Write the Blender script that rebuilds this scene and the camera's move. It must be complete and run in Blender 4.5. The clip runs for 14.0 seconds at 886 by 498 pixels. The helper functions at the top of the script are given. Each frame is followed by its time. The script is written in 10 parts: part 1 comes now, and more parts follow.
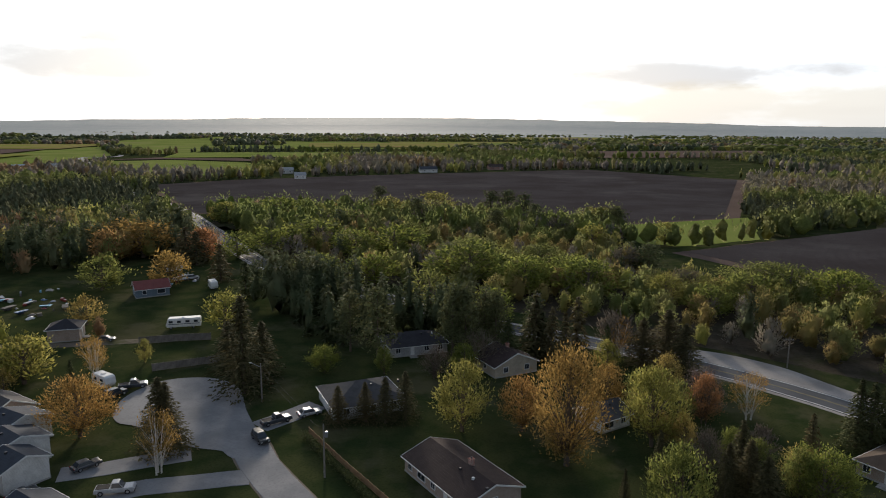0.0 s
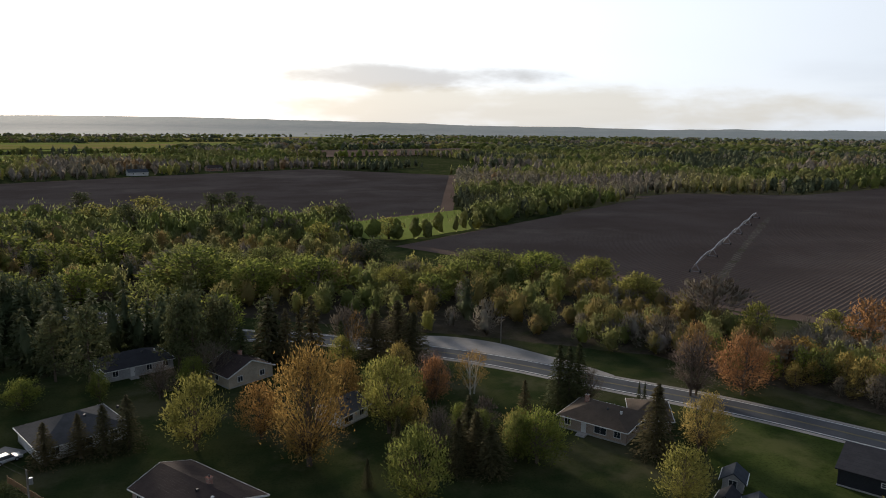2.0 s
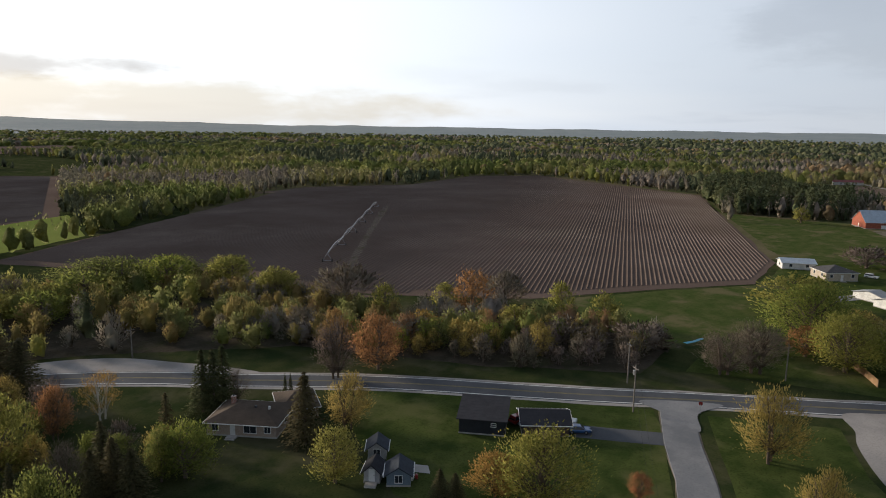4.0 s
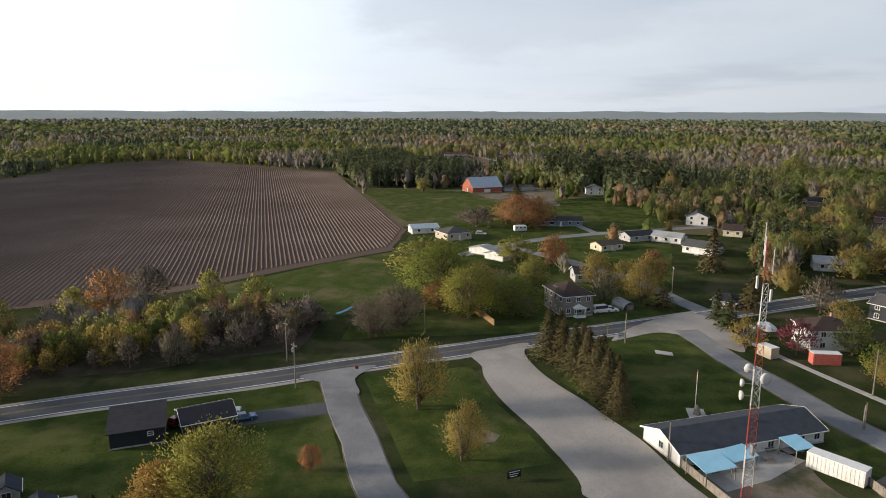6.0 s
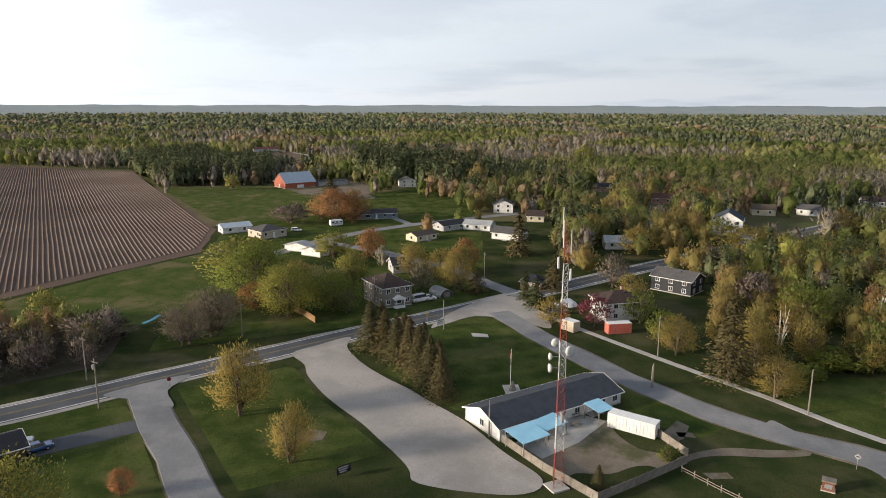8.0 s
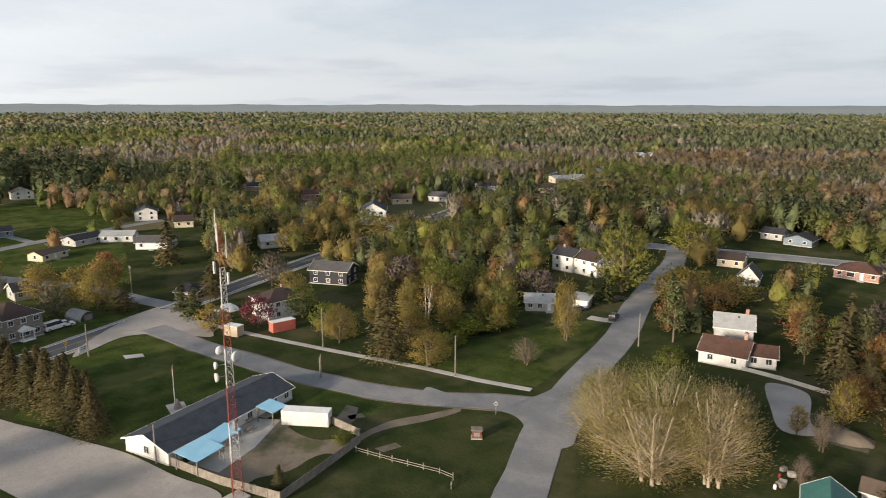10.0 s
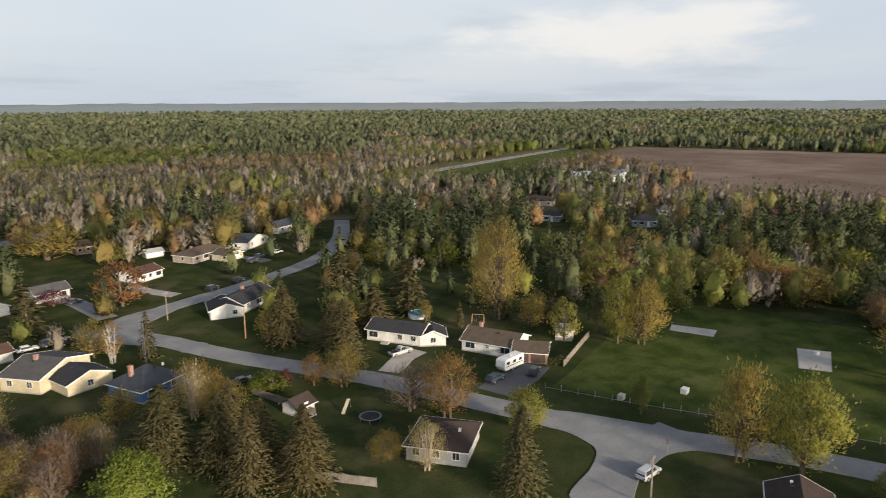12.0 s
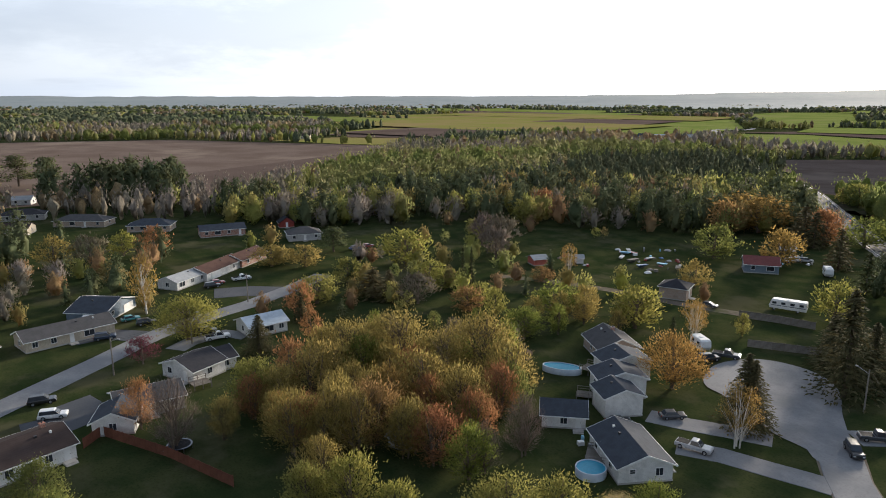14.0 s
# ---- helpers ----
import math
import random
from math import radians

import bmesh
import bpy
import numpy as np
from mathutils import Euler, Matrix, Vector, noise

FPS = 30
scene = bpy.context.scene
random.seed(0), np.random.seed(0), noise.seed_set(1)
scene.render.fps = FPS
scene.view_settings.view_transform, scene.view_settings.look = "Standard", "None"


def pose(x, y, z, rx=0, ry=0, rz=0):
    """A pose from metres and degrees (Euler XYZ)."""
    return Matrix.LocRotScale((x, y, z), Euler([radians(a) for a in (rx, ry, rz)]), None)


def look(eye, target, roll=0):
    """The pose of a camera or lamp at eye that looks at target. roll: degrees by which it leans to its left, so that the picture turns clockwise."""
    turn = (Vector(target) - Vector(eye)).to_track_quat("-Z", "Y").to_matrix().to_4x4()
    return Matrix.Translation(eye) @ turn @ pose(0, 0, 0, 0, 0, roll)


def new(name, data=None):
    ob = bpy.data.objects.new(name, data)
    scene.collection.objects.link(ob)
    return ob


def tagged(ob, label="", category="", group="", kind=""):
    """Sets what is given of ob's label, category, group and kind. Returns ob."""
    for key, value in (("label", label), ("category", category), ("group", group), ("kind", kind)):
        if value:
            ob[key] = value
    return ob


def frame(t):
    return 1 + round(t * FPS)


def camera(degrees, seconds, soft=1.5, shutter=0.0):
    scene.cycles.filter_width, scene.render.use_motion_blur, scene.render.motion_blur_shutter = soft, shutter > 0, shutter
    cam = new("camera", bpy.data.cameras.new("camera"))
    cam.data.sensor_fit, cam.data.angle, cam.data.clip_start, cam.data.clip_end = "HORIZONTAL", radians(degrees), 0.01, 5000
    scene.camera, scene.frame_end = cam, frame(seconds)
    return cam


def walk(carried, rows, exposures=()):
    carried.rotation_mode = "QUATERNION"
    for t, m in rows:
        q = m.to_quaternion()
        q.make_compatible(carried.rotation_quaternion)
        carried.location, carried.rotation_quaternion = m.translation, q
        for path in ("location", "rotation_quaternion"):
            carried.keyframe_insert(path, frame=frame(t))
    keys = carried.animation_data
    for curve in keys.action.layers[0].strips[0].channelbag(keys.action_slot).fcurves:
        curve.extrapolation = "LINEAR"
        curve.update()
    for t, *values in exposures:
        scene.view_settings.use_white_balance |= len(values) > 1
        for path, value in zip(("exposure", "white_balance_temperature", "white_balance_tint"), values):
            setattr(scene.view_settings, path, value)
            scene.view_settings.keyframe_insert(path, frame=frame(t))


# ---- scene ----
# ---- camera: a drone that hovers and turns once round ----
EYE = 55.0
cam = camera(65.23, 14.0, soft=0.95, shutter=0.07)
walk(cam, [
    (0.0, pose(0, 0, EYE, 79.84, 0, 2.28) @ pose(0, 0, 0, 0, 0, 0.37)),
    (0.5, pose(0, 0, EYE, 79.88, 0, -6.88) @ pose(0, 0, 0, 0, 0, 0.36)),
    (1.0, pose(0, 0, EYE, 79.89, 0, -11.30) @ pose(0, 0, 0, 0, 0, 0.32)),
    (1.5, pose(0, 0, EYE, 79.94, 0, -15.52) @ pose(0, 0, 0, 0, 0, 0.39)),
    (2.0, pose(0, 0, EYE, 79.96, 0, -20.25) @ pose(0, 0, 0, 0, 0, 0.49)),
    (2.2, pose(0, 0, EYE, 80.02, 0, -22.74) @ pose(0, 0, 0, 0, 0, 0.58)),
    (4.3, pose(0, 0, EYE, 79.88, 0, -54.43) @ pose(0, 0, 0, 0, 0, 0.60)),
    (4.5, pose(0, 0, EYE, 79.82, 0, -57.04) @ pose(0, 0, 0, 0, 0, 0.39)),
    (5.0, pose(0, 0, EYE, 79.42, 0, -64.85) @ pose(0, 0, 0, 0, 0, 0.26)),
    (5.5, pose(0, 0, EYE, 78.91, 0, -72.62) @ pose(0, 0, 0, 0, 0, 0.21)),
    (6.0, pose(0, 0, EYE, 78.66, 0, -79.41) @ pose(0, 0, 0, 0, 0, 0.14)),
    (6.5, pose(0, 0, EYE, 78.51, 0, -84.76) @ pose(0, 0, 0, 0, 0, 0.15)),
    (7.0, pose(0, 0, EYE, 78.37, 0, -88.45) @ pose(0, 0, 0, 0, 0, 0.09)),
    (7.2, pose(0, 0, EYE, 78.31, 0, -89.87) @ pose(0, 0, 0, 0, 0, 0.12)),
    (9.3, pose(0, 0, EYE, 78.16, 0, -107.62) @ pose(0, 0, 0, 0, 0, 0.06)),
    (9.5, pose(0, 0, EYE, 78.15, 0, -111.07) @ pose(0, 0, 0, 0, 0, 0.08)),
    (10.0, pose(0, 0, EYE, 78.14, 0, -123.22) @ pose(0, 0, 0, 0, 0, 0.10)),
    (10.5, pose(0, 0, EYE, 78.12, 0, -144.34) @ pose(0, 0, 0, 0, 0, 0.04)),
    (11.0, pose(0, 0, EYE, 78.04, 0, -167.66) @ pose(0, 0, 0, 0, 0, -0.12)),
    (11.5, pose(0, 0, EYE, 77.95, 0, -190.10) @ pose(0, 0, 0, 0, 0, -0.05)),
    (12.0, pose(0, 0, EYE, 77.94, 0, -212.55) @ pose(0, 0, 0, 0, 0, -0.26)),
    (12.5, pose(0, 0, EYE, 77.86, 0, -236.93) @ pose(0, 0, 0, 0, 0, -0.02)),
    (13.0, pose(0, 0, EYE, 77.73, 0, -272.57) @ pose(0, 0, 0, 0, 0, 0.03)),
    (13.5, pose(0, 0, EYE, 77.53, 0, -304.85) @ pose(0, 0, 0, 0, 0, -0.06)),
    (14.0, pose(0, 0, EYE, 77.55, 0, -309.07) @ pose(0, 0, 0, 0, 0, -0.05)),
], exposures=[(0.0, -0.5, 5850, 10), (1.0, -0.62, 5850, 10), (2.2, -0.7, 5900, 10), (4.3, -0.5, 6000, 10), (5.5, -0.28, 6050, 10), (6.8, 0.0, 6150, 10), (9.5, 0.05, 6300, 10), (11.0, 0.2, 6600, 10), (12.5, 0.02, 6150, 10), (14.0, 0.08, 5850, 10)])

# ---- world, sun ----
SUN_YAW, SUN_UP = 11.0, 13.0      # degrees to the left of +y, degrees over the horizon
sun_dir = Vector((-math.sin(radians(SUN_YAW)) * math.cos(radians(SUN_UP)),
                  math.cos(radians(SUN_YAW)) * math.cos(radians(SUN_UP)), math.sin(radians(SUN_UP))))


def link(tree, a, b):
    tree.links.new(a, b)


def value_math(tree, op, a, b=None, clamp=False):
    n = tree.nodes.new("ShaderNodeMath")
    n.operation, n.use_clamp = op, clamp
    for i, v in enumerate((a, b)):
        if v is None:
            continue
        if isinstance(v, (int, float)):
            n.inputs[i].default_value = v
        else:
            link(tree, v, n.inputs[i])
    return n.outputs[0]


def mix_color(tree, fac, a, b, blend="MIX"):
    n = tree.nodes.new("ShaderNodeMix")
    n.data_type, n.blend_type = "RGBA", blend
    for sock, v in ((n.inputs[0], fac), (n.inputs[6], a), (n.inputs[7], b)):
        if isinstance(v, (int, float)):
            sock.default_value = v
        elif isinstance(v, tuple):
            sock.default_value = (*v, 1)
        else:
            link(tree, v, sock)
    return n.outputs[2]


def noise_node(tree, vec, scale, detail=3.0, rough=0.55):
    n = tree.nodes.new("ShaderNodeTexNoise")
    n.inputs["Scale"].default_value, n.inputs["Detail"].default_value = scale, detail
    n.inputs["Roughness"].default_value = rough
    if vec is not None:
        link(tree, vec, n.inputs["Vector"])
    return n.outputs[0]


def spread(tree, v, lo, hi):
    n = tree.nodes.new("ShaderNodeMapRange")
    n.interpolation_type = "SMOOTHSTEP"
    n.inputs[1].default_value, n.inputs[2].default_value = lo, hi
    link(tree, v, n.inputs[0])
    return n.outputs[0]


world = bpy.data.worlds.new("sky")
scene.world = world
world.use_nodes = True
wt = world.node_tree
wt.nodes.clear()
sky = wt.nodes.new("ShaderNodeTexSky")
sky.sky_type, sky.sun_disc = "NISHITA", False
sky.sun_elevation, sky.sun_rotation = radians(SUN_UP), radians(-SUN_YAW)
sky.air_density, sky.dust_density = 1.0, 2.0
way = wt.nodes.new("ShaderNodeTexCoord").outputs["Generated"]
dot = wt.nodes.new("ShaderNodeVectorMath")
dot.operation = "DOT_PRODUCT"
link(wt, way, dot.inputs[0])
dot.inputs[1].default_value = sun_dir
toward = value_math(wt, "MAXIMUM", dot.outputs["Value"], 0.0)
glow_wide = value_math(wt, "POWER", toward, 1.9)
glow_tight = value_math(wt, "POWER", toward, 26.0)
xyz = wt.nodes.new("ShaderNodeSeparateXYZ")
link(wt, way, xyz.inputs[0])
up = value_math(wt, "ADD", value_math(wt, "MAXIMUM", xyz.outputs[2], 0.0), 0.10)
flat = wt.nodes.new("ShaderNodeCombineXYZ")
link(wt, value_math(wt, "DIVIDE", xyz.outputs[0], up), flat.inputs[0])
link(wt, value_math(wt, "DIVIDE", xyz.outputs[1], up), flat.inputs[1])
streaks = noise_node(wt, flat.outputs[0], 0.42, 6.0, 0.55)
broad = noise_node(wt, flat.outputs[0], 0.16, 3.0, 0.5)
veil = mix_color(wt, spread(wt, broad, 0.35, 0.7), (0.66, 0.72, 0.80), (0.80, 0.82, 0.84))
veil = mix_color(wt, value_math(wt, "MULTIPLY", spread(wt, streaks, 0.5, 0.68), 0.55), veil, (0.52, 0.57, 0.65))
veil = mix_color(wt, value_math(wt, "MULTIPLY", glow_wide, 1.45), veil, (1.05, 0.99, 0.88), "ADD")
veil = mix_color(wt, value_math(wt, "MULTIPLY", glow_tight, 2.2), veil, (1.0, 0.86, 0.62), "ADD")
east = wt.nodes.new("ShaderNodeVectorMath")        # thin bright cloud to the right of the sun
east.operation = "DOT_PRODUCT"
link(wt, way, east.inputs[0])
east.inputs[1].default_value = (0.80, 0.59, 0.10)
bright_east = value_math(wt, "POWER", value_math(wt, "MAXIMUM", east.outputs["Value"], 0.0), 4.0)
veil = mix_color(wt, value_math(wt, "MULTIPLY", bright_east, 0.55), veil, (1.0, 0.98, 0.93), "ADD")
bearing = value_math(wt, "ARCTAN2", xyz.outputs[1], xyz.outputs[0])
tall_way = wt.nodes.new("ShaderNodeVectorMath")
tall_way.operation = "MULTIPLY"
tall_way.inputs[1].default_value = (1.0, 1.0, 3.5)
link(wt, way, tall_way.inputs[0])
edge = noise_node(wt, tall_way.outputs[0], 6.0, 8.0, 0.62)


def cloud_bank(base, az, el, wide, tall, tone, amount):
    """A cloud bank at a bearing and height, in degrees, with a ragged edge."""
    u = value_math(wt, "DIVIDE", value_math(wt, "SUBTRACT", bearing, radians(az)), radians(wide))
    v = value_math(wt, "DIVIDE", value_math(wt, "SUBTRACT", xyz.outputs[2], math.sin(radians(el))), math.sin(radians(tall)))
    r = value_math(wt, "ADD", value_math(wt, "MULTIPLY", u, u), value_math(wt, "MULTIPLY", v, v))
    r = value_math(wt, "ADD", r, value_math(wt, "MULTIPLY", value_math(wt, "SUBTRACT", edge, 0.5), 3.2))
    m = value_math(wt, "SUBTRACT", 1.0, spread(wt, r, 0.1, 1.3))
    return mix_color(wt, value_math(wt, "MULTIPLY", m, amount), base, tone)


veil = cloud_bank(veil, 74.0, 3.9, 13.0, 1.0, (0.92, 0.87, 0.84), 0.75)
veil = cloud_bank(veil, 118.0, 4.4, 10.0, 1.5, (0.78, 0.78, 0.80), 0.7)
veil = cloud_bank(veil, 116.0, 6.3, 7.0, 0.7, (0.80, 0.79, 0.80), 0.7)
veil = cloud_bank(veil, 62.0, 1.2, 24.0, 2.2, (1.20, 1.02, 0.74), 0.6)
veil = cloud_bank(veil, 4.0, 7.5, 17.0, 3.4, (0.72, 0.75, 0.80), 0.45)
veil = cloud_bank(veil, -38.0, 7.0, 15.0, 2.8, (0.57, 0.63, 0.72), 0.55)
veil = cloud_bank(veil, -136.0, 5.0, 13.0, 2.6, (1.0, 0.95, 0.90), 0.9)
veil = cloud_bank(veil, 154.0, 5.0, 26.0, 3.2, (0.70, 0.73, 0.78), 0.60)
dusk = spread(wt, xyz.outputs[2], 0.18, 0.62)       # the evening sky darkens overhead
veil = mix_color(wt, value_math(wt, "MULTIPLY", dusk, 0.66), veil, (0.12, 0.18, 0.29))
blue = mix_color(wt, 1.0, sky.outputs[0], (0.10, 0.10, 0.10), "MULTIPLY")
back = wt.nodes.new("ShaderNodeBackground")
link(wt, mix_color(wt, 0.82, blue, veil), back.inputs[0])
back.inputs[1].default_value = 1.0
world_out = wt.nodes.new("ShaderNodeOutputWorld")
link(wt, back.outputs[0], world_out.inputs[0])

sun = new("sun", bpy.data.lights.new("sun", "SUN"))
sun.data.energy, sun.data.angle, sun.data.color = 6.9, radians(7.0), (1.0, 0.825, 0.62)
sun.matrix_world = look(sun_dir * 100, (0, 0, 0))

# ---- materials ----


def shader(name):
    m = bpy.data.materials.new(name)
    m.use_nodes = True
    t = m.node_tree
    return m, t, t.nodes["Principled BSDF"], t.nodes["Material Output"]


def surface(name, a, b, scale=0.5, fine=8.0, rough=0.85, metal=0.0, bump=0.3, grain=0.35, vary=0.0, dirt=None):
    """A worn surface: two colours mixed by broad patches and fine grain, with a fine relief."""
    m, t, p, _ = shader(name)
    at = t.nodes.new("ShaderNodeTexCoord").outputs["Object"]
    patches, fine_n = noise_node(t, at, scale, 4.0), noise_node(t, at, fine, 3.0, 0.7)
    c = mix_color(t, spread(t, patches, 0.32, 0.68), a, b)
    dark = tuple(x * 0.55 for x in a)
    c = mix_color(t, value_math(t, "MULTIPLY", spread(t, fine_n, 0.45, 0.75), grain), c, dark)
    if dirt:
        stains = noise_node(t, at, scale * 0.37, 5.0, 0.65)
        c = mix_color(t, value_math(t, "MULTIPLY", spread(t, stains, 0.5, 0.66), dirt[3]), c, dirt[:3])
    if vary:
        r = t.nodes.new("ShaderNodeObjectInfo").outputs["Random"]
        hsv = t.nodes.new("ShaderNodeHueSaturation")
        link(t, value_math(t, "ADD", value_math(t, "MULTIPLY", r, vary), 1 - vary / 2), hsv.inputs["Value"])
        link(t, c, hsv.inputs["Color"])
        c = hsv.outputs[0]
    link(t, c, p.inputs["Base Color"])
    p.inputs["Roughness"].default_value, p.inputs["Metallic"].default_value = rough, metal
    if rough >= 0.8:
        p.inputs["Specular IOR Level"].default_value = 0.0 if rough > 0.94 else 0.08
    if bump:
        n = t.nodes.new("ShaderNodeBump")
        n.inputs["Strength"].default_value, n.inputs["Distance"].default_value = bump, 0.04
        link(t, fine_n, n.inputs["Height"])
        link(t, n.outputs[0], p.inputs["Normal"])
    return m


def foliage(name, a, b, c, clear=0.5, hue=0.03, swing=0.34, patch=0.0, sat=0.98, lit=1.6):
    """Leaves: three tones by leaf and by tree, light passes through them."""
    m, t, p, out = shader(name)
    isle = t.nodes.new("ShaderNodeNewGeometry").outputs["Random Per Island"]
    ob = t.nodes.new("ShaderNodeObjectInfo").outputs["Random"]
    tone = spread(t, isle, 0.1, 0.9)
    third = spread(t, ob, 0.15, 0.95)
    if patch:
        at = t.nodes.new("ShaderNodeTexCoord").outputs["Object"]
        crowns = spread(t, noise_node(t, at, 0.10, 2.0), 0.38, 0.62)
        tone = value_math(t, "ADD", value_math(t, "MULTIPLY", tone, 0.14), value_math(t, "MULTIPLY", crowns, 0.86))
        third = spread(t, noise_node(t, at, patch, 3.0, 0.75), 0.36, 0.64)
    col = mix_color(t, value_math(t, "MULTIPLY", third, 0.7), mix_color(t, tone, a, b), c)
    hsv = t.nodes.new("ShaderNodeHueSaturation")
    link(t, value_math(t, "ADD", value_math(t, "MULTIPLY", ob, hue), 0.492 - hue / 2), hsv.inputs["Hue"])
    link(t, value_math(t, "ADD", value_math(t, "MULTIPLY", isle, swing), 1 - swing / 2), hsv.inputs["Value"])
    hsv.inputs["Saturation"].default_value = sat
    link(t, col, hsv.inputs["Color"])
    link(t, hsv.outputs[0], p.inputs["Base Color"])
    p.inputs["Roughness"].default_value = 0.9
    p.inputs["Specular IOR Level"].default_value = 0.06
    tr = t.nodes.new("ShaderNodeBsdfTranslucent")
    through_leaf = t.nodes.new("ShaderNodeHueSaturation")       # light that passes a leaf is brighter and yellower
    through_leaf.inputs["Hue"].default_value = 0.49
    through_leaf.inputs["Value"].default_value = lit
    link(t, hsv.outputs[0], through_leaf.inputs["Color"])
    link(t, through_leaf.outputs[0], tr.inputs[0])
    mx = t.nodes.new("ShaderNodeMixShader")
    mx.inputs[0].default_value = clear
    link(t, p.outputs[0], mx.inputs[1])
    link(t, tr.outputs[0], mx.inputs[2])
    link(t, mx.outputs[0], out.inputs[0])
    return m


def glossy(name, col, rough=0.25, metal=0.0, coat=0.0):
    m, t, p, _ = shader(name)
    at = t.nodes.new("ShaderNodeTexCoord").outputs["Object"]
    n = noise_node(t, at, 3.0, 4.0)
    link(t, mix_color(t, spread(t, n, 0.3, 0.7), col, tuple(x * 0.82 for x in col)), p.inputs["Base Color"])
    link(t, value_math(t, "ADD", value_math(t, "MULTIPLY", n, 0.15), rough - 0.05), p.inputs["Roughness"])
    p.inputs["Metallic"].default_value = metal
    p.inputs["Coat Weight"].default_value = coat
    return m


GRASS = surface("grass", (0.026, 0.038, 0.014), (0.052, 0.058, 0.023), 0.13, 2.4, 0.95, bump=1.0, grain=0.65, dirt=(0.080, 0.074, 0.042, 0.75))
LAWN = surface("mown_lawn", (0.034, 0.052, 0.014), (0.072, 0.088, 0.026), 0.16, 2.2, 0.95, bump=1.0, grain=0.7, dirt=(0.098, 0.100, 0.040, 0.75))
MEADOW = surface("rough_meadow", (0.050, 0.074, 0.020), (0.085, 0.094, 0.034), 0.16, 1.0, 0.95, bump=0.9, grain=0.5, dirt=(0.15, 0.125, 0.070, 0.65))
CROP = surface("young_crop", (0.15, 0.19, 0.045), (0.21, 0.235, 0.066), 0.012, 0.5, 0.95, bump=0.3, grain=0.25, dirt=(0.24, 0.22, 0.10, 0.5))
STUBBLE = surface("pale_stubble", (0.20, 0.21, 0.05), (0.26, 0.20, 0.09), 0.008, 0.4, 0.95, bump=0.3, grain=0.25)
SOIL = surface("ploughed_soil", (0.108, 0.080, 0.066), (0.142, 0.106, 0.088), 0.012, 0.9, 0.95, bump=0.9, grain=0.4, dirt=(0.19, 0.150, 0.124, 0.5))
RIDGE = surface("soil_ridge", (0.120, 0.090, 0.074), (0.160, 0.124, 0.104), 0.02, 1.5, 0.95, bump=0.8, grain=0.35, dirt=(0.23, 0.185, 0.150, 0.6))
LITTER = surface("leaf_litter", (0.100, 0.094, 0.046), (0.140, 0.120, 0.070), 0.05, 1.0, 0.95, bump=0.8, grain=0.4, dirt=(0.085, 0.105, 0.038, 0.7))
ASPHALT = surface("asphalt", (0.078, 0.082, 0.090), (0.100, 0.103, 0.110), 0.12, 3.0, 0.85, bump=0.3, grain=0.3, dirt=(0.060, 0.062, 0.068, 0.6))
OLD_ASPHALT = surface("worn_grey_asphalt", (0.185, 0.188, 0.195), (0.245, 0.243, 0.242), 0.16, 2.5, 0.9, bump=0.4, grain=0.35, dirt=(0.145, 0.148, 0.156, 0.75))
GRAVEL = surface("pale_gravel", (0.30, 0.282, 0.262), (0.385, 0.355, 0.328), 0.09, 3.0, 0.95, bump=0.8, grain=0.45, dirt=(0.225, 0.210, 0.194, 0.75))
BRUSH = surface("dead_brush_floor", (0.050, 0.044, 0.030), (0.085, 0.070, 0.052), 0.18, 1.3, 0.95, bump=0.9, grain=0.6, dirt=(0.040, 0.050, 0.018, 0.6))
DIRT = surface("bare_dirt", (0.15, 0.125, 0.098), (0.20, 0.17, 0.135), 0.2, 3.0, 0.95, bump=0.8, grain=0.45, dirt=(0.055, 0.066, 0.022, 0.75))
CONCRETE = surface("concrete", (0.36, 0.345, 0.32), (0.43, 0.41, 0.385), 0.4, 6.0, 0.85, bump=0.3, grain=0.25, dirt=(0.27, 0.26, 0.24, 0.6))
LINE_WHITE = surface("road_paint_white", (0.62, 0.62, 0.60), (0.48, 0.48, 0.47), 0.8, 6.0, 0.7, bump=0.1, grain=0.4)
LINE_YELLOW = surface("road_paint_yellow", (0.19, 0.165, 0.10), (0.13, 0.12, 0.085), 0.8, 6.0, 0.8, bump=0.1, grain=0.4)
BARK = surface("bark", (0.115, 0.088, 0.066), (0.16, 0.13, 0.10), 0.8, 9.0, 0.95, bump=0.8, grain=0.5, vary=0.4)
PALE_BARK = surface("pale_bark", (0.30, 0.25, 0.19), (0.38, 0.32, 0.25), 0.8, 9.0, 0.95, bump=0.6, grain=0.4, vary=0.3)
BIRCH_BARK = surface("birch_bark", (0.62, 0.58, 0.52), (0.50, 0.46, 0.40), 1.2, 5.0, 0.85, bump=0.4, grain=0.7)
TIMBER = surface("weathered_timber", (0.175, 0.155, 0.132), (0.25, 0.225, 0.195), 0.9, 7.0, 0.9, bump=0.5, grain=0.45, vary=0.25)
NEW_TIMBER = surface("orange_timber", (0.34, 0.215, 0.115), (0.42, 0.27, 0.15), 0.9, 7.0, 0.85, bump=0.4, grain=0.35, vary=0.2)
RED_TIMBER = surface("red_stained_timber", (0.15, 0.062, 0.040), (0.19, 0.082, 0.052), 0.9, 7.0, 0.85, bump=0.4, grain=0.4, vary=0.2)
STEEL = surface("galvanised_steel", (0.42, 0.43, 0.45), (0.34, 0.35, 0.37), 1.2, 9.0, 0.45, 0.7, bump=0.1, grain=0.3)
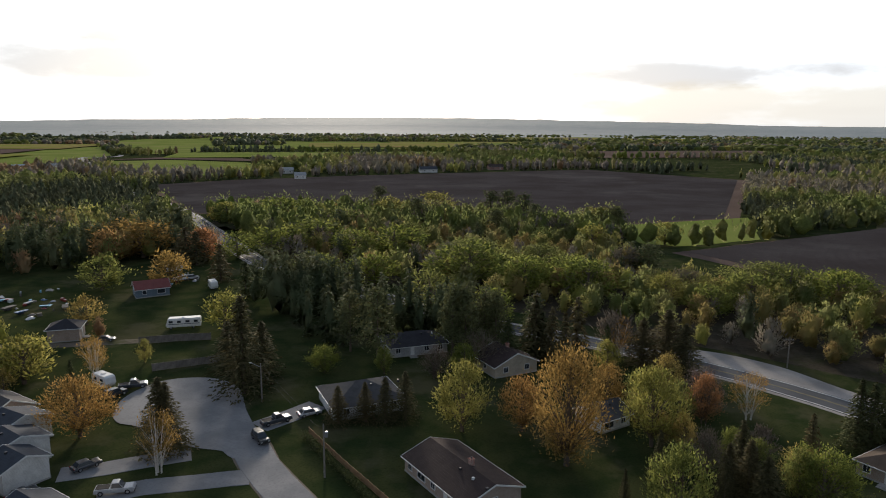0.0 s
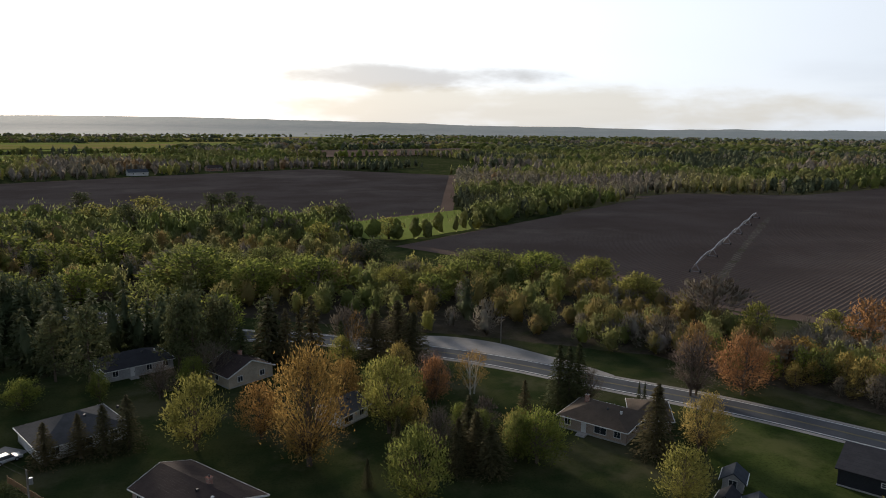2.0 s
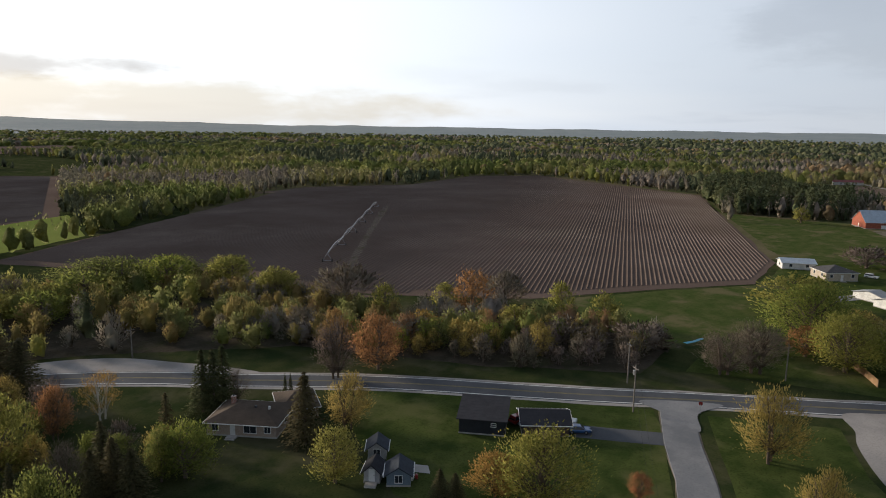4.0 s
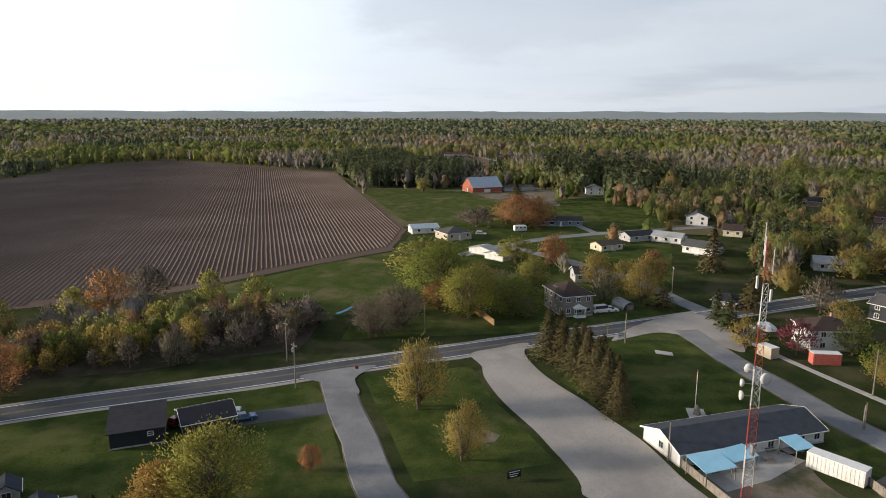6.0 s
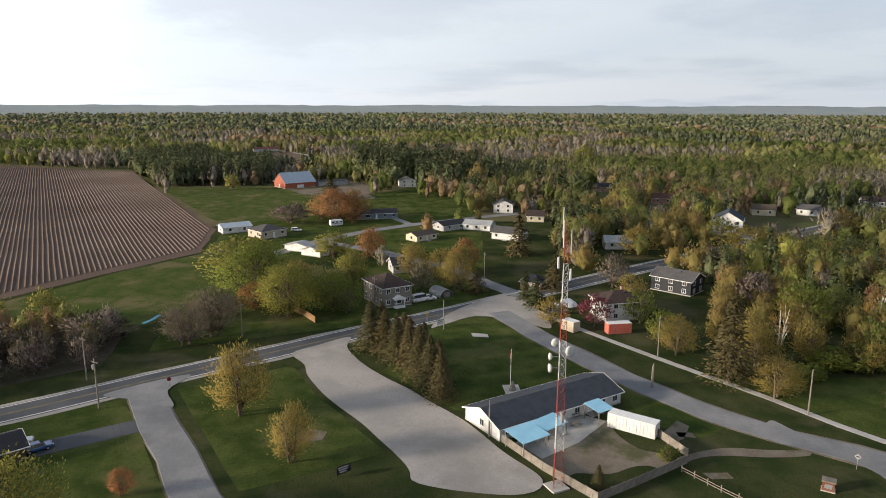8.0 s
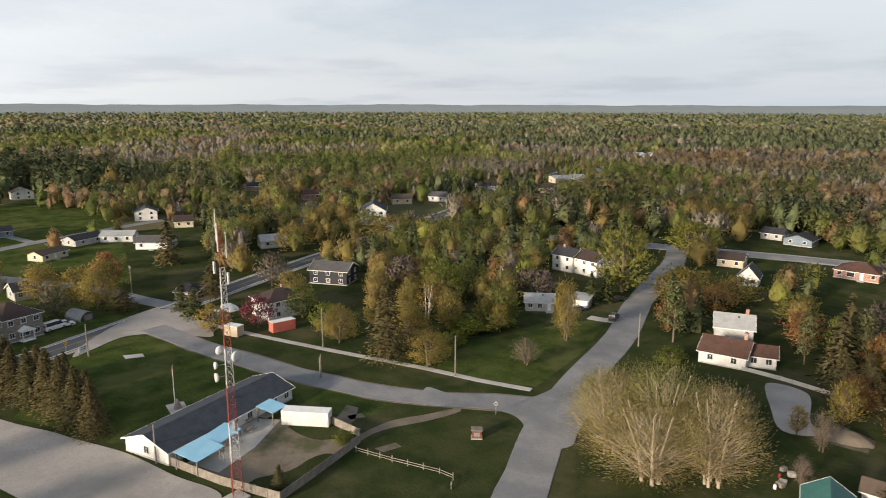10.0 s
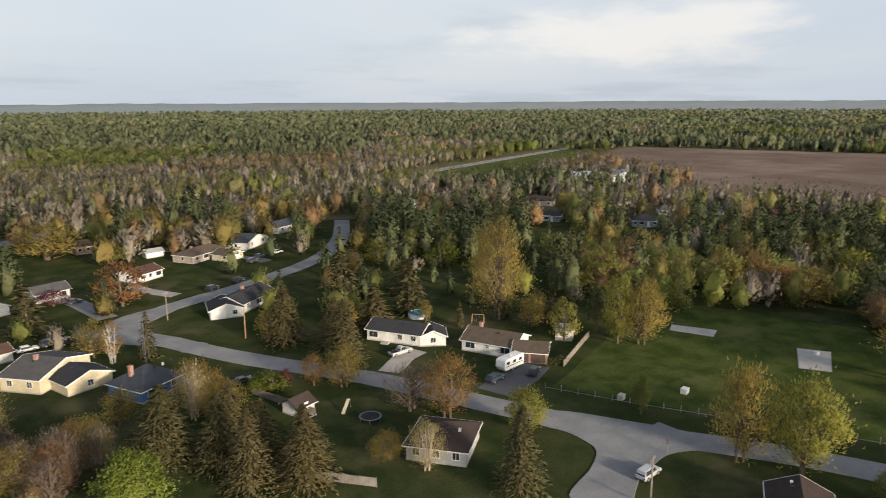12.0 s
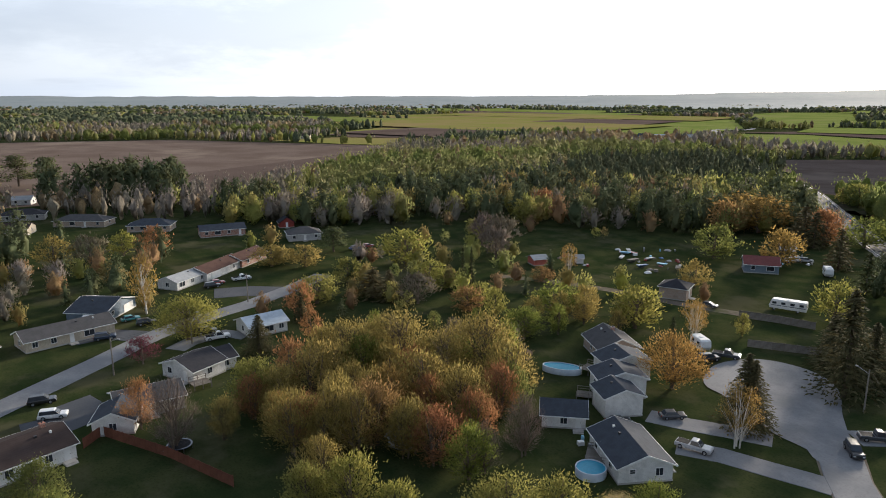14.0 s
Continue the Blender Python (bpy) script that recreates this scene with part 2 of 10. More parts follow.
GLASS = glossy("window_glass", (0.035, 0.042, 0.052), 0.12)
TRIM = surface("white_trim", (0.74, 0.74, 0.72), (0.66, 0.66, 0.64), 0.8, 8.0, 0.6, bump=0.1, grain=0.2)
BLACK = surface("black_rubber", (0.02, 0.02, 0.021), (0.032, 0.032, 0.034), 2.0, 12.0, 0.8, bump=0.2)
DARK_METAL = surface("dark_metal", (0.05, 0.05, 0.055), (0.075, 0.075, 0.08), 1.5, 9.0, 0.5, 0.6, bump=0.1)

LEAF = {
    "green": foliage("green_leaves", (0.104, 0.152, 0.028), (0.165, 0.201, 0.040), (0.146, 0.146, 0.048)),
    "lime": foliage("lime_leaves", (0.165, 0.190, 0.038), (0.240, 0.248, 0.056), (0.215, 0.190, 0.052)),
    "gold": foliage("golden_leaves", (0.235, 0.175, 0.044), (0.320, 0.232, 0.056), (0.245, 0.158, 0.046)),
    "olive": foliage("olive_buds", (0.208, 0.190, 0.050), (0.300, 0.262, 0.066), (0.258, 0.190, 0.056)),
    "rust": foliage("rust_buds", (0.250, 0.145, 0.054), (0.330, 0.190, 0.066), (0.240, 0.158, 0.060)),
    "bare": foliage("grey_twigs", (0.145, 0.118, 0.096), (0.200, 0.162, 0.134), (0.170, 0.155, 0.090), 0.15),
    "pale": foliage("pale_catkins", (0.285, 0.255, 0.098), (0.365, 0.325, 0.128), (0.255, 0.265, 0.075), 0.4, 0.02),
    "crimson": foliage("crimson_leaves", (0.125, 0.035, 0.039), (0.18, 0.055, 0.052), (0.14, 0.05, 0.046), 0.3),
    "blossom": foliage("pink_blossom", (0.33, 0.085, 0.169), (0.42, 0.13, 0.234), (0.30, 0.09, 0.156), 0.3),
    "bright": foliage("bright_leaves", (0.130, 0.190, 0.032), (0.200, 0.255, 0.046), (0.17, 0.21, 0.04), 0.35, 0.0),
    "spruce": foliage("spruce_needles", (0.062, 0.064, 0.028), (0.100, 0.094, 0.040), (0.110, 0.086, 0.040), 0.15, 0.02, 0.3),
    "pine": foliage("pine_needles", (0.062, 0.082, 0.036), (0.104, 0.124, 0.050), (0.108, 0.108, 0.046), 0.18, 0.02, 0.4),
    "cedar": foliage("cedar_sprays", (0.048, 0.064, 0.024), (0.074, 0.090, 0.034), (0.064, 0.066, 0.028), 0.12, 0.02, 0.4),
}


def canopy_leaf(name, tones, clear=0.25, streak=1.0, lit=1.4):
    """Whole crowns seen from afar: a tone for each crown, leaf and twig mottling inside it."""
    m, t, p, out = shader(name)
    isle = t.nodes.new("ShaderNodeNewGeometry").outputs["Random Per Island"]
    at = t.nodes.new("ShaderNodeTexCoord").outputs["Object"]
    tall = t.nodes.new("ShaderNodeVectorMath")
    tall.operation = "MULTIPLY"
    tall.inputs[1].default_value = (1.0, 1.0, 1.0 / streak)
    link(t, at, tall.inputs[0])
    twig = noise_node(t, tall.outputs[0], 0.85, 4.0, 0.7)
    wide = noise_node(t, at, 0.012, 3.0, 0.6)
    a, b, c = tones
    col = mix_color(t, spread(t, isle, 0.05, 0.95), a, b)
    col = mix_color(t, value_math(t, "MULTIPLY", spread(t, wide, 0.40, 0.62), 0.7), col, c)
    hsv = t.nodes.new("ShaderNodeHueSaturation")
    link(t, value_math(t, "ADD", value_math(t, "MULTIPLY", spread(t, twig, 0.28, 0.72), 0.45), 0.76), hsv.inputs["Value"])
    link(t, col, hsv.inputs["Color"])
    link(t, hsv.outputs[0], p.inputs["Base Color"])
    p.inputs["Roughness"].default_value = 0.95
    p.inputs["Specular IOR Level"].default_value = 0.04
    bump = t.nodes.new("ShaderNodeBump")
    bump.inputs["Strength"].default_value = 0.9
    bump.inputs["Distance"].default_value = 0.8
    link(t, twig, bump.inputs["Height"])
    link(t, bump.outputs[0], p.inputs["Normal"])
    tr = t.nodes.new("ShaderNodeBsdfTranslucent")
    bright = t.nodes.new("ShaderNodeHueSaturation")
    bright.inputs["Value"].default_value = lit
    link(t, hsv.outputs[0], bright.inputs["Color"])
    link(t, bright.outputs[0], tr.inputs[0])
    mx = t.nodes.new("ShaderNodeMixShader")
    mx.inputs[0].default_value = clear
    link(t, p.outputs[0], mx.inputs[1])
    link(t, tr.outputs[0], mx.inputs[2])
    link(t, mx.outputs[0], out.inputs[0])
    return m


# greyed tones and raised translucency put some distance haze into far crowns
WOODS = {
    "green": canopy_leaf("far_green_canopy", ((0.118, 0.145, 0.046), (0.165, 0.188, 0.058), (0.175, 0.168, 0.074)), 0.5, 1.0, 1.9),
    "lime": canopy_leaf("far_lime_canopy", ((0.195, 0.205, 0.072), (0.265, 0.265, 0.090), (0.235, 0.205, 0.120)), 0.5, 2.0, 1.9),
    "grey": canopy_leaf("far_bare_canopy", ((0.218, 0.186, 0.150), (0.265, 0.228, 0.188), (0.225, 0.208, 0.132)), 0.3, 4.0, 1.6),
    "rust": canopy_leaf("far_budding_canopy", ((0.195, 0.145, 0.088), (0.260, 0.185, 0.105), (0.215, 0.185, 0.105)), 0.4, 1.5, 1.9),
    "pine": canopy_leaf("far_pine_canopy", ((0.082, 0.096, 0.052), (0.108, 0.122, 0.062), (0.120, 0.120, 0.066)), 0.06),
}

# ---- building blocks ----


def mesh_of(name, verts, faces, material, smooth=False):
    me = bpy.data.meshes.new(name)
    me.from_pydata(verts, [], faces)
    me.materials.append(material)
    if smooth:
        me.polygons.foreach_set("use_smooth", [True] * len(me.polygons))
    me.update()
    return me


def box_data(x0, y0, z0, x1, y1, z1, base=0):
    v = [(x0, y0, z0), (x1, y0, z0), (x1, y1, z0), (x0, y1, z0), (x0, y0, z1), (x1, y0, z1), (x1, y1, z1), (x0, y1, z1)]
    f = [(0, 3, 2, 1), (4, 5, 6, 7), (0, 1, 5, 4), (1, 2, 6, 5), (2, 3, 7, 6), (3, 0, 4, 7)]
    return v, [tuple(i + base for i in q) for q in f]


class Solid:
    """Collects boxes, prisms, tubes and rings that become one mesh."""

    def __init__(self):
        self.v, self.f = [], []

    def add(self, v, f):
        b = len(self.v)
        self.v += [tuple(p) for p in v]
        self.f += [tuple(i + b for i in q) for q in f]
        return self

    def box(self, x0, y0, z0, x1, y1, z1):
        return self.add(*box_data(x0, y0, z0, x1, y1, z1))

    def tube(self, a, b, ra, rb=None, sides=6, caps=True):
        a, b = Vector(a), Vector(b)
        rb = ra if rb is None else rb
        d = (b - a).normalized()
        s = d.cross(Vector((0, 0, 1)) if abs(d.z) < 0.9 else Vector((1, 0, 0))).normalized()
        u = d.cross(s)
        v = []
        for c, r in ((a, ra), (b, rb)):
            for i in range(sides):
                k = 2 * math.pi * i / sides
                v.append(c + s * (r * math.cos(k)) + u * (r * math.sin(k)))
        f = [(i, (i + 1) % sides, sides + (i + 1) % sides, sides + i) for i in range(sides)]
        if caps:
            f += [tuple(range(sides))[::-1], tuple(range(sides, 2 * sides))]
        return self.add(v, f)

    def prism(self, outline, y0, y1):
        """An outline in x, z pushed along y."""
        n = len(outline)
        v = [(x, y0, z) for x, z in outline] + [(x, y1, z) for x, z in outline]
        f = [tuple(range(n)), tuple(range(n, 2 * n))[::-1]]
        f += [((i + 1) % n, i, n + i, n + (i + 1) % n) for i in range(n)]
        return self.add(v, f)

    def turned(self, profile, sides=12, centre=(0, 0, 0)):
        """A profile of radius, height turned about the upright axis."""
        n, v, f = len(profile), [], []
        for i in range(sides):
            k = 2 * math.pi * i / sides
            v += [(centre[0] + r * math.cos(k), centre[1] + r * math.sin(k), centre[2] + z) for r, z in profile]
        for i in range(sides):
            j = (i + 1) % sides
            f += [(i * n + k, j * n + k, j * n + k + 1, i * n + k + 1) for k in range(n - 1)]
        return self.add(v, f)

    def mesh(self, name, material, smooth=False):
        return mesh_of(name, self.v, self.f, material, smooth)


def part(name, solid, material, parent, label="", smooth=False):
    ob = new(name, solid.mesh(name, material, smooth) if isinstance(solid, Solid) else solid)
    ob.parent = parent
    return tagged(ob, label) if label else ob


GROUPS = {"house": "village houses", "garden_shed": "garden sheds", "garage": "garages", "utility_pole": "utility poles along the streets", "street_lamp": "street lamps",
          "picnic_table": "picnic tables behind the hall", "canopy": "canopies behind the hall", "spruce_tree": "spruces among the houses", "pine_tree": "pines among the houses",
          "maple_tree": "maples among the houses", "deciduous_tree": "leafy trees among the houses", "budding_tree": "budding trees among the houses", "bare_tree": "bare trees among the houses",
          "birch_tree": "birches among the houses", "willow_tree": "willows by the street corner", "cedar_tree": "cedars among the houses", "shrub": "shrubs in gardens and thickets",
          "swimming_pool": "garden pools", "timber_deck": "garden decks", "overhead_cable": "overhead cables", "crate": "crates in the yards", "barrel": "drums in the yards",
          "tarpaulin_heap": "tarpaulin heaps in the yards", "boat": "hulls in the yards", "board_fence": "garden fences", "car": "parked cars", "pickup": "parked pickups", "van": "parked vans",
          "pickup_truck": "parked pickups", "farm_building": "far farm buildings", "storage_tent": "storage tents", "trampoline": "garden trampolines"}


def thing(name, label, category, x, y, yaw=0.0, z=0.0, group=""):
    ob = new(name)
    ob.empty_display_size = 0.5
    ob.matrix_basis = pose(x, y, z, 0, 0, yaw)
    return tagged(ob, label, category, group or GROUPS.get(name, ""))


def structure(name, solid, material, label, category="", smooth=False):
    ob = new(name, solid.mesh(name, material, smooth) if isinstance(solid, Solid) else solid)
    return tagged(ob, label, category, "", "structure")


def smooth_line(pts, step=6.0):
    """A smooth run of points through the given ones."""
    p = [Vector((*q, 0)) for q in pts]
    out = []
    for i in range(len(p) - 1):
        a, b, c, d = p[max(i - 1, 0)], p[i], p[i + 1], p[min(i + 2, len(p) - 1)]
        n = max(1, int((c - b).length / step))
        for k in range(n):
            t = k / n
            out.append(0.5 * (2 * b + (c - a) * t + (2 * a - 5 * b + 4 * c - d) * t * t + (3 * b - a - 3 * c + d) * t ** 3))
    return out + [p[-1]]


PAVED = []        # pieces of ground where no grass grows


def ribbon(name, pts, left, right, z, material, label, category, rag=0.0, thick=0.05):
    """A strip along a line, from left to right of it; its edges sink into the ground."""
    line, v, f = smooth_line(pts), [], []
    for i, q in enumerate(line):
        d = (line[min(i + 1, len(line) - 1)] - line[max(i - 1, 0)]).normalized()
        s = Vector((d.y, -d.x, 0))
        a = left + rag * noise.noise(q * 0.13)
        b = right + rag * noise.noise(q * 0.13 + Vector((50, 0, 0)))
        for off, dz in ((a - 0.1, -thick), (a, 0), (b, 0), (b + 0.1, -thick)):
            v.append(q + s * off + Vector((0, 0, z + dz)))
        if i:
            k = 4 * i
            f += [(k - 4 + j, k + j, k + j + 1, k - 3 + j) for j in range(3)]
    if category in ("drive", "pavement", "track"):
        PAVED.append([tuple(q.xy) for q in v[1::4]] + [tuple(q.xy) for q in v[2::4]][::-1])
    return structure(name, mesh_of(name, v, f, material), material, label, category)


def patch(name, pts, z, material, label, category, rag=0.0, step=8.0):
    """A flat piece of ground with an uneven edge."""
    if category not in ("lawn", "meadow"):
        PAVED.append(pts)
    closed = pts + [pts[0]]
    edge = []
    if category in ("road", "gravel", "yard", "track"):
        edge = smooth_line([pts[-2], pts[-1]] + closed + [pts[1]], 1.2)
        first = min(range(len(edge)), key=lambda k: (edge[k].xy - Vector(pts[0])).length + (0 if k < len(edge) / 2 else 1e-3))
        last = max(k for k in range(len(edge)) if (edge[k].xy - Vector(pts[0])).length < 1e-3)
        edge = edge[first:last]
    else:
        for a, b in zip(closed, closed[1:]):
            a, b = Vector((*a, 0)), Vector((*b, 0))
            n = max(1, int((b - a).length / step)) if rag else 1
            edge += [a.lerp(b, k / n) for k in range(n)]
    bm = bmesh.new()
    vs = []
    for q in edge:
        w = noise.noise_vector(q * 0.09) * rag
        vs.append(bm.verts.new((q.x + w.x, q.y + w.y, z)))
    bm.faces.new(vs)
    bmesh.ops.triangulate(bm, faces=bm.faces[:])
    bmesh.ops.recalc_face_normals(bm, faces=bm.faces[:])
    if sum(fc.normal.z for fc in bm.faces) < 0:
        bmesh.ops.reverse_faces(bm, faces=bm.faces[:])
    me = bpy.data.meshes.new(name)
    bm.to_mesh(me)
    bm.free()
    me.materials.append(material)
    return structure(name, me, material, label, category)


def inside(poly, x, y):
    hit = np.zeros(len(x), bool)
    for (ax, ay), (bx, by) in zip(poly, poly[1:] + poly[:1]):
        cross = ((ay > y) != (by > y)) & (x < (bx - ax) * (y - ay) / (by - ay + 1e-12) + ax)
        hit ^= cross
    return hit


# ---- ground, fields, roads ----
rim = [(4900 * math.cos(2 * math.pi * i / 96), 4900 * math.sin(2 * math.pi * i / 96), 0) for i in range(96)]
structure("ground", mesh_of("ground", rim, [tuple(range(96))], GRASS), GRASS, "green spring grass over flat land to the horizon", "ground")

HIGHWAY = [(-420.0, 700.0), (-290.0, 560.0), (-195.0, 447.6), (-138.6, 358.4), (-104.0, 301.0), (-80.5, 265.0), (-58.6, 243.4), (3.3, 190.5), (29.5, 174.5), (48.0, 161.0), (61.0, 150.0), (72.5, 137.5), (82.5, 124.5), (96.5, 108.2), (107.3, 93.1), (116.8, 77.8), (126.0, 63.5), (140.0, 43.0), (150.7, 26.4), (165.5, 3.9), (176.7, -14.1), (187.0, -29.5), (200.0, -49.0), (225.0, -87.0), (270.0, -158.0), (330.0, -250.0), (460.0, -450.0)]
COUNTY_ROAD = [(480.0, -20.0), (300.0, -140.0), (172.9, -220.2), (125.9, -247.2), (99.9, -259.0), (60.0, -291.2), (-259.0, -457.6), (-838.0, -752.1), (-1300.0, -990.0)]
LANE = [(131.0, 47.5), (115.9, 40.3), (104.1, 33.7), (95.7, 29.7), (91.1, 27.2), (70.0, 15.0), (48.0, 8.0), (26.0, 28.0), (2.0, 60.0), (-24.0, 91.0), (-34.0, 104.2), (-38.5, 112.0), (-45.1, 120.4)]
STREET_B = [(178.0, -30.0), (157.9, -36.5), (138.1, -44.8), (123.3, -52.0), (111.6, -59.2), (103.4, -66.5), (96.5, -75.0), (88.0, -84.0)]
STREET_B_NORTH = [(40.0, -22.0), (58.0, -44.0), (73.0, -63.5), (85.5, -79.0), (98.0, -101.0), (110.5, -124.5), (123.5, -143.5), (139.5, -170.5), (155.0, -199.0), (171.5, -222.0)]
STREET_C = [(-12.0, -181.0), (-24.0, -172.0), (-33.0, -157.0), (-41.7, -142.5), (-51.2, -129.8), (-58.2, -120.1), (-68.8, -100.8), (-75.0, -89.5), (-83.6, -76.0), (-93.8, -63.0), (-101.3, -53.0), (-107.5, -42.5), (-119.0, -22.0), (-124.5, -12.0), (-138.0, 7.5), (-146.5, 20.5), (-154.5, 32.5), (-162.5, 44.0), (-168.5, 57.5), (-172.5, 72.0), (-181.0, 91.0), (-188.0, 104.0)]
STREET_C_NORTH = [(-24.0, -184.0), (-34.8, -193.8), (-45.1, -199.0), (-56.4, -204.1), (-69.6, -211.8), (-85.2, -222.2), (-97.5, -233.7), (-112.9, -255.3), (-126.3, -282.1), (-134.0, -299.0)]
SIDE_STREET = [(-92.2, -70.5), (-80.7, -68.9), (-72.8, -66.2), (-65.8, -61.3), (-55.0, -42.0), (-40.0, -28.0)]

ribbon("highway_shoulder", HIGHWAY, -4.9, 4.9, 0.04, GRAVEL, "pale gravel shoulder beside the highway", "road", 0.5)
ribbon("highway_road", HIGHWAY, -3.85, 3.85, 0.08, ASPHALT, "dark two-lane asphalt highway with painted lines", "road")
for off in (-3.5, 3.36):
    ribbon("edge_line", HIGHWAY, off, off + 0.14, 0.087, LINE_WHITE, "white painted edge line on the highway", "road marking", 0, 0.0)
for off in (-0.22, 0.08):
    ribbon("centre_line", HIGHWAY, off, off + 0.14, 0.087, LINE_YELLOW, "yellow painted centre line on the highway", "road marking", 0, 0.0)
ribbon("county_shoulder", COUNTY_ROAD, -6.0, 6.0, 0.04, GRAVEL, "gravel shoulder beside the county road", "road", 0.6)
ribbon("county_road", COUNTY_ROAD, -4.2, 4.2, 0.08, OLD_ASPHALT, "grey asphalt county road running away straight", "road")
ribbon("lane_verge", LANE, -3.5, 3.5, 0.03, DIRT, "bare dirt edge beside the village lane", "road", 0.6)
ribbon("lane_road", LANE, -3.15, 3.15, 0.10, OLD_ASPHALT, "worn pale grey asphalt village lane", "road", 0.25)
ribbon("street_road", STREET_B, -3.05, 3.05, 0.10, OLD_ASPHALT, "worn grey village street", "road", 0.3)
ribbon("street_road", STREET_B_NORTH, -3.7, 3.7, 0.105, OLD_ASPHALT, "worn grey village street", "road", 0.3)
ribbon("street_verge", STREET_B, -3.6, 3.6, 0.03, DIRT, "bare dirt edge beside the village street", "road", 0.8)
ribbon("street_road", STREET_C, -3.15, 3.15, 0.10, OLD_ASPHALT, "worn grey residential street", "road", 0.25)
ribbon("street_road", STREET_C_NORTH, -3.4, 3.4, 0.105, OLD_ASPHALT, "worn grey residential street", "road", 0.25)
ribbon("street_road", SIDE_STREET, -3.6, 3.6, 0.105, OLD_ASPHALT, "short grey side street", "road", 0.25)
patch("turning_circle", [(-69.5, 132.5), (-66.0, 139.8), (-59.5, 142.3), (-53.6, 141.3), (-47.5, 135.2), (-42.9, 125.0), (-39.5, 118.5), (-35.0, 111.0), (-39.0, 106.0), (-41.5, 108.3), (-47.5, 109.5), (-52.0, 112.0), (-60.3, 117.0), (-65.0, 118.5), (-68.3, 123.4)], 0.115, OLD_ASPHALT, "round paved end of the village lane", "road", 0.6, 5)
patch("junction", [(109.2, -67.6), (103.4, -70.3), (96.4, -77.7), (94.3, -82.4), (96.3, -91.9), (100.7, -101.6), (94.0, -101.5), (79.3, -80.1), (75.9, -74.2), (79.5, -66.5), (83.2, -69.9), (85.2, -72.6), (90.1, -74.1), (95.9, -71.2), (102.1, -63.4)], 0.112, OLD_ASPHALT, "broad paved street junction", "road", 0.4, 5)
patch("junction", [(130.1, 54.8), (139.0, 41.2), (131.2, 43.1), (123.1, 39.8), (120.7, 44.7), (126.8, 48.6)], 0.112, OLD_ASPHALT, "lane mouth at the highway", "road", 0.4, 5)
patch("junction", [(-73.7, -85.3), (-75.6, -80.3), (-76.0, -75.3), (-75.2, -72.5), (-70.7, -69.2), (-62.6, -64.9), (-69.3, -60.5), (-77.5, -64.7), (-82.1, -65.4), (-85.8, -65.1), (-89.3, -63.5), (-93.2, -60.1), (-96.0, -63.0), (-93.5, -67.9), (-89.3, -75.0), (-80.0, -87.0)], 0.112, OLD_ASPHALT, "paved junction of the residential street", "road", 0.3, 5)
patch("junction", [(-27.5, -188.5), (-26.6, -178.9), (-27.9, -169.4), (-32.4, -163.2), (-36.0, -158.0), (-30.5, -155.0), (-28.0, -160.5), (-21.8, -166.4), (-12.2, -176.0), (-9.0, -180.4), (-15.4, -183.6), (-22.4, -191.7), (-32.2, -195.5), (-38.0, -197.0), (-36.0, -190.5)], 0.112, OLD_ASPHALT, "broad paved bend of the residential street", "road", 0.4, 5)
patch("gravel_layby", [(50.0, 166.0), (57.6, 168.0), (70.1, 159.5), (79.1, 145.9), (88.0, 126.0), (80.0, 133.0), (70.0, 147.0), (60.0, 156.5)], 0.045, GRAVEL, "pale gravel strip beside the highway", "gravel", 0.5, 4)
patch("gravel_lot", [(150.0, 21.5), (155.7, 15.7), (160.3, 8.9), (152.3, 9.4), (140.6, 4.4), (125.6, -5.4), (114.1, -13.0), (102.8, -17.7), (92.6, -22.5), (88.9, -17.4), (93.1, -4.6), (98.3, -2.7), (112.3, 4.3), (122.0, 10.2), (135.3, 16.2), (142.9, 18.0)], 0.09, GRAVEL, "wide pale gravel lot leading to the hall", "gravel", 0.5, 4)
patch("gravel_entry", [(177.1, -15.9), (194.4, -32.9), (182.1, -40.8), (163.5, -40.8), (170.7, -32.2), (174.4, -22.7), (168.7, -15.0), (165.8, -10.8)], 0.095, GRAVEL, "pale gravel apron at the highway", "gravel", 0.5, 4)
patch("yard", [(102.4, -21.3), (105.8, -25.9), (111.0, -33.5), (111.0, -40.0), (107.7, -38.8), (101.3, -40.5), (98.6, -44.6), (95.2, -45.1), (95.8, -38.4), (93.4, -33.6), (94.0, -28.2), (93.6, -25.4)], 0.06, DIRT, "bare trodden yard behind the hall", "yard", 0.6, 4)
patch("track", [(97.6, -39.1), (97.7, -45.2), (100.2, -54.0), (99.0, -61.3), (97.8, -68.7), (96.5, -67.2), (96.7, -59.9), (97.7, -52.7), (96.7, -47.9), (94.1, -42.6)], 0.05, DIRT, "worn dirt track over the grass", "track", 0.5, 4)
patch("patio", [(104.6, -20.8), (108.8, -26.7), (114.4, -34.5), (111.1, -38.4), (103.7, -31.3), (98.9, -24.1)], 0.075, CONCRETE, "concrete patio behind the hall", "patio")

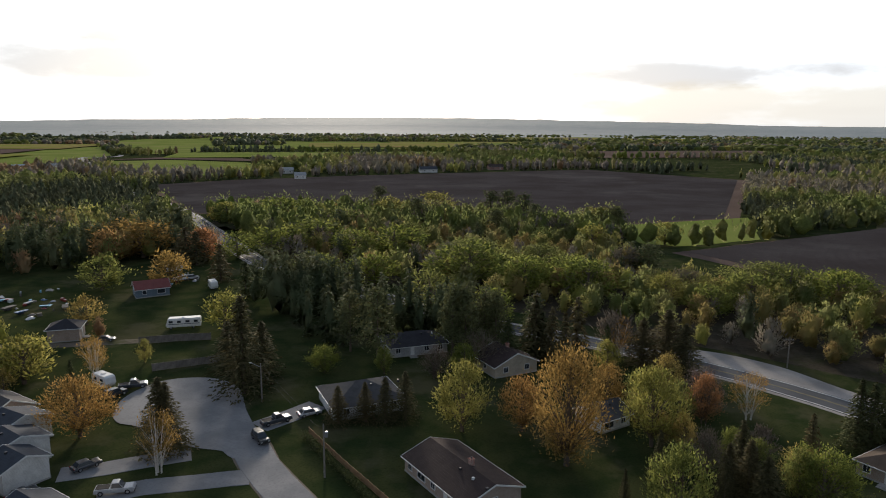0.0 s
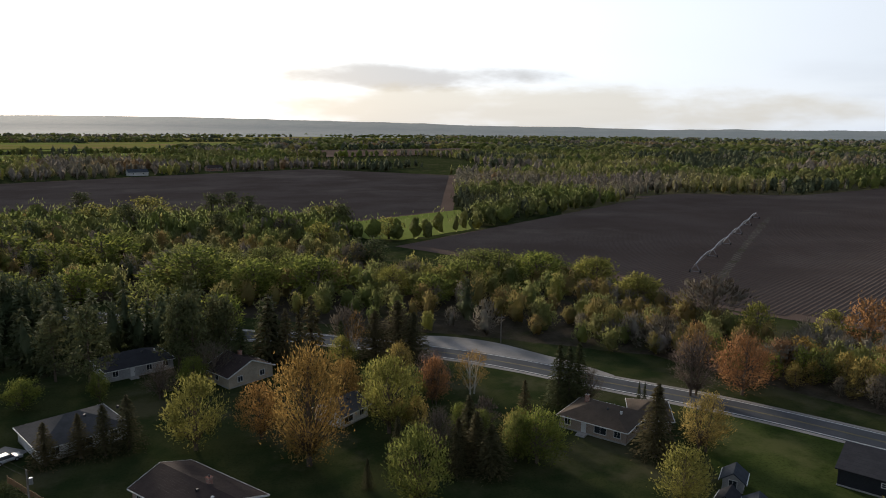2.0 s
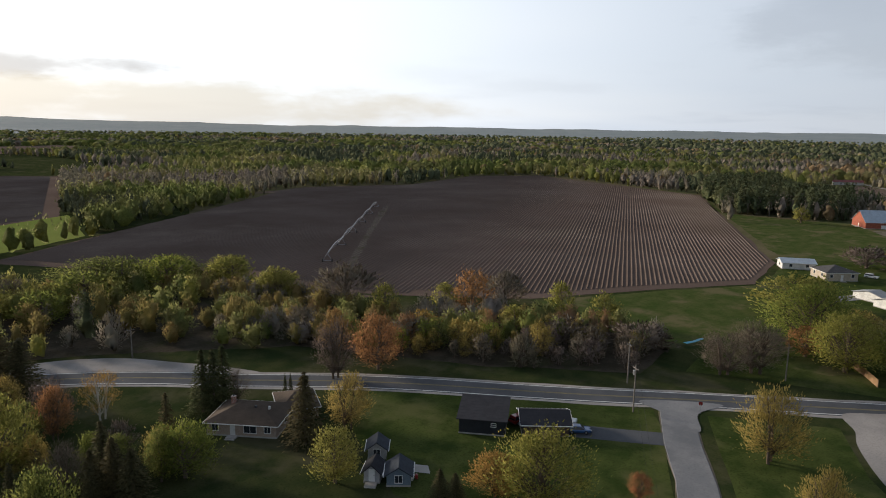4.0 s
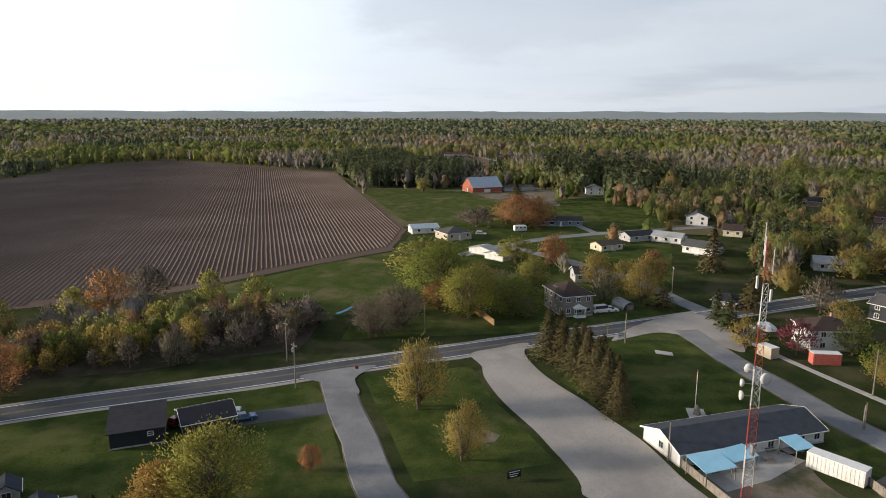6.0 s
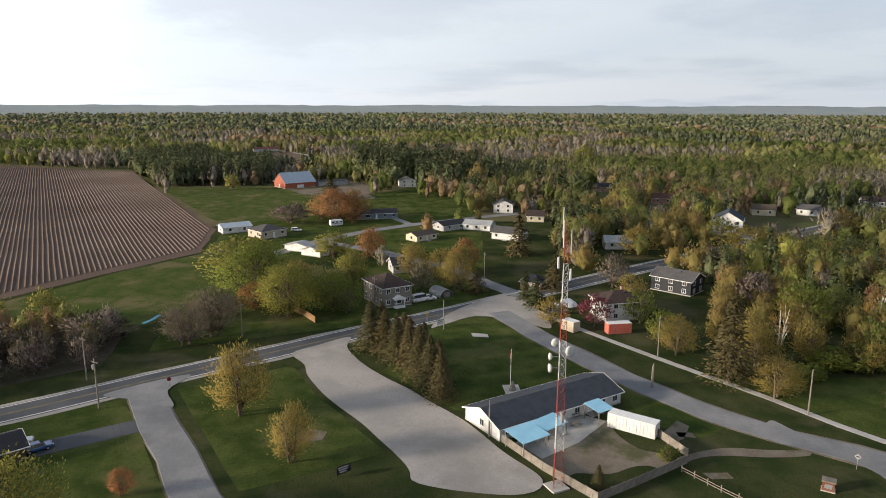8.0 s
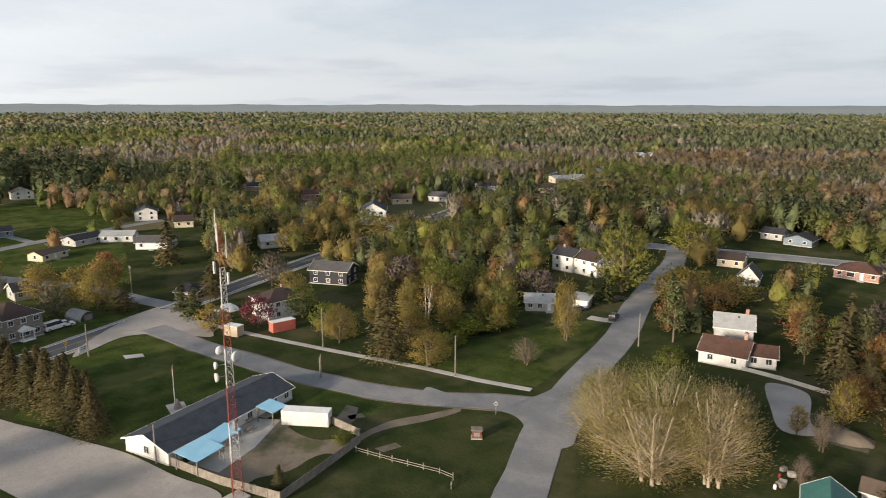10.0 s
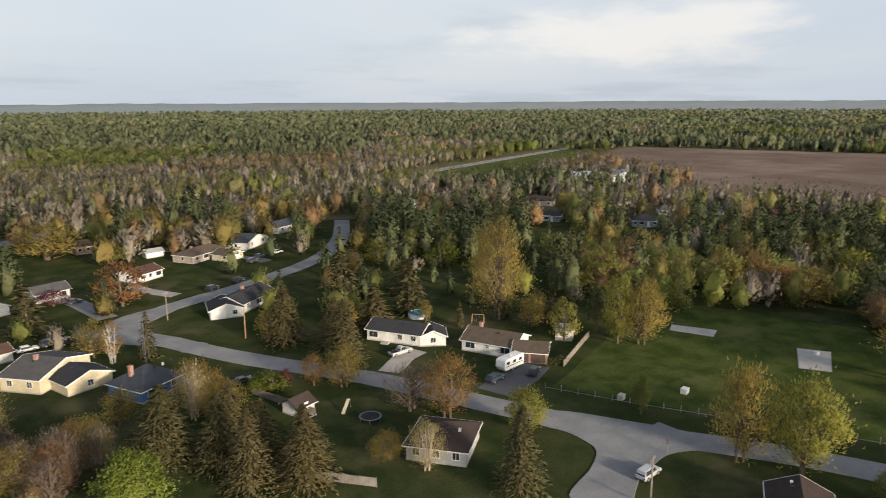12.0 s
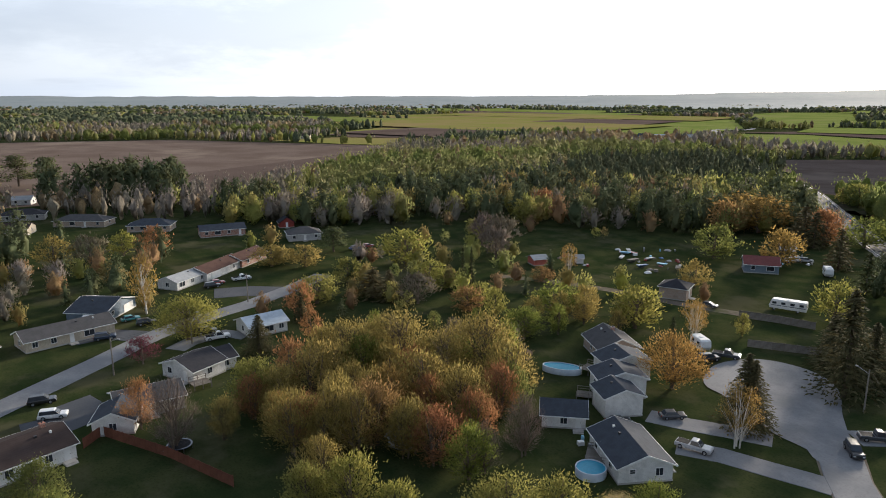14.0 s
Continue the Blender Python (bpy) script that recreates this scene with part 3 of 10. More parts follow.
# pavements and drives
ribbon("pavement", [(183.3, -37.9), (160.4, -48.8), (136.9, -61.7), (118.1, -72.7), (106.5, -78.5), (97.0, -84.3)], -0.8, 0.8, 0.09, CONCRETE, "narrow concrete pavement along the street", "pavement")
ribbon("drive", [(108.2, 57.6), (112.0, 50.5), (116.2, 43.0)], -2.6, 2.6, 0.07, ASPHALT, "dark asphalt drive of the black house", "drive")
ribbon("drive", [(-38.5, 118.3), (-34.9, 122.4), (-29.9, 129.0)], -2.6, 2.6, 0.07, OLD_ASPHALT, "grey drive", "drive")
ribbon("drive", [(-55.3, 93.1), (-49.3, 96.2), (-42.9, 97.8), (-37.0, 99.5), (-34.2, 100.1)], -2.4, 2.4, 0.075, OLD_ASPHALT, "grey drive up to the terrace of houses", "drive")
ribbon("drive", [(-64.7, 99.1), (-58.5, 101.5), (-52.9, 104.4), (-46.6, 107.2)], -2.4, 2.4, 0.075, OLD_ASPHALT, "grey drive", "drive")
ribbon("drive", [(-75.3, -99.7), (-84.4, -103.5), (-90.6, -107.2)], -4.0, 4.0, 0.075, ASPHALT, "dark asphalt drive", "drive")
ribbon("drive", [(-63.2, -120.0), (-70.0, -125.9), (-74.8, -127.9)], -2.4, 2.4, 0.075, GRAVEL, "gravel drive", "drive")
ribbon("drive", [(-126.6, 12.3), (-126.4, 17.3), (-127.1, 23.2), (-135.1, 20.8)], -4.2, 4.2, 0.075, ASPHALT, "dark asphalt drive", "drive")
ribbon("drive", [(-170.9, 29.0), (-171.3, 36.4), (-160.4, 44.7)], -3.5, 3.5, 0.075, ASPHALT, "grey asphalt drive", "drive")
ribbon("drive", [(-188.9, 69.2), (-185.5, 77.9), (-175.5, 87.2)], -5.0, 5.0, 0.075, ASPHALT, "dark asphalt drive", "drive")
ribbon("drive", [(-150.4, 45.3), (-153.5, 50.1), (-154.1, 58.4), (-148.8, 61.7)], -2.5, 2.5, 0.075, OLD_ASPHALT, "grey drive", "drive")
ribbon("drive", [(-11.2, -219.1), (-2.6, -224.7)], -2.6, 2.6, 0.075, OLD_ASPHALT, "grey drive", "drive")
ribbon("drive", [(-19.3, -192.4), (-12.8, -215.9), (-7.0, -221.9)], -2.6, 2.6, 0.076, OLD_ASPHALT, "grey drive", "drive")
ribbon("drive", [(-39.1, -205.6), (-32.7, -215.6), (-29.7, -224.8)], -2.2, 2.2, 0.075, GRAVEL, "gravel drive", "drive")
ribbon("drive", [(125.0, -127.8), (121.3, -129.4), (117.4, -132.5)], -1.6, 1.6, 0.085, CONCRETE, "concrete drive", "drive")
ribbon("drive", [(-75.7, -233.7), (-69.5, -247.8), (-64.3, -240.9)], -2.6, 2.6, 0.075, ASPHALT, "dark drive", "drive")
ribbon("farm_track", [(-152.7, 145.6), (-133.3, 155.2), (-119.9, 159.6), (-100.1, 163.2), (-86.0, 166.9), (-75.6, 169.8), (-68.3, 171.8)], -1.8, 1.8, 0.05, DIRT, "pale dirt track through the big yard", "track", 0.5)
VILLAGE_ROAD = [(252.0, 46.0), (277.0, 30.0), (288.0, 22.0), (302.0, 9.0), (314.0, -6.0), (324.0, -22.0), (333.0, -38.0), (345.0, -60.0), (360.0, -90.0)]
SPUR_ROAD = [(192.0, -40.0), (207.0, -32.0), (220.0, -26.5), (229.0, -22.5), (250.0, -4.5), (260.0, 3.6), (280.0, 26.0)]
ribbon("village_road", VILLAGE_ROAD, -3.0, 3.0, 0.08, OLD_ASPHALT, "grey village road", "road", 0.3)
ribbon("village_road", SPUR_ROAD, -2.8, 2.8, 0.085, OLD_ASPHALT, "grey village road", "road", 0.3)
ribbon("drive", [(338.0, -3.7), (328.0, -8.0), (318.8, -11.4)], -1.8, 1.8, 0.075, OLD_ASPHALT, "grey drive", "drive")
ribbon("far_lane", [(-290.0, 560.0), (-327.0, 626.0), (-460.0, 836.0), (-577.0, 1011.0), (-610.0, 1077.0), (-594.0, 1162.0), (-903.0, 1674.0), (-969.0, 1756.0)], -4, 4, 1.0, OLD_ASPHALT, "far winding country road", "road", 0.3)
ribbon("far_drive", [(572.2, 11.6), (690.4, 48.7), (785.9, 90.3), (864.7, 132.2)], -3, 3, 0.06, GRAVEL, "far gravel lane beside the fields", "road", 0.3)

# fields
FIELD_1 = [(-292.2, 608.1), (-241.0, 672.7), (-142.6, 742.6), (-22.9, 807.6), (147.0, 891.3), (288.5, 736.1), (164.0, 424.1), (93.4, 393.0), (51.5, 376.5), (8.7, 392.6), (-67.8, 424.8), (-127.9, 424.2), (-175.0, 417.0)]
FIELD_2 = [(89.3, 304.8), (212.9, 381.0), (344.1, 463.9), (318.7, 470.0), (397.7, 485.9), (483.6, 444.7), (624.5, 476.4), (694.5, 432.4), (592.4, 208.2), (311.6, 75.9), (262.5, 70.3), (218.7, 99.3), (187.4, 117.3), (169.2, 141.7), (152.2, 167.4), (158.4, 148.6), (147.3, 168.8), (145.2, 216.1), (105.7, 274.4)]
FIELD_3 = [(609.0, 144.0), (719.0, 170.0), (817.0, 145.0), (828.0, 120.0), (740.0, 74.0), (675.0, 44.0), (636.0, 66.0), (616.0, 109.0)]
FIELD_4 = [(-311.0, -260.0), (-401.9, -308.8), (-451.9, -484.7), (-641.9, -588.2), (-777.6, -333.7), (-663.2, -381.2), (-1054.8, -191.6), (-1087.8, -6.6), (-998.8, 117.4), (-925.7, 295.7), (-636.7, 464.0), (-489.9, 310.5), (-372.7, 147.0), (-404.8, 126.6), (-406.4, -9.7), (-402.9, -101.0), (-355.4, -207.8)]
CROPS = [[(-436.0, 817.0), (-522.0, 972.0), (-454.0, 1032.0), (-315.0, 975.0), (-252.0, 844.0), (-239.0, 739.0), (-334.0, 710.0)],
         [(-776.0, 760.0), (-840.0, 1011.0), (-1298.0, 1610.0), (-952.0, 1661.0), (-822.0, 1523.0), (-604.0, 1150.0), (-556.0, 940.0), (-517.0, 850.0), (-579.0, 767.0)],
         [(-760.0, 1460.0), (-1080.0, 2104.0), (-1108.0, 2350.0), (-952.0, 2507.0), (-588.0, 1579.0), (-526.0, 1324.0), (-560.0, 1215.0)]]
STUBBLES = [[(-830.0, 392.0), (-836.0, 460.0), (-824.0, 581.0), (-739.0, 616.0), (-619.0, 500.0), (-701.0, 430.0)],
            [(-970.0, 406.0), (-924.0, 509.0), (-1101.0, 804.0), (-790.0, 750.0), (-695.0, 629.0), (-881.0, 513.0)]]
FAR_FIELDS = []
FAR_SOILS = [[(-541.0, 1017.0), (-451.0, 1211.0), (-301.0, 1008.0), (-461.0, 1048.0)], [(-918.0, 515.0), (-875.0, 617.0), (-745.0, 652.0), (-719.0, 580.0), (-818.0, 502.0)]]
patch("field_soil", FIELD_1, 0.05, SOIL, "bare ploughed brown field", "field", 3)
patch("field_soil", FIELD_2, 0.05, SOIL, "large ploughed brown field with straight planting ridges", "field", 1.5)
patch("field_soil", FIELD_3, 0.05, SOIL, "small ploughed field beyond the barn", "field", 2)
patch("field_soil", FIELD_4, 0.05, SOIL, "wide bare brown field behind a row of pines", "field", 3)
for i, poly in enumerate(CROPS):
    patch("crop_field", poly, 0.6 + 0.12 * i, CROP, "bright green young crop", "field", 4)
for i, poly in enumerate(STUBBLES):
    patch("stubble_field", poly, 0.3 + 0.07 * i, STUBBLE, "pale yellow-green stubble field", "field", 4)
for poly in FAR_SOILS:
    patch("field_soil", poly, 0.9, SOIL, "narrow brown field between green ones", "field", 4)
GREEN_STRIP = [(84.7, 389.6), (170.7, 430.2), (144.8, 345.2), (98.0, 322.0), (80.1, 329.1)]
patch("grass_strip", GREEN_STRIP, 0.055, CROP, "bright green grass strip between the fields", "field", 2)
MARSH = [(184.8, 115.7), (216.3, 98.1), (260.4, 69.7), (301.3, 70.7), (237.3, 51.2), (198.8, 52.7), (174.4, 61.9), (168.5, 79.8)]
patch("marsh_meadow", MARSH, 0.03, MEADOW, "rough tussocky meadow with dead grass", "meadow", 2)
BARN_MEADOW = [(563.7, 193.0), (484.0, 160.0), (476.0, 138.0), (473.0, 73.0), (451.0, 60.0), (437.0, 42.0), (400.0, 28.0), (345.0, 36.0), (336.3, 52.0), (323.6, 76.2)]
BALL_FIELD = [(529.6, 76.9), (595.4, 83.9), (601.9, 57.7), (586.9, 39.5), (531.5, 33.6)]
BARN_YARD = [(452.0, 60.0), (467.0, 44.0), (505.0, 30.0), (470.0, 8.0), (438.0, 10.0), (410.0, 8.0), (420.0, 36.0)]
patch("paddock", BARN_MEADOW, 0.05, MEADOW, "green grazed paddock below the barn", "meadow", 1.5)
patch("village_green", [(315.8, 74.3), (346.1, 51.0), (415.9, 21.8), (461.1, -13.2), (504.5, -66.9), (165.2, -25.8), (170.0, 4.0), (154.0, 54.5), (186.8, 56.1), (236.4, 53.0)], 0.018, LAWN, "mown lawns between the village houses", "lawn", 1)
patch("barn_yard", BARN_YARD, 0.06, DIRT, "bare trodden yard in front of the barn", "yard", 2)
patch("pale_field", BALL_FIELD, 0.055, STUBBLE, "pale sandy paddock by the barn", "field", 2)
PARK = [(-86.1, -95.8), (-127.7, -115.4), (-152.2, -115.7), (-173.8, -81.7), (-151.1, -54.6), (-121.3, -41.1)]
patch("park_lawn", PARK, 0.02, LAWN, "mown green park lawn", "lawn", 1)
patch("hall_lawn", [(137.9, 1.3), (169.7, -12.4), (174.4, -22.7), (167.8, -36.0), (128.7, -51.5), (109.0, -62.3), (103.7, -52.4), (112.5, -42.8), (120.2, -44.5), (117.9, -12.5)], 0.02, LAWN, "mown green lawn round the hall", "lawn", 1)
patch("lawn", [(129.7, -62.6), (124.7, -117.0), (122.5, -134.3), (105.9, -106.1), (97.8, -86.3), (111.9, -75.5)], 0.02, LAWN, "mown lawn at the street corner", "lawn", 1)
patch("lawn", [(93.1, 110.4), (127.3, 51.1), (118.9, 45.2), (97.8, 35.1), (88.0, 28.8), (69.5, 66.9), (79.9, 85.0)], 0.02, LAWN, "mown lawn below the highway", "lawn", 1)
patch("lawn", [(132.0, 41.5), (142.5, 20.2), (124.8, 13.3), (103.3, 0.8), (93.1, 21.8)], 0.022, LAWN, "mown lawn between lane and gravel lot", "lawn", 1)
patch("dirt_patch", [(110.4, 15.9), (112.2, 13.4), (110.9, 10.4), (108.0, 11.0), (107.5, 14.5)], 0.05, DIRT, "worn bare patch in the lawn", "ground", 0.5, 2)
patch("gravel_yard", [(73.9, -126.5), (66.3, -128.2), (60.3, -117.3), (55.8, -112.9), (59.8, -109.4), (66.8, -115.9)], 0.05, GRAVEL, "gravel yard beside the fence", "yard", 0.6, 3)
patch("dirt_mound_base", [(57.5, -115.2), (55.5, -119.8), (50.0, -118.2), (48.1, -113.3), (52.9, -111.5)], 0.06, DIRT, "bare earth round a mound", "ground", 0.5, 2)

# worn and bare spots in the lawns
for pts in ([(105.0, -45.8), (110.6, -51.1), (108.3, -52.4), (103.7, -49.3), (101.4, -45.9)], [(92.7, -47.5), (92.4, -51.5), (90.7, -51.6), (90.8, -48.1)], [(106.2, -49.1), (105.9, -51.8), (104.0, -51.5), (104.5, -48.9)]):
    patch("bare_spot", pts, 0.052, DIRT, "worn bare dirt spot in the grass", "ground", 0.5, 1.5)

# farmland towards the hills, long narrow fields side by side
far_rng = random.Random(31)
for i in range(34):
    az, r = radians(far_rng.uniform(72, 158)), far_rng.uniform(1250, 3400)
    if 103 < math.degrees(az) < 128 and r < 2500:
        continue
    w, d, turn = far_rng.uniform(160, 420), far_rng.uniform(70, 190), far_rng.choice((12, 102)) + far_rng.uniform(-4, 4)
    c, q = math.cos(radians(turn)), math.sin(radians(turn))
    corners = [(r * math.cos(az) + a * w * c - b * d * q, r * math.sin(az) + a * w * q + b * d * c) for a, b in ((-1, -1), (1, -1), (1, 1), (-1, 1))]
    kind = far_rng.choice((CROP, CROP, STUBBLE, STUBBLE, SOIL))
    patch("far_field", corners, 1.0 + 0.05 * i, kind, "far " + {CROP: "green crop", STUBBLE: "pale stubble", SOIL: "brown ploughed"}[kind] + " field", "field", 5)
    FAR_FIELDS.append(corners)

# woodland floor to the east and south
floor_pts = [(330 * math.cos(radians(a)), 330 * math.sin(radians(a))) for a in range(-150, 61, 6)]
floor_pts += [(3900 * math.cos(radians(a)), 3900 * math.sin(radians(a))) for a in range(60, -151, -6)]
patch("woodland_floor", floor_pts, 0.012, LITTER, "brown leaf-strewn floor of the woods", "ground")

# planting ridges


def plough(field, start, along, gap, half, high, count, label, n=14):
    """Long straight ridges across a field, side by side from a starting point."""
    along = Vector((along[0], along[1], 0)).normalized()
    side = Vector((-along.y, along.x, 0))
    origin = Vector((start[0], start[1], 0))
    edge_pts = [Vector((*q, 0)) for q in field]
    ridges = Solid()
    for k in range(count):
        off = 2.5 + k * gap
        hits = []
        for a, b in zip(edge_pts, edge_pts[1:] + edge_pts[:1]):
            da, db = (a - origin).dot(side) - off, (b - origin).dot(side) - off
            if da * db < 0:
                hits.append((a.lerp(b, da / (da - db)) - origin).dot(along))
        if len(hits) < 2:
            continue
        lo, hi = min(hits) + 8, max(hits) - 10
        if hi - lo < 10:
            continue
        p0 = origin + side * off
        verts = []
        for i in range(n + 1):
            c = p0 + along * (lo + (hi - lo) * i / n) + side * (0.25 * noise.noise(Vector((k * 0.3, i * 0.7, 0))))
            verts += [c + side * -half + Vector((0, 0, 0.045)), c + Vector((0, 0, high)), c + side * half + Vector((0, 0, 0.045))]
        ridges.add(verts, [(3 * i + j, 3 * i + 3 + j, 3 * i + 4 + j, 3 * i + 1 + j) for i in range(n) for j in (0, 1)])
    tagged(structure("planting_ridges", ridges, RIDGE, label, "field"), kind="stuff")


ridge_way = Vector((592.9, 207.3)) - Vector((311.6, 75.9))
plough(FIELD_2, (311.6, 75.9), ridge_way, 1.7, 0.42, 0.30, 240, "long straight ridges of ploughed soil")
plough(FIELD_1, (-201.0, 415.9), (1.0, -0.2), 2.6, 1.15, 0.40, 260, "broad plough furrows across the brown field", 6)
plough(FIELD_4, (-311.0, -260.0), (-0.45, 1.0), 3.0, 1.2, 0.34, 300, "broad plough furrows across the wide field", 6)

# far hills round the horizon
def skyline(az):
    """Height of the far ridge by bearing, in degrees over the eye's level."""
    d = (az - 95 + 180) % 360 - 180
    e = 0.66 * math.exp(-(d / 26.0) ** 2) + 0.10 * math.exp(-((d - 75) / 40.0) ** 2) - 0.10
    q = Vector((math.cos(radians(az)) * 9, math.sin(radians(az)) * 9, 0))
    return e + 0.07 * noise.noise(q) + 0.05 * noise.noise(q * 4) + 0.02 * noise.noise(q * 25)


HILL = foliage("haze_painted_far_hills", (0.098, 0.118, 0.108), (0.135, 0.145, 0.130), (0.16, 0.165, 0.145), 0.0, 0.0, 0.0, 0.006)
verts, faces = [], []
for i in range(721):
    az = i * 0.5
    c, q = math.cos(radians(az)), math.sin(radians(az))
    top = EYE + 4650 * math.tan(radians(skyline(az)))
    verts += [(r * c, r * q, z) for r, z in ((3300, -1.0), (3800, top * 0.18), (4300, top * 0.5), (4650, top), (4750, top * 0.5))]
    if i:
        b = 5 * i
        faces += [(b - 5 + j, b - 4 + j, b + 1 + j, b + j) for j in range(4)]
haze = HILL.node_tree.nodes["Principled BSDF"]       # the hills glow faintly: distance haze painted on as emission
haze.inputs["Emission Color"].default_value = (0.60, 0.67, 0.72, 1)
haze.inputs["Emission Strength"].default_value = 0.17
structure("far_hills", mesh_of("far_hills", verts, faces, HILL, True), HILL, "low wooded hills along the horizon, blue-grey haze painted on and glowing", "backdrop")
YARDS = []     # x, y, radius kept free of random trees


def coursed(name, col, step=0.2, rough=0.7, depth=0.5, vary=0.06):
    """Boards or shingles in level courses: thin dark joints, weathered patches."""
    m, t, p, _ = shader(name)
    at = t.nodes.new("ShaderNodeTexCoord").outputs["Object"]
    sep = t.nodes.new("ShaderNodeSeparateXYZ")
    link(t, at, sep.inputs[0])
    saw = value_math(t, "FRACT", value_math(t, "DIVIDE", sep.outputs[2], step))
    joint = spread(t, saw, 0.0, 0.16)
    n = noise_node(t, at, 0.7, 5.0, 0.65)
    grain = noise_node(t, at, 9.0, 3.0, 0.7)
    c = mix_color(t, spread(t, n, 0.35, 0.7), col, tuple(x * 0.78 for x in col))
    c = mix_color(t, value_math(t, "MULTIPLY", spread(t, grain, 0.5, 0.8), 0.35), c, tuple(x * 0.6 for x in col))
    c = mix_color(t, joint, tuple(x * (1 - depth) for x in col), c)
    link(t, c, p.inputs["Base Color"])
    p.inputs["Roughness"].default_value = rough
    p.inputs["Specular IOR Level"].default_value = 0.08 if rough > 0.8 else 0.3
    b = t.nodes.new("ShaderNodeBump")
    b.inputs["Strength"].default_value, b.inputs["Distance"].default_value = 0.5, 0.03
    link(t, saw, b.inputs["Height"])
    link(t, b.outputs[0], p.inputs["Normal"])
    return m


def masonry(name, a, b, mortar, w=0.22, h=0.075):
    m, t, p, _ = shader(name)
    at = t.nodes.new("ShaderNodeTexCoord").outputs["Object"]
    sep = t.nodes.new("ShaderNodeSeparateXYZ")
    link(t, at, sep.inputs[0])
    flat_at = t.nodes.new("ShaderNodeCombineXYZ")
    link(t, value_math(t, "ADD", sep.outputs[0], sep.outputs[1]), flat_at.inputs[0])
    link(t, sep.outputs[2], flat_at.inputs[1])
    br = t.nodes.new("ShaderNodeTexBrick")
    link(t, flat_at.outputs[0], br.inputs["Vector"])
    for k, v in (("Color1", a), ("Color2", b), ("Mortar", mortar)):
        br.inputs[k].default_value = (*v, 1)
    br.inputs["Scale"].default_value, br.inputs["Mortar Size"].default_value = 1.0, 0.012
    br.inputs["Brick Width"].default_value, br.inputs["Row Height"].default_value = w, h
    n = noise_node(t, at, 0.8, 5.0, 0.65)
    c = mix_color(t, value_math(t, "MULTIPLY", spread(t, n, 0.45, 0.75), 0.4), br.outputs[0], tuple(x * 0.55 for x in a))
    link(t, c, p.inputs["Base Color"])
    p.inputs["Roughness"].default_value = 0.9
    return m


WALLS = {
    "white": coursed("white_siding", (0.72, 0.71, 0.68)),
    "cream": coursed("cream_siding", (0.62, 0.55, 0.38)),
    "beige": coursed("beige_siding", (0.50, 0.43, 0.33)),
    "grey": coursed("grey_siding", (0.42, 0.42, 0.42)),
    "blue": coursed("blue_grey_siding", (0.17, 0.22, 0.27)),
    "navy": coursed("blue_siding", (0.06, 0.14, 0.30)),
    "black": coursed("charcoal_siding", (0.030, 0.033, 0.040)),
    "redbrick": masonry("red_brick", (0.27, 0.10, 0.065), (0.34, 0.14, 0.09), (0.38, 0.34, 0.30)),
    "tanbrick": masonry("tan_brick", (0.30, 0.215, 0.165), (0.37, 0.27, 0.21), (0.40, 0.36, 0.31)),
    "stone": masonry("grey_stone", (0.16, 0.142, 0.122), (0.23, 0.205, 0.18), (0.19, 0.175, 0.16), 0.55, 0.28),
    "red": coursed("red_siding", (0.30, 0.055, 0.040), 0.3),
    "salmon": coursed("faded_red_panels", (0.52, 0.15, 0.11), 0.35),
    "barnred": coursed("faded_red_boards", (0.36, 0.11, 0.065), 0.3),
}
ROOFS = {
    "grey": coursed("grey_shingles", (0.095, 0.092, 0.092), 0.14, 0.9, 0.35),
    "dark": coursed("dark_shingles", (0.046, 0.046, 0.052), 0.14, 0.9, 0.35),
    "slate": coursed("blue_grey_shingles", (0.062, 0.070, 0.084), 0.14, 0.9, 0.35),
    "brown": coursed("brown_shingles", (0.060, 0.045, 0.041), 0.14, 0.9, 0.35),
    "tan": coursed("tan_shingles", (0.105, 0.082, 0.064), 0.14, 0.9, 0.35),
    "red": coursed("red_metal_roof", (0.17, 0.042, 0.036), 0.3, 0.5, 0.2),
    "rust": coursed("rust_brown_shingles", (0.100, 0.058, 0.046), 0.14, 0.9, 0.35),
    "green": coursed("green_metal_roof", (0.045, 0.150, 0.130), 0.3, 0.5, 0.2),
    "metal": coursed("pale_metal_roof", (0.40, 0.46, 0.52), 0.4, 0.4, 0.15),
    "pale": coursed("pale_grey_roof", (0.33, 0.34, 0.34), 0.4, 0.6, 0.2),
}
DOORS = {"white": TRIM, "dark": surface("dark_brown_door", (0.07, 0.045, 0.035), (0.09, 0.06, 0.045), 0.6, 6.0, 0.6)}

_frames, _panes, _bars = {}, {}, {}


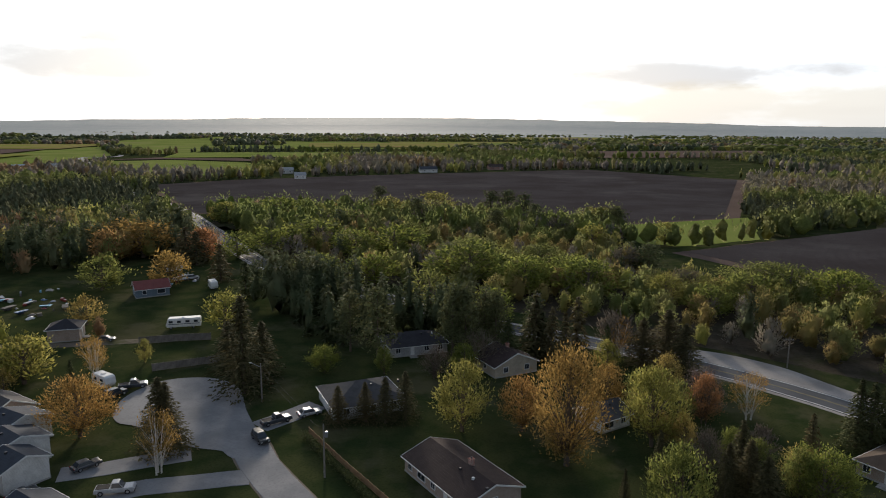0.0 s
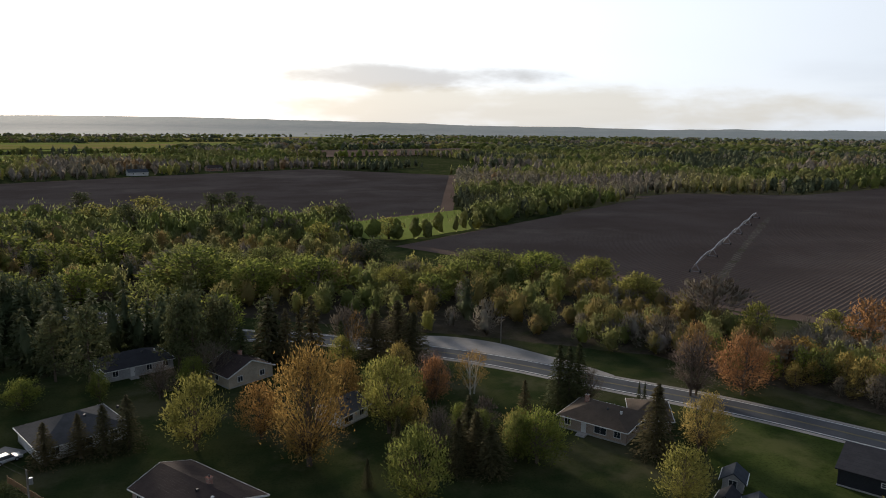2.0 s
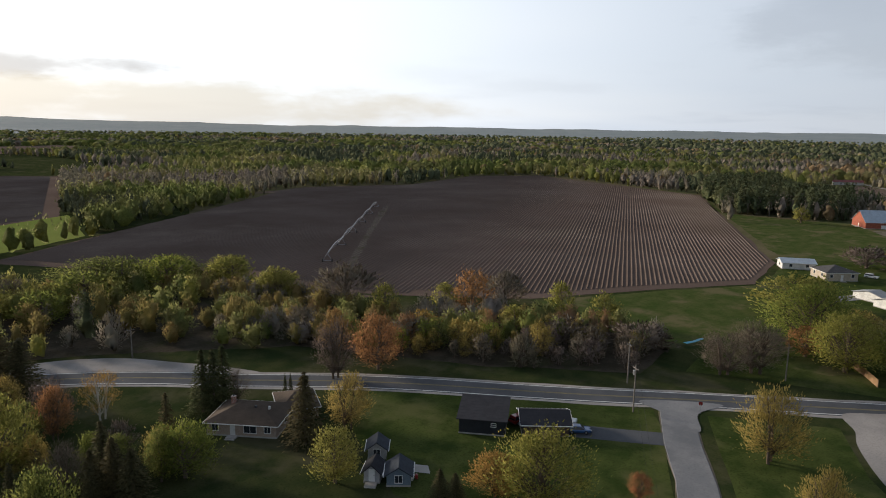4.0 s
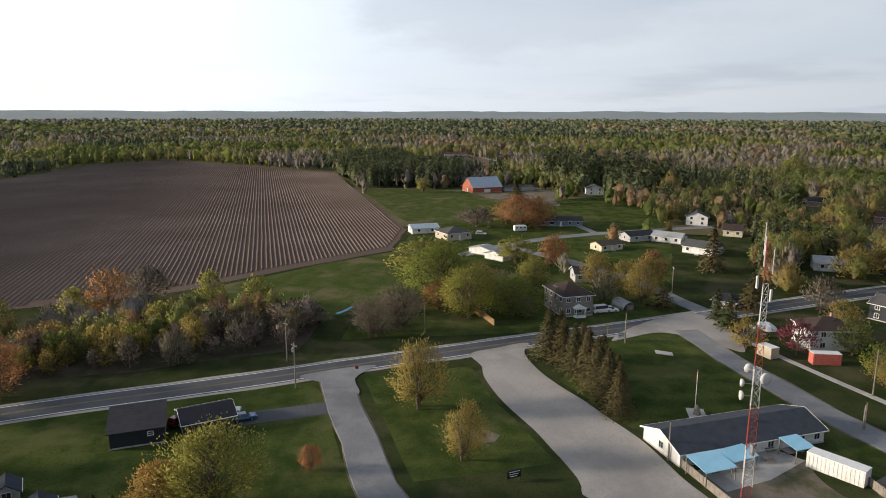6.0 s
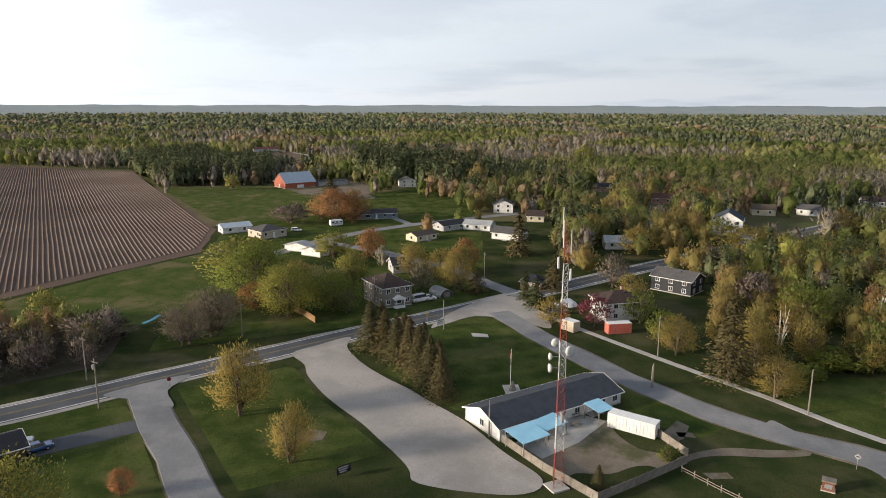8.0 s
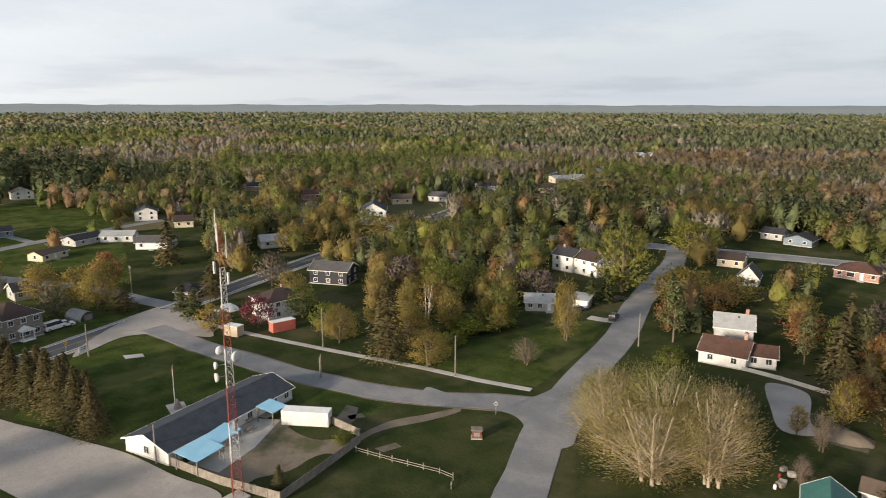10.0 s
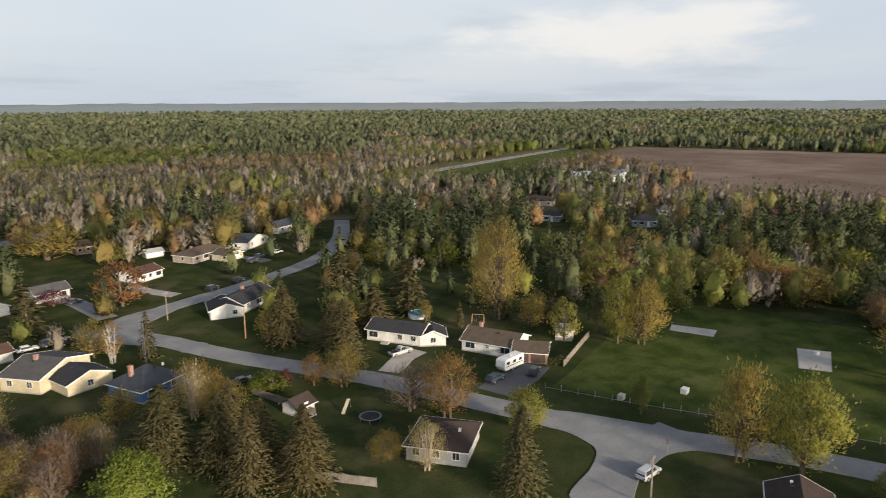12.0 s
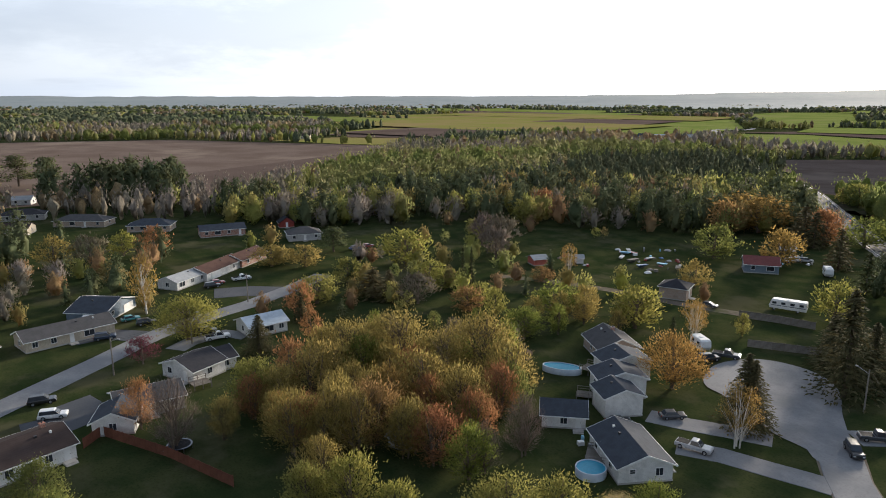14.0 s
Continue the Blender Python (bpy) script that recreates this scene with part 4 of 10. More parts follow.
def window(parent, x, y, z, w, h, facing, name="window"):
    """A window with its frame, pane and half-drawn curtain; facing in degrees about the upright axis."""
    key = (round(w, 1), round(h, 1))
    if key not in _frames:
        fr, a, b, t = Solid(), w / 2, h / 2, 0.09
        ring_v = [(-a - t, -b - t - 0.03), (a + t, -b - t - 0.03), (a + t, b + t), (-a - t, b + t), (-a, -b), (a, -b), (a, b), (-a, b)]
        fr.add([(p, -0.06, q) for p, q in ring_v] + [(p, 0.06, q) for p, q in ring_v],
               [(i, (i + 1) % 4, 4 + (i + 1) % 4, 4 + i) for i in range(4)] + [(8 + i, 12 + i, 12 + (i + 1) % 4, 8 + (i + 1) % 4) for i in range(4)]
               + [(i, 8 + i, 8 + (i + 1) % 4, (i + 1) % 4) for i in range(4)] + [(4 + i, 4 + (i + 1) % 4, 12 + (i + 1) % 4, 12 + i) for i in range(4)])
        _frames[key] = fr.mesh("window", TRIM)
        _bars[key] = (Solid().box(-0.03, -0.045, -b, 0.03, 0.05, b) if w > 1.0 else Solid().box(-a, -0.045, -0.03, a, 0.05, 0.03)).mesh("glazing_bar", TRIM)
        _panes[key] = Solid().box(-a, -0.02, -b, a, 0.03, b).mesh("pane", GLASS)
    ob = new(name, _frames[key])
    ob.parent = parent
    ob.matrix_basis = pose(x, y, z, 0, 0, facing)
    part("pane", _panes[key], GLASS, ob)
    if math.hypot(*parent.matrix_basis.translation.xy) < 230:
        part("glazing_bar", _bars[key], TRIM, ob)
    return ob


def leaf_door(parent, x, y, z, w, h, facing, garage=False, tone="white"):
    s = Solid().box(-w / 2, -0.04, 0, w / 2, 0.05, h)
    if garage:
        for i in range(4):
            s.box(-w / 2 + 0.06, -0.07, h * i / 4 + 0.05, w / 2 - 0.06, -0.04, h * (i + 1) / 4 - 0.03)
    else:
        s.box(-w / 2 + 0.12, -0.06, 0.2, w / 2 - 0.12, -0.04, h * 0.45).box(-w / 2 + 0.12, -0.06, h * 0.55, w / 2 - 0.12, -0.04, h - 0.15)
    ob = part("garage_door" if garage else "door", s, DOORS[tone], parent)
    ob.matrix_basis = pose(x, y, z, 0, 0, facing)
    if not garage:
        part("handle", Solid().box(w * 0.32, -0.12, 0.95, w * 0.40, -0.06, 1.05), DARK_METAL, ob)
    return ob


def roof_solid(w, d, rise, shape, along, over=0.45, thick=0.18):
    s = Solid()
    if along == "y":
        w, d = d, w
    a, b = w / 2 + over, d / 2 + over
    drop = rise * over / (d / 2)
    if shape == "hip":
        r = max(a - b, 0.15)
        top = [(-r, 0, rise), (r, 0, rise)]
        low = [(-a, -b, -drop), (a, -b, -drop), (a, b, -drop), (-a, b, -drop)]
        v = low + top + [(x, y, z - thick) for x, y, z in low]
        f = [(0, 1, 5, 4), (1, 2, 5), (2, 3, 4, 5), (3, 0, 4), (0, 6, 7, 1), (1, 7, 8, 2), (2, 8, 9, 3), (3, 9, 6, 0), (6, 9, 8, 7)]
    elif shape == "mono":
        v = [(-a, -b, 0), (a, -b, 0), (a, b, rise), (-a, b, rise)]
        v += [(x, y, z - thick) for x, y, z in v]
        f = [(0, 1, 2, 3), (0, 4, 5, 1), (1, 5, 6, 2), (2, 6, 7, 3), (3, 7, 4, 0), (4, 7, 6, 5)]
    else:
        o = [(-b, -drop), (0, rise), (b, -drop), (b, -drop - thick), (0, rise - thick), (-b, -drop - thick)]
        v = [(-a, y, z) for y, z in o] + [(a, y, z) for y, z in o]
        f = [(0, 6, 7, 1), (1, 7, 8, 2), (2, 8, 9, 3), (3, 9, 10, 4), (4, 10, 11, 5), (5, 11, 6, 0), (0, 1, 4, 5), (1, 2, 3, 4), (6, 11, 10, 7), (7, 10, 9, 8)]
    if along == "y":
        v = [(-y, x, z) for x, y, z in v]
    return s.add(v, f)


def house(x, y, yaw, w, d, eave=2.7, rise=1.6, wall="white", roof="grey", shape="gable", along="x", front="w d w", left="w", right="w",
          storeys=1, chimney=None, label="", name="house", category="house", tone="white", yard=None, vents=1, back="", z=0.0, gutter=True):
    """A house: walls with gables, roof with overhang, windows, doors and chimney. Its front looks along -y before it is turned."""
    ob = thing(name, label, category, x, y, yaw, z)
    body = Solid()
    a, b = w / 2, d / 2
    if shape == "gable" and along == "x":
        o = [(-b, -0.3), (b, -0.3), (b, eave), (0, eave + rise - 0.06), (-b, eave)]
        v = [(-a, p, q) for p, q in o] + [(a, p, q) for p, q in o]
        body.add(v, [(0, 4, 3, 2, 1), (5, 6, 7, 8, 9)] + [(i, (i + 1) % 5, 5 + (i + 1) % 5, 5 + i) for i in range(5)])
    elif shape == "gable":
        body.prism([(-a, -0.3), (a, -0.3), (a, eave), (0, eave + rise - 0.06), (-a, eave)], -b, b)
    elif shape == "mono":
        o = [(-b, -0.3), (b, -0.3), (b, eave + rise - 0.1), (-b, eave)]
        v = [(-a, p, q) for p, q in o] + [(a, p, q) for p, q in o]
        body.add(v, [(0, 3, 2, 1), (4, 5, 6, 7)] + [(i, (i + 1) % 4, 4 + (i + 1) % 4, 4 + i) for i in range(4)])
    else:
        body.box(-a, -b, -0.3, a, b, eave)
    part("wall", body, WALLS[wall], ob)
    part("foundation", Solid().box(-a - 0.05, -b - 0.05, -0.3, a + 0.05, b + 0.05, 0.28), CONCRETE, ob)
    r = part("roof", roof_solid(w, d, rise, shape, along), ROOFS[roof], ob)
    r.matrix_basis = pose(0, 0, eave)
    if gutter and shape != "mono":
        drop = rise * 0.45 / ((d if along == "x" else w) / 2)
        for s in (-1, 1):
            if along == "x" or shape == "hip":
                part("gutter", Solid().box(-a - 0.45, s * (b + 0.50) - 0.06, eave - drop - 0.17, a + 0.45, s * (b + 0.50) + 0.06, eave - drop - 0.03), TRIM, ob)
            if along == "y" or shape == "hip":
                part("gutter", Solid().box(s * (a + 0.50) - 0.06, -b - 0.45, eave - drop - 0.17, s * (a + 0.50) + 0.06, b + 0.45, eave - drop - 0.03), TRIM, ob)
    if shape == "gable" and gutter and min(w, d) > 5.0 and math.hypot(x, y) < 260:
        half, length = ((d, w) if along == "x" else (w, d))
        e, drop = half / 2 + 0.47, rise * 0.45 / (half / 2)
        for s in (-1, 1):
            y0, y1 = sorted((s * (length / 2 + 0.452), s * (length / 2 + 0.50)))
            o = [(-e, -drop - 0.24), (-e, -drop + 0.03), (0, rise + 0.03), (e, -drop + 0.03), (e, -drop - 0.24), (0, rise - 0.24)]
            v = [(p, y0, q) for p, q in o] + [(p, y1, q) for p, q in o]
            f = [(0, 1, 2, 5), (5, 2, 3, 4), (6, 11, 8, 7), (11, 10, 9, 8)] + [(i, 6 + i, 6 + (i + 1) % 6, (i + 1) % 6) for i in range(6)]
            if along == "x":
                v = [(q[1], -q[0], q[2]) for q in v]
            part("barge_board", Solid().add(v, f), TRIM, ob).matrix_basis = pose(0, 0, eave)
    storey = eave / storeys
    for spec, length, face in ((front, w, 0), (right, d, 90), (back, w, 180), (left, d, -90)):
        marks = spec.split()
        for i, mark in enumerate(marks):
            u = length * ((i + 0.5) / len(marks) - 0.5)
            off = (b if face in (0, 180) else a) + 0.03
            k = radians(face)
            px, py = u * math.cos(k) + off * math.sin(k), u * math.sin(k) - off * math.cos(k)
            for level in range(storeys):
                z0 = storey * level
                if mark == "w" or (mark in "dgb" and level):
                    window(ob, px, py, z0 + storey * 0.58, 1.1, 1.15, face)
                elif mark == "b":
                    window(ob, px, py, z0 + storey * 0.56, 2.2, 1.3, face)
                elif mark == "d":
                    leaf_door(ob, px, py, 0.28, 0.95, 2.05, face, False, tone)
                    step = part("doorstep", Solid().box(-0.9, -1.3, -0.1, 0.9, 0.0, 0.26).box(-0.9, -1.65, -0.1, 0.9, -1.3, 0.12), CONCRETE, ob)
                    step.matrix_basis = pose(px, py, 0, 0, 0, face)
                elif mark == "g":
                    leaf_door(ob, px, py, 0.05, min(4.6, length / len(marks) - 0.5), 2.15, face, True, tone)
                elif mark == "s":
                    window(ob, px, py, z0 + storey * 0.68, 0.8, 0.6, face)
    if chimney:
        cx, cy, ch = chimney
        c = part("chimney", Solid().box(cx - 0.35, cy - 0.35, eave - 0.2, cx + 0.35, cy + 0.35, eave + rise + ch).box(cx - 0.42, cy - 0.42, eave + rise + ch, cx + 0.42, cy + 0.42, eave + rise + ch + 0.12), WALLS["redbrick"], ob)
        part("flue", Solid().tube((cx, cy, eave + rise + ch), (cx, cy, eave + rise + ch + 0.45), 0.12, 0.12, 8), DARK_METAL, c)
    for i in range(vents if shape != "mono" and math.hypot(x, y) < 240 else 0):
        u = (0.22 + 0.4 * i) * (w if along == "x" else d) / 2
        q = (u, -0.28 * d / 2) if along == "x" else (-0.28 * w / 2, u)
        part("roof_vent", Solid().box(q[0] - 0.18, q[1] - 0.18, eave + rise * 0.6, q[0] + 0.18, q[1] + 0.18, eave + rise * 0.72 + 0.28), TRIM if i % 2 else DARK_METAL, ob)
    r_yard = yard if yard else 0.55 * max(w, d) + 3.5
    YARDS.append((x, y, r_yard))
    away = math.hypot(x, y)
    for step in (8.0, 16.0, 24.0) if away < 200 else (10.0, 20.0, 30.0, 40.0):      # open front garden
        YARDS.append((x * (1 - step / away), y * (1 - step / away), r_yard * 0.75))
    return ob


# ---- the hall by the mast ----
house(116.3, -28.5, -62, 28.5, 10.0, 2.5, 1.7, "white", "slate", "gable", "x", "w s w d s w d w w", "w", "w d", chimney=None,
      label="long low white hall with a dark blue-grey gable roof", name="village_hall", category="hall", yard=24)

# ---- west: below the highway ----
house(-1.0, 99.2, -55, 17.2, 10.0, 2.7, 1.7, "tanbrick", "brown", "gable", "x", "w b w d w", "w", "w", chimney=(2.0, 0.6, 0.7), vents=3, label="long brick bungalow with a brown gable roof", yard=13)
house(-21.3, 129.8, 26, 14.1, 12.0, 2.8, 2.4, "white", "grey", "hip", "x", "w b w", "g", "w", vents=3, label="pale house with a broad grey hipped roof and garage", yard=13)
house(-13.8, 165.1, 22, 14.3, 10.0, 2.7, 2.0, "grey", "dark", "hip", "x", "w d w w", vents=2, label="grey bungalow with a dark hipped roof among trees", yard=11)
house(8.5, 152.1, 29, 11.0, 9.0, 2.8, 2.4, "beige", "brown", "gable", "y", "w w", chimney=(0.8, 0.8, 0.5), label="house with a brown gable roof behind a golden maple", yard=8)
house(25.2, 123.6, 35, 7.3, 7.0, 2.6, 1.6, "white", "grey", "gable", "x", "b w", label="white cottage behind trees", yard=6)
house(70.4, 103.8, -56, 12.8, 10.0, 2.7, 2.1, "tanbrick", "tan", "hip", "x", "w d b w", chimney=(-3.5, 0.5, 0.4), vents=2, label="brick bungalow with a tan hipped roof", yard=12)
house(79.9, 102.8, -31, 7.1, 9.0, 2.6, 1.6, "tanbrick", "tan", "hip", "x", "w w", label="tan-roofed brick wing of the bungalow", yard=7)
house(98.8, 71.5, -59, 8.4, 8.0, 3.0, 1.2, "black", "dark", "mono", "x", "- s", "-", "-", label="flat-fronted charcoal house with a dark metal roof", yard=10, gutter=False)
house(105.4, 62.6, -51, 8.6, 7.0, 2.4, 1.3, "black", "dark", "gable", "x", "g g", "-", "-", vents=0, label="low charcoal garage beside the drive", name="garage", category="garage", yard=9, tone="dark")
house(77.5, 78.1, -49, 3.0, 3.4, 2.1, 1.1, "grey", "slate", "gable", "y", "w", "-", "-", vents=0, label="small grey garden shed with a gable roof", name="garden_shed", category="shed", yard=4)
house(71.6, 73.0, -56, 2.5, 3.4, 2.1, 1.1, "grey", "dark", "gable", "y", "d", "-", "-", vents=0, label="small grey garden shed with a dark roof", name="garden_shed", category="shed", yard=4)
house(73.6, 69.4, -49, 3.7, 4.0, 2.2, 1.2, "blue", "slate", "gable", "y", "w", "-", "-", vents=0, label="small blue-grey garden shed", name="garden_shed", category="shed", yard=4)

# ---- across the highway ----
stone_house = house(190.9, -0.0, -64, 8.8, 13.0, 6.0, 2.4, "stone", "brown", "hip", "x", "w b w", "w w w w", "w w", 2, chimney=None, vents=0, label="square two-storey grey stone house with a dark hipped roof", yard=13)
porch = part("porch", Solid().box(-1.5, -8.2, -0.1, 1.5, -6.4, 0.35).box(-1.4, -8.1, 0.35, -1.22, -7.92, 2.6).box(1.22, -8.1, 0.35, 1.4, -7.92, 2.6), TRIM, stone_house, "small white front porch")
part("gable_roof", Solid().prism([(-1.8, 2.6), (0, 3.6), (1.8, 2.6), (1.6, 2.45), (-1.6, 2.45)], -8.4, -6.4), TRIM, porch)
house(227.6, -4.2, -76, 6.1, 7.0, 3.0, 1.8, "grey", "dark", "gable", "x", "w w", label="low rear wing behind the stone house", yard=6)
house(306.5, 66.5, -62, 12.5, 8.0, 2.8, 1.3, "white", "metal", "gable", "x", "w w", label="white shed with a pale blue metal roof", name="farm_shed", category="shed", yard=10)
house(294.5, 50.5, -50, 12.0, 11.0, 3.4, 1.9, "beige", "grey", "hip", "y", "w d w", "w w", "w", label="beige house with a grey hipped roof", yard=11)
house(340.5, 5.5, -80, 21.0, 9.0, 2.8, 1.6, "blue", "dark", "gable", "x", "w b d w w", vents=2, label="long dark bungalow with a grey roof", yard=13)
house(282.5, -14.5, -52, 11.0, 7.0, 2.5, 1.3, "cream", "tan", "gable", "x", "w d w", label="small cream cottage with a tan roof", yard=9)
house(306.5, -28.5, -58, 13.0, 8.0, 2.6, 1.5, "grey", "dark", "gable", "x", "w w", label="low grey bungalow with a dark roof", yard=10)
house(263.5, 33.0, -120, 11.0, 5.0, 2.4, 1.2, "white", "pale", "gable", "y", "-", "-", "-", vents=0, label="white fabric storage tent", name="storage_tent", category="tent", gutter=False, yard=9)
house(254.5, 26.5, -125, 9.0, 5.0, 2.4, 1.4, "white", "pale", "gable", "y", "-", "-", "-", vents=0, label="white fabric storage tent", name="storage_tent", category="tent", gutter=False, yard=9)
house(475.5, 61.5, -57, 22.0, 17.0, 4.0, 6.0, "barnred", "metal", "gable", "x", "- g -", "d", "d", vents=0, label="large weathered red barn with a pale blue metal roof", name="barn", category="barn", yard=26)
house(486.0, 38.0, -62, 22.0, 8.0, 2.6, 1.0, "grey", "grey", "gable", "x", "- -", "-", "-", vents=0, label="open low farm shed beside the barn", name="farm_shed", category="shed", yard=14)
house(472.0, -14.5, -80, 11.0, 8.0, 4.6, 2.4, "white", "grey", "gable", "y", "w w", storeys=2, label="white farmhouse with a steep gable")
house(842.0, 142.0, -59, 30.0, 9.0, 3.0, 2.0, "white", "red", "gable", "x", "w w", label="far farmhouse with a red roof", yard=14)
house(203.5, -45.0, -118, 6.5, 7.0, 2.5, 1.5, "redbrick", "dark", "hip", "x", "w d w", label="small red brick house with a dark roof", yard=9)
house(172.3, -60.6, -80, 11.0, 9.0, 5.2, 2.0, "white", "brown", "hip", "x", "w w", "w d", "w", 2, chimney=(1.5, 0.5, 0.6), label="white two-storey house with a brown roof")
house(196.5, -87.5, -138, 12.5, 9.0, 4.6, 2.0, "black", "grey", "gable", "x", "w w w", "w w", "w w", 2, label="two-storey black house with a grey roof and white windows", yard=12)
house(293.0, -152.0, -120, 12.0, 14.0, 6.0, 3.4, "white", "slate", "gable", "y", "w w w", "w w w", "w w", 2, label="tall white gabled house with a blue-grey roof")
house(167.9, -161.2, -170, 8.3, 8.0, 5.6, 2.0, "white", "dark", "gable", "x", "w w", "w", "w", 2, chimney=(-2.0, 0, 0.6), label="white two-storey house with a dark roof")
house(159.3, -163.8, -176, 10.4, 9.0, 5.4, 2.2, "white", "brown", "gable", "x", "s w w", "w", "w w", 2, label="white two-storey house with a brown roof", yard=10)
house(139.4, -123.1, -129, 7.6, 8.0, 2.7, 1.4, "grey", "pale", "gable", "x", "w w d", label="grey cottage half hidden by bare trees")
house(134.0, -133.9, -149, 4.7, 5.0, 2.4, 0.7, "grey", "pale", "mono", "x", "g", "-", "-", label="open carport with a pale flat roof", name="carport", category="carport", gutter=False)
house(355.0, -61.0, -100, 10.0, 9.0, 4.6, 2.2, "white", "grey", "gable", "y", "w w", storeys=2, label="white village house with a gable")
house(326.0, -72.0, -105, 8.0, 9.0, 3.0, 2.2, "cream", "brown", "gable", "x", "w w", label="cream village house among garden trees")
house(282.0, -51.5, -122, 12.7, 9.0, 3.0, 2.0, "white", "grey", "gable", "x", "w d w", label="white village bungalow among trees")
house(260.0, -90.0, -98, 10.0, 8.0, 3.2, 1.8, "white", "pale", "gable", "x", "w w", label="pale village bungalow among trees")
house(304.8, -41.7, -117, 12.6, 8.0, 2.7, 1.6, "white", "pale", "gable", "x", "w w w", label="pale village bungalow among trees")
house(441.0, -139.0, -100, 15.0, 9.0, 3.2, 2.0, "redbrick", "dark", "gable", "x", "w w", label="far brick village house")
house(337.5, -192.7, -111, 11.0, 10.0, 3.2, 2.2, "cream", "tan", "gable", "x", "w w", label="far cream village house")
house(334.7, -216.4, -139, 9.7, 10.0, 3.2, 2.2, "white", "grey", "gable", "x", "w w", label="far white village house")
house(362.2, -270.9, -112, 12.3, 10.0, 3.2, 2.2, "grey", "brown", "gable", "x", "w w", label="far grey village house")
house(332.9, -294.7, -111, 10.1, 10.0, 3.2, 2.2, "redbrick", "brown", "gable", "x", "w w", label="far brick village house")
house(369.1, -348.5, -98, 27.9, 14.0, 3.2, 1.8, "beige", "pale", "gable", "x", "w w w", label="far low building with a pale roof")
house(489.3, -555.8, -111, 15.7, 14.0, 4.0, 2.5, "white", "metal", "gable", "x", "w w", label="far shed with a blue roof")
house(481.6, -572.6, -112, 15.7, 12.0, 4.0, 2.5, "white", "pale", "gable", "y", "w w", label="far white house with gable")
house(391.8, -402.9, -111, 13.1, 12.0, 3.2, 2.0, "white", "pale", "gable", "x", "w w", label="far pale bungalow among trees")
house(381.0, -157.0, -105, 11.0, 8.0, 3.4, 2.2, "redbrick", "rust", "gable", "x", "w w", label="far brick house with an orange-brown roof")

# ---- south-east ----
house(86.5, -131.3, -157, 9.6, 10.0, 2.9, 2.2, "white", "rust", "gable", "x", "w w", chimney=(3.5, 1.0, 1.2), label="white house with a rust-brown roof and tall brick chimney", yard=10)
house(81.1, -135.5, -146, 5.8, 7.0, 2.8, 1.5, "white", "rust", "gable", "x", "w w", "w", "w", label="white wing with windows and a rust-brown roof", yard=6)
house(94.9, -145.8, -144, 8.5, 8.0, 3.6, 2.4, "grey", "pale", "gable", "x", "- -", chimney=(2.8, 0, 1.0), label="grey-roofed house behind the white one", yard=6)
house(123.1, -195.0, -153, 5.9, 8.0, 3.0, 3.2, "white", "grey", "gable", "y", "w w", label="white cottage with a steep gable")
house(142.0, -213.8, -155, 8.4, 9.0, 2.8, 1.8, "beige", "brown", "gable", "x", "w w", label="beige bungalow with a brown roof")
house(108.2, -232.3, -167, 12.8, 10.0, 3.0, 2.2, "redbrick", "rust", "hip", "x", "w b d w", label="red brick bungalow with a rust-brown hipped roof")
house(148.9, -268.8, -167, 10.6, 9.0, 2.8, 1.8, "blue", "dark", "gable", "y", "w w", label="blue-grey bungalow with a white-trimmed gable")
house(162.3, -272.5, -167, 8.6, 9.0, 2.8, 1.8, "grey", "dark", "gable", "x", "w w", label="dark bungalow across the road")
house(117.6, -303.5, -143, 14.9, 10.0, 3.2, 1.6, "tanbrick", "brown", "gable", "x", "w w b", chimney=(5.0, 0, 1.0), label="brick house with a low brown roof")
house(34.9, -333.5, -149, 10.5, 9.0, 3.0, 1.8, "white", "grey", "gable", "x", "w w", label="far white bungalow among trees")
house(24.8, -287.3, -159, 8.5, 9.0, 3.0, 1.8, "beige", "grey", "gable", "x", "w w", label="far beige bungalow among trees")
house(-21.9, -287.7, -167, 5.7, 9.0, 3.0, 1.8, "redbrick", "brown", "gable", "x", "w w", label="far brick bungalow among trees")
# closed dark door leaf stands for the shade inside the garage's open front
house(41.8, -89.4, -151, 6.0, 7.0, 2.6, 1.9, "beige", "green", "gable", "y", "g d", "w", "w", vents=0, label="garage with a dark teal-green metal gable roof, dark panel for its shaded open front", name="garage", category="garage", yard=9, tone="dark")
house(40.6, -99.8, -161, 3.1, 3.5, 2.2, 1.1, "white", "tan", "gable", "x", "-", "-", "-", vents=0, label="small white shed with a rusty roof", name="garden_shed", category="shed", yard=4)
house(37.0, -98.8, -158, 3.5, 3.0, 2.0, 0.9, "cream", "tan", "gable", "x", "d", "-", "-", vents=0, label="small open timber shed", name="garden_shed", category="shed", yard=4)
house(31.1, -100.0, -150, 2.4, 2.6, 2.0, 1.3, "cream", "slate", "gable", "y", "d", "-", "-", vents=0, label="small yellow playhouse with a steep roof", name="playhouse", category="shed", yard=4)
house(34.5, -120.0, -161, 4.6, 3.0, 2.3, 0.8, "grey", "green", "mono", "x", "-", "-", "-", label="open shelter with a teal metal roof", name="garden_shelter", category="shelter", yard=4, gutter=False)
house(11.7, -173.5, 170, 9.4, 8.0, 3.0, 2.0, "white", "brown", "gable", "y", "w s", "w", "w", chimney=(-1.5, 0, 0.6), label="white house with a brown gable roof", yard=10)
house(6.1, -172.6, -159, 5.9, 6.0, 2.4, 1.2, "white", "rust", "gable", "x", "- -", "-", "-", vents=0, label="low white garage with a rust-brown roof", name="garage", category="garage", yard=5)
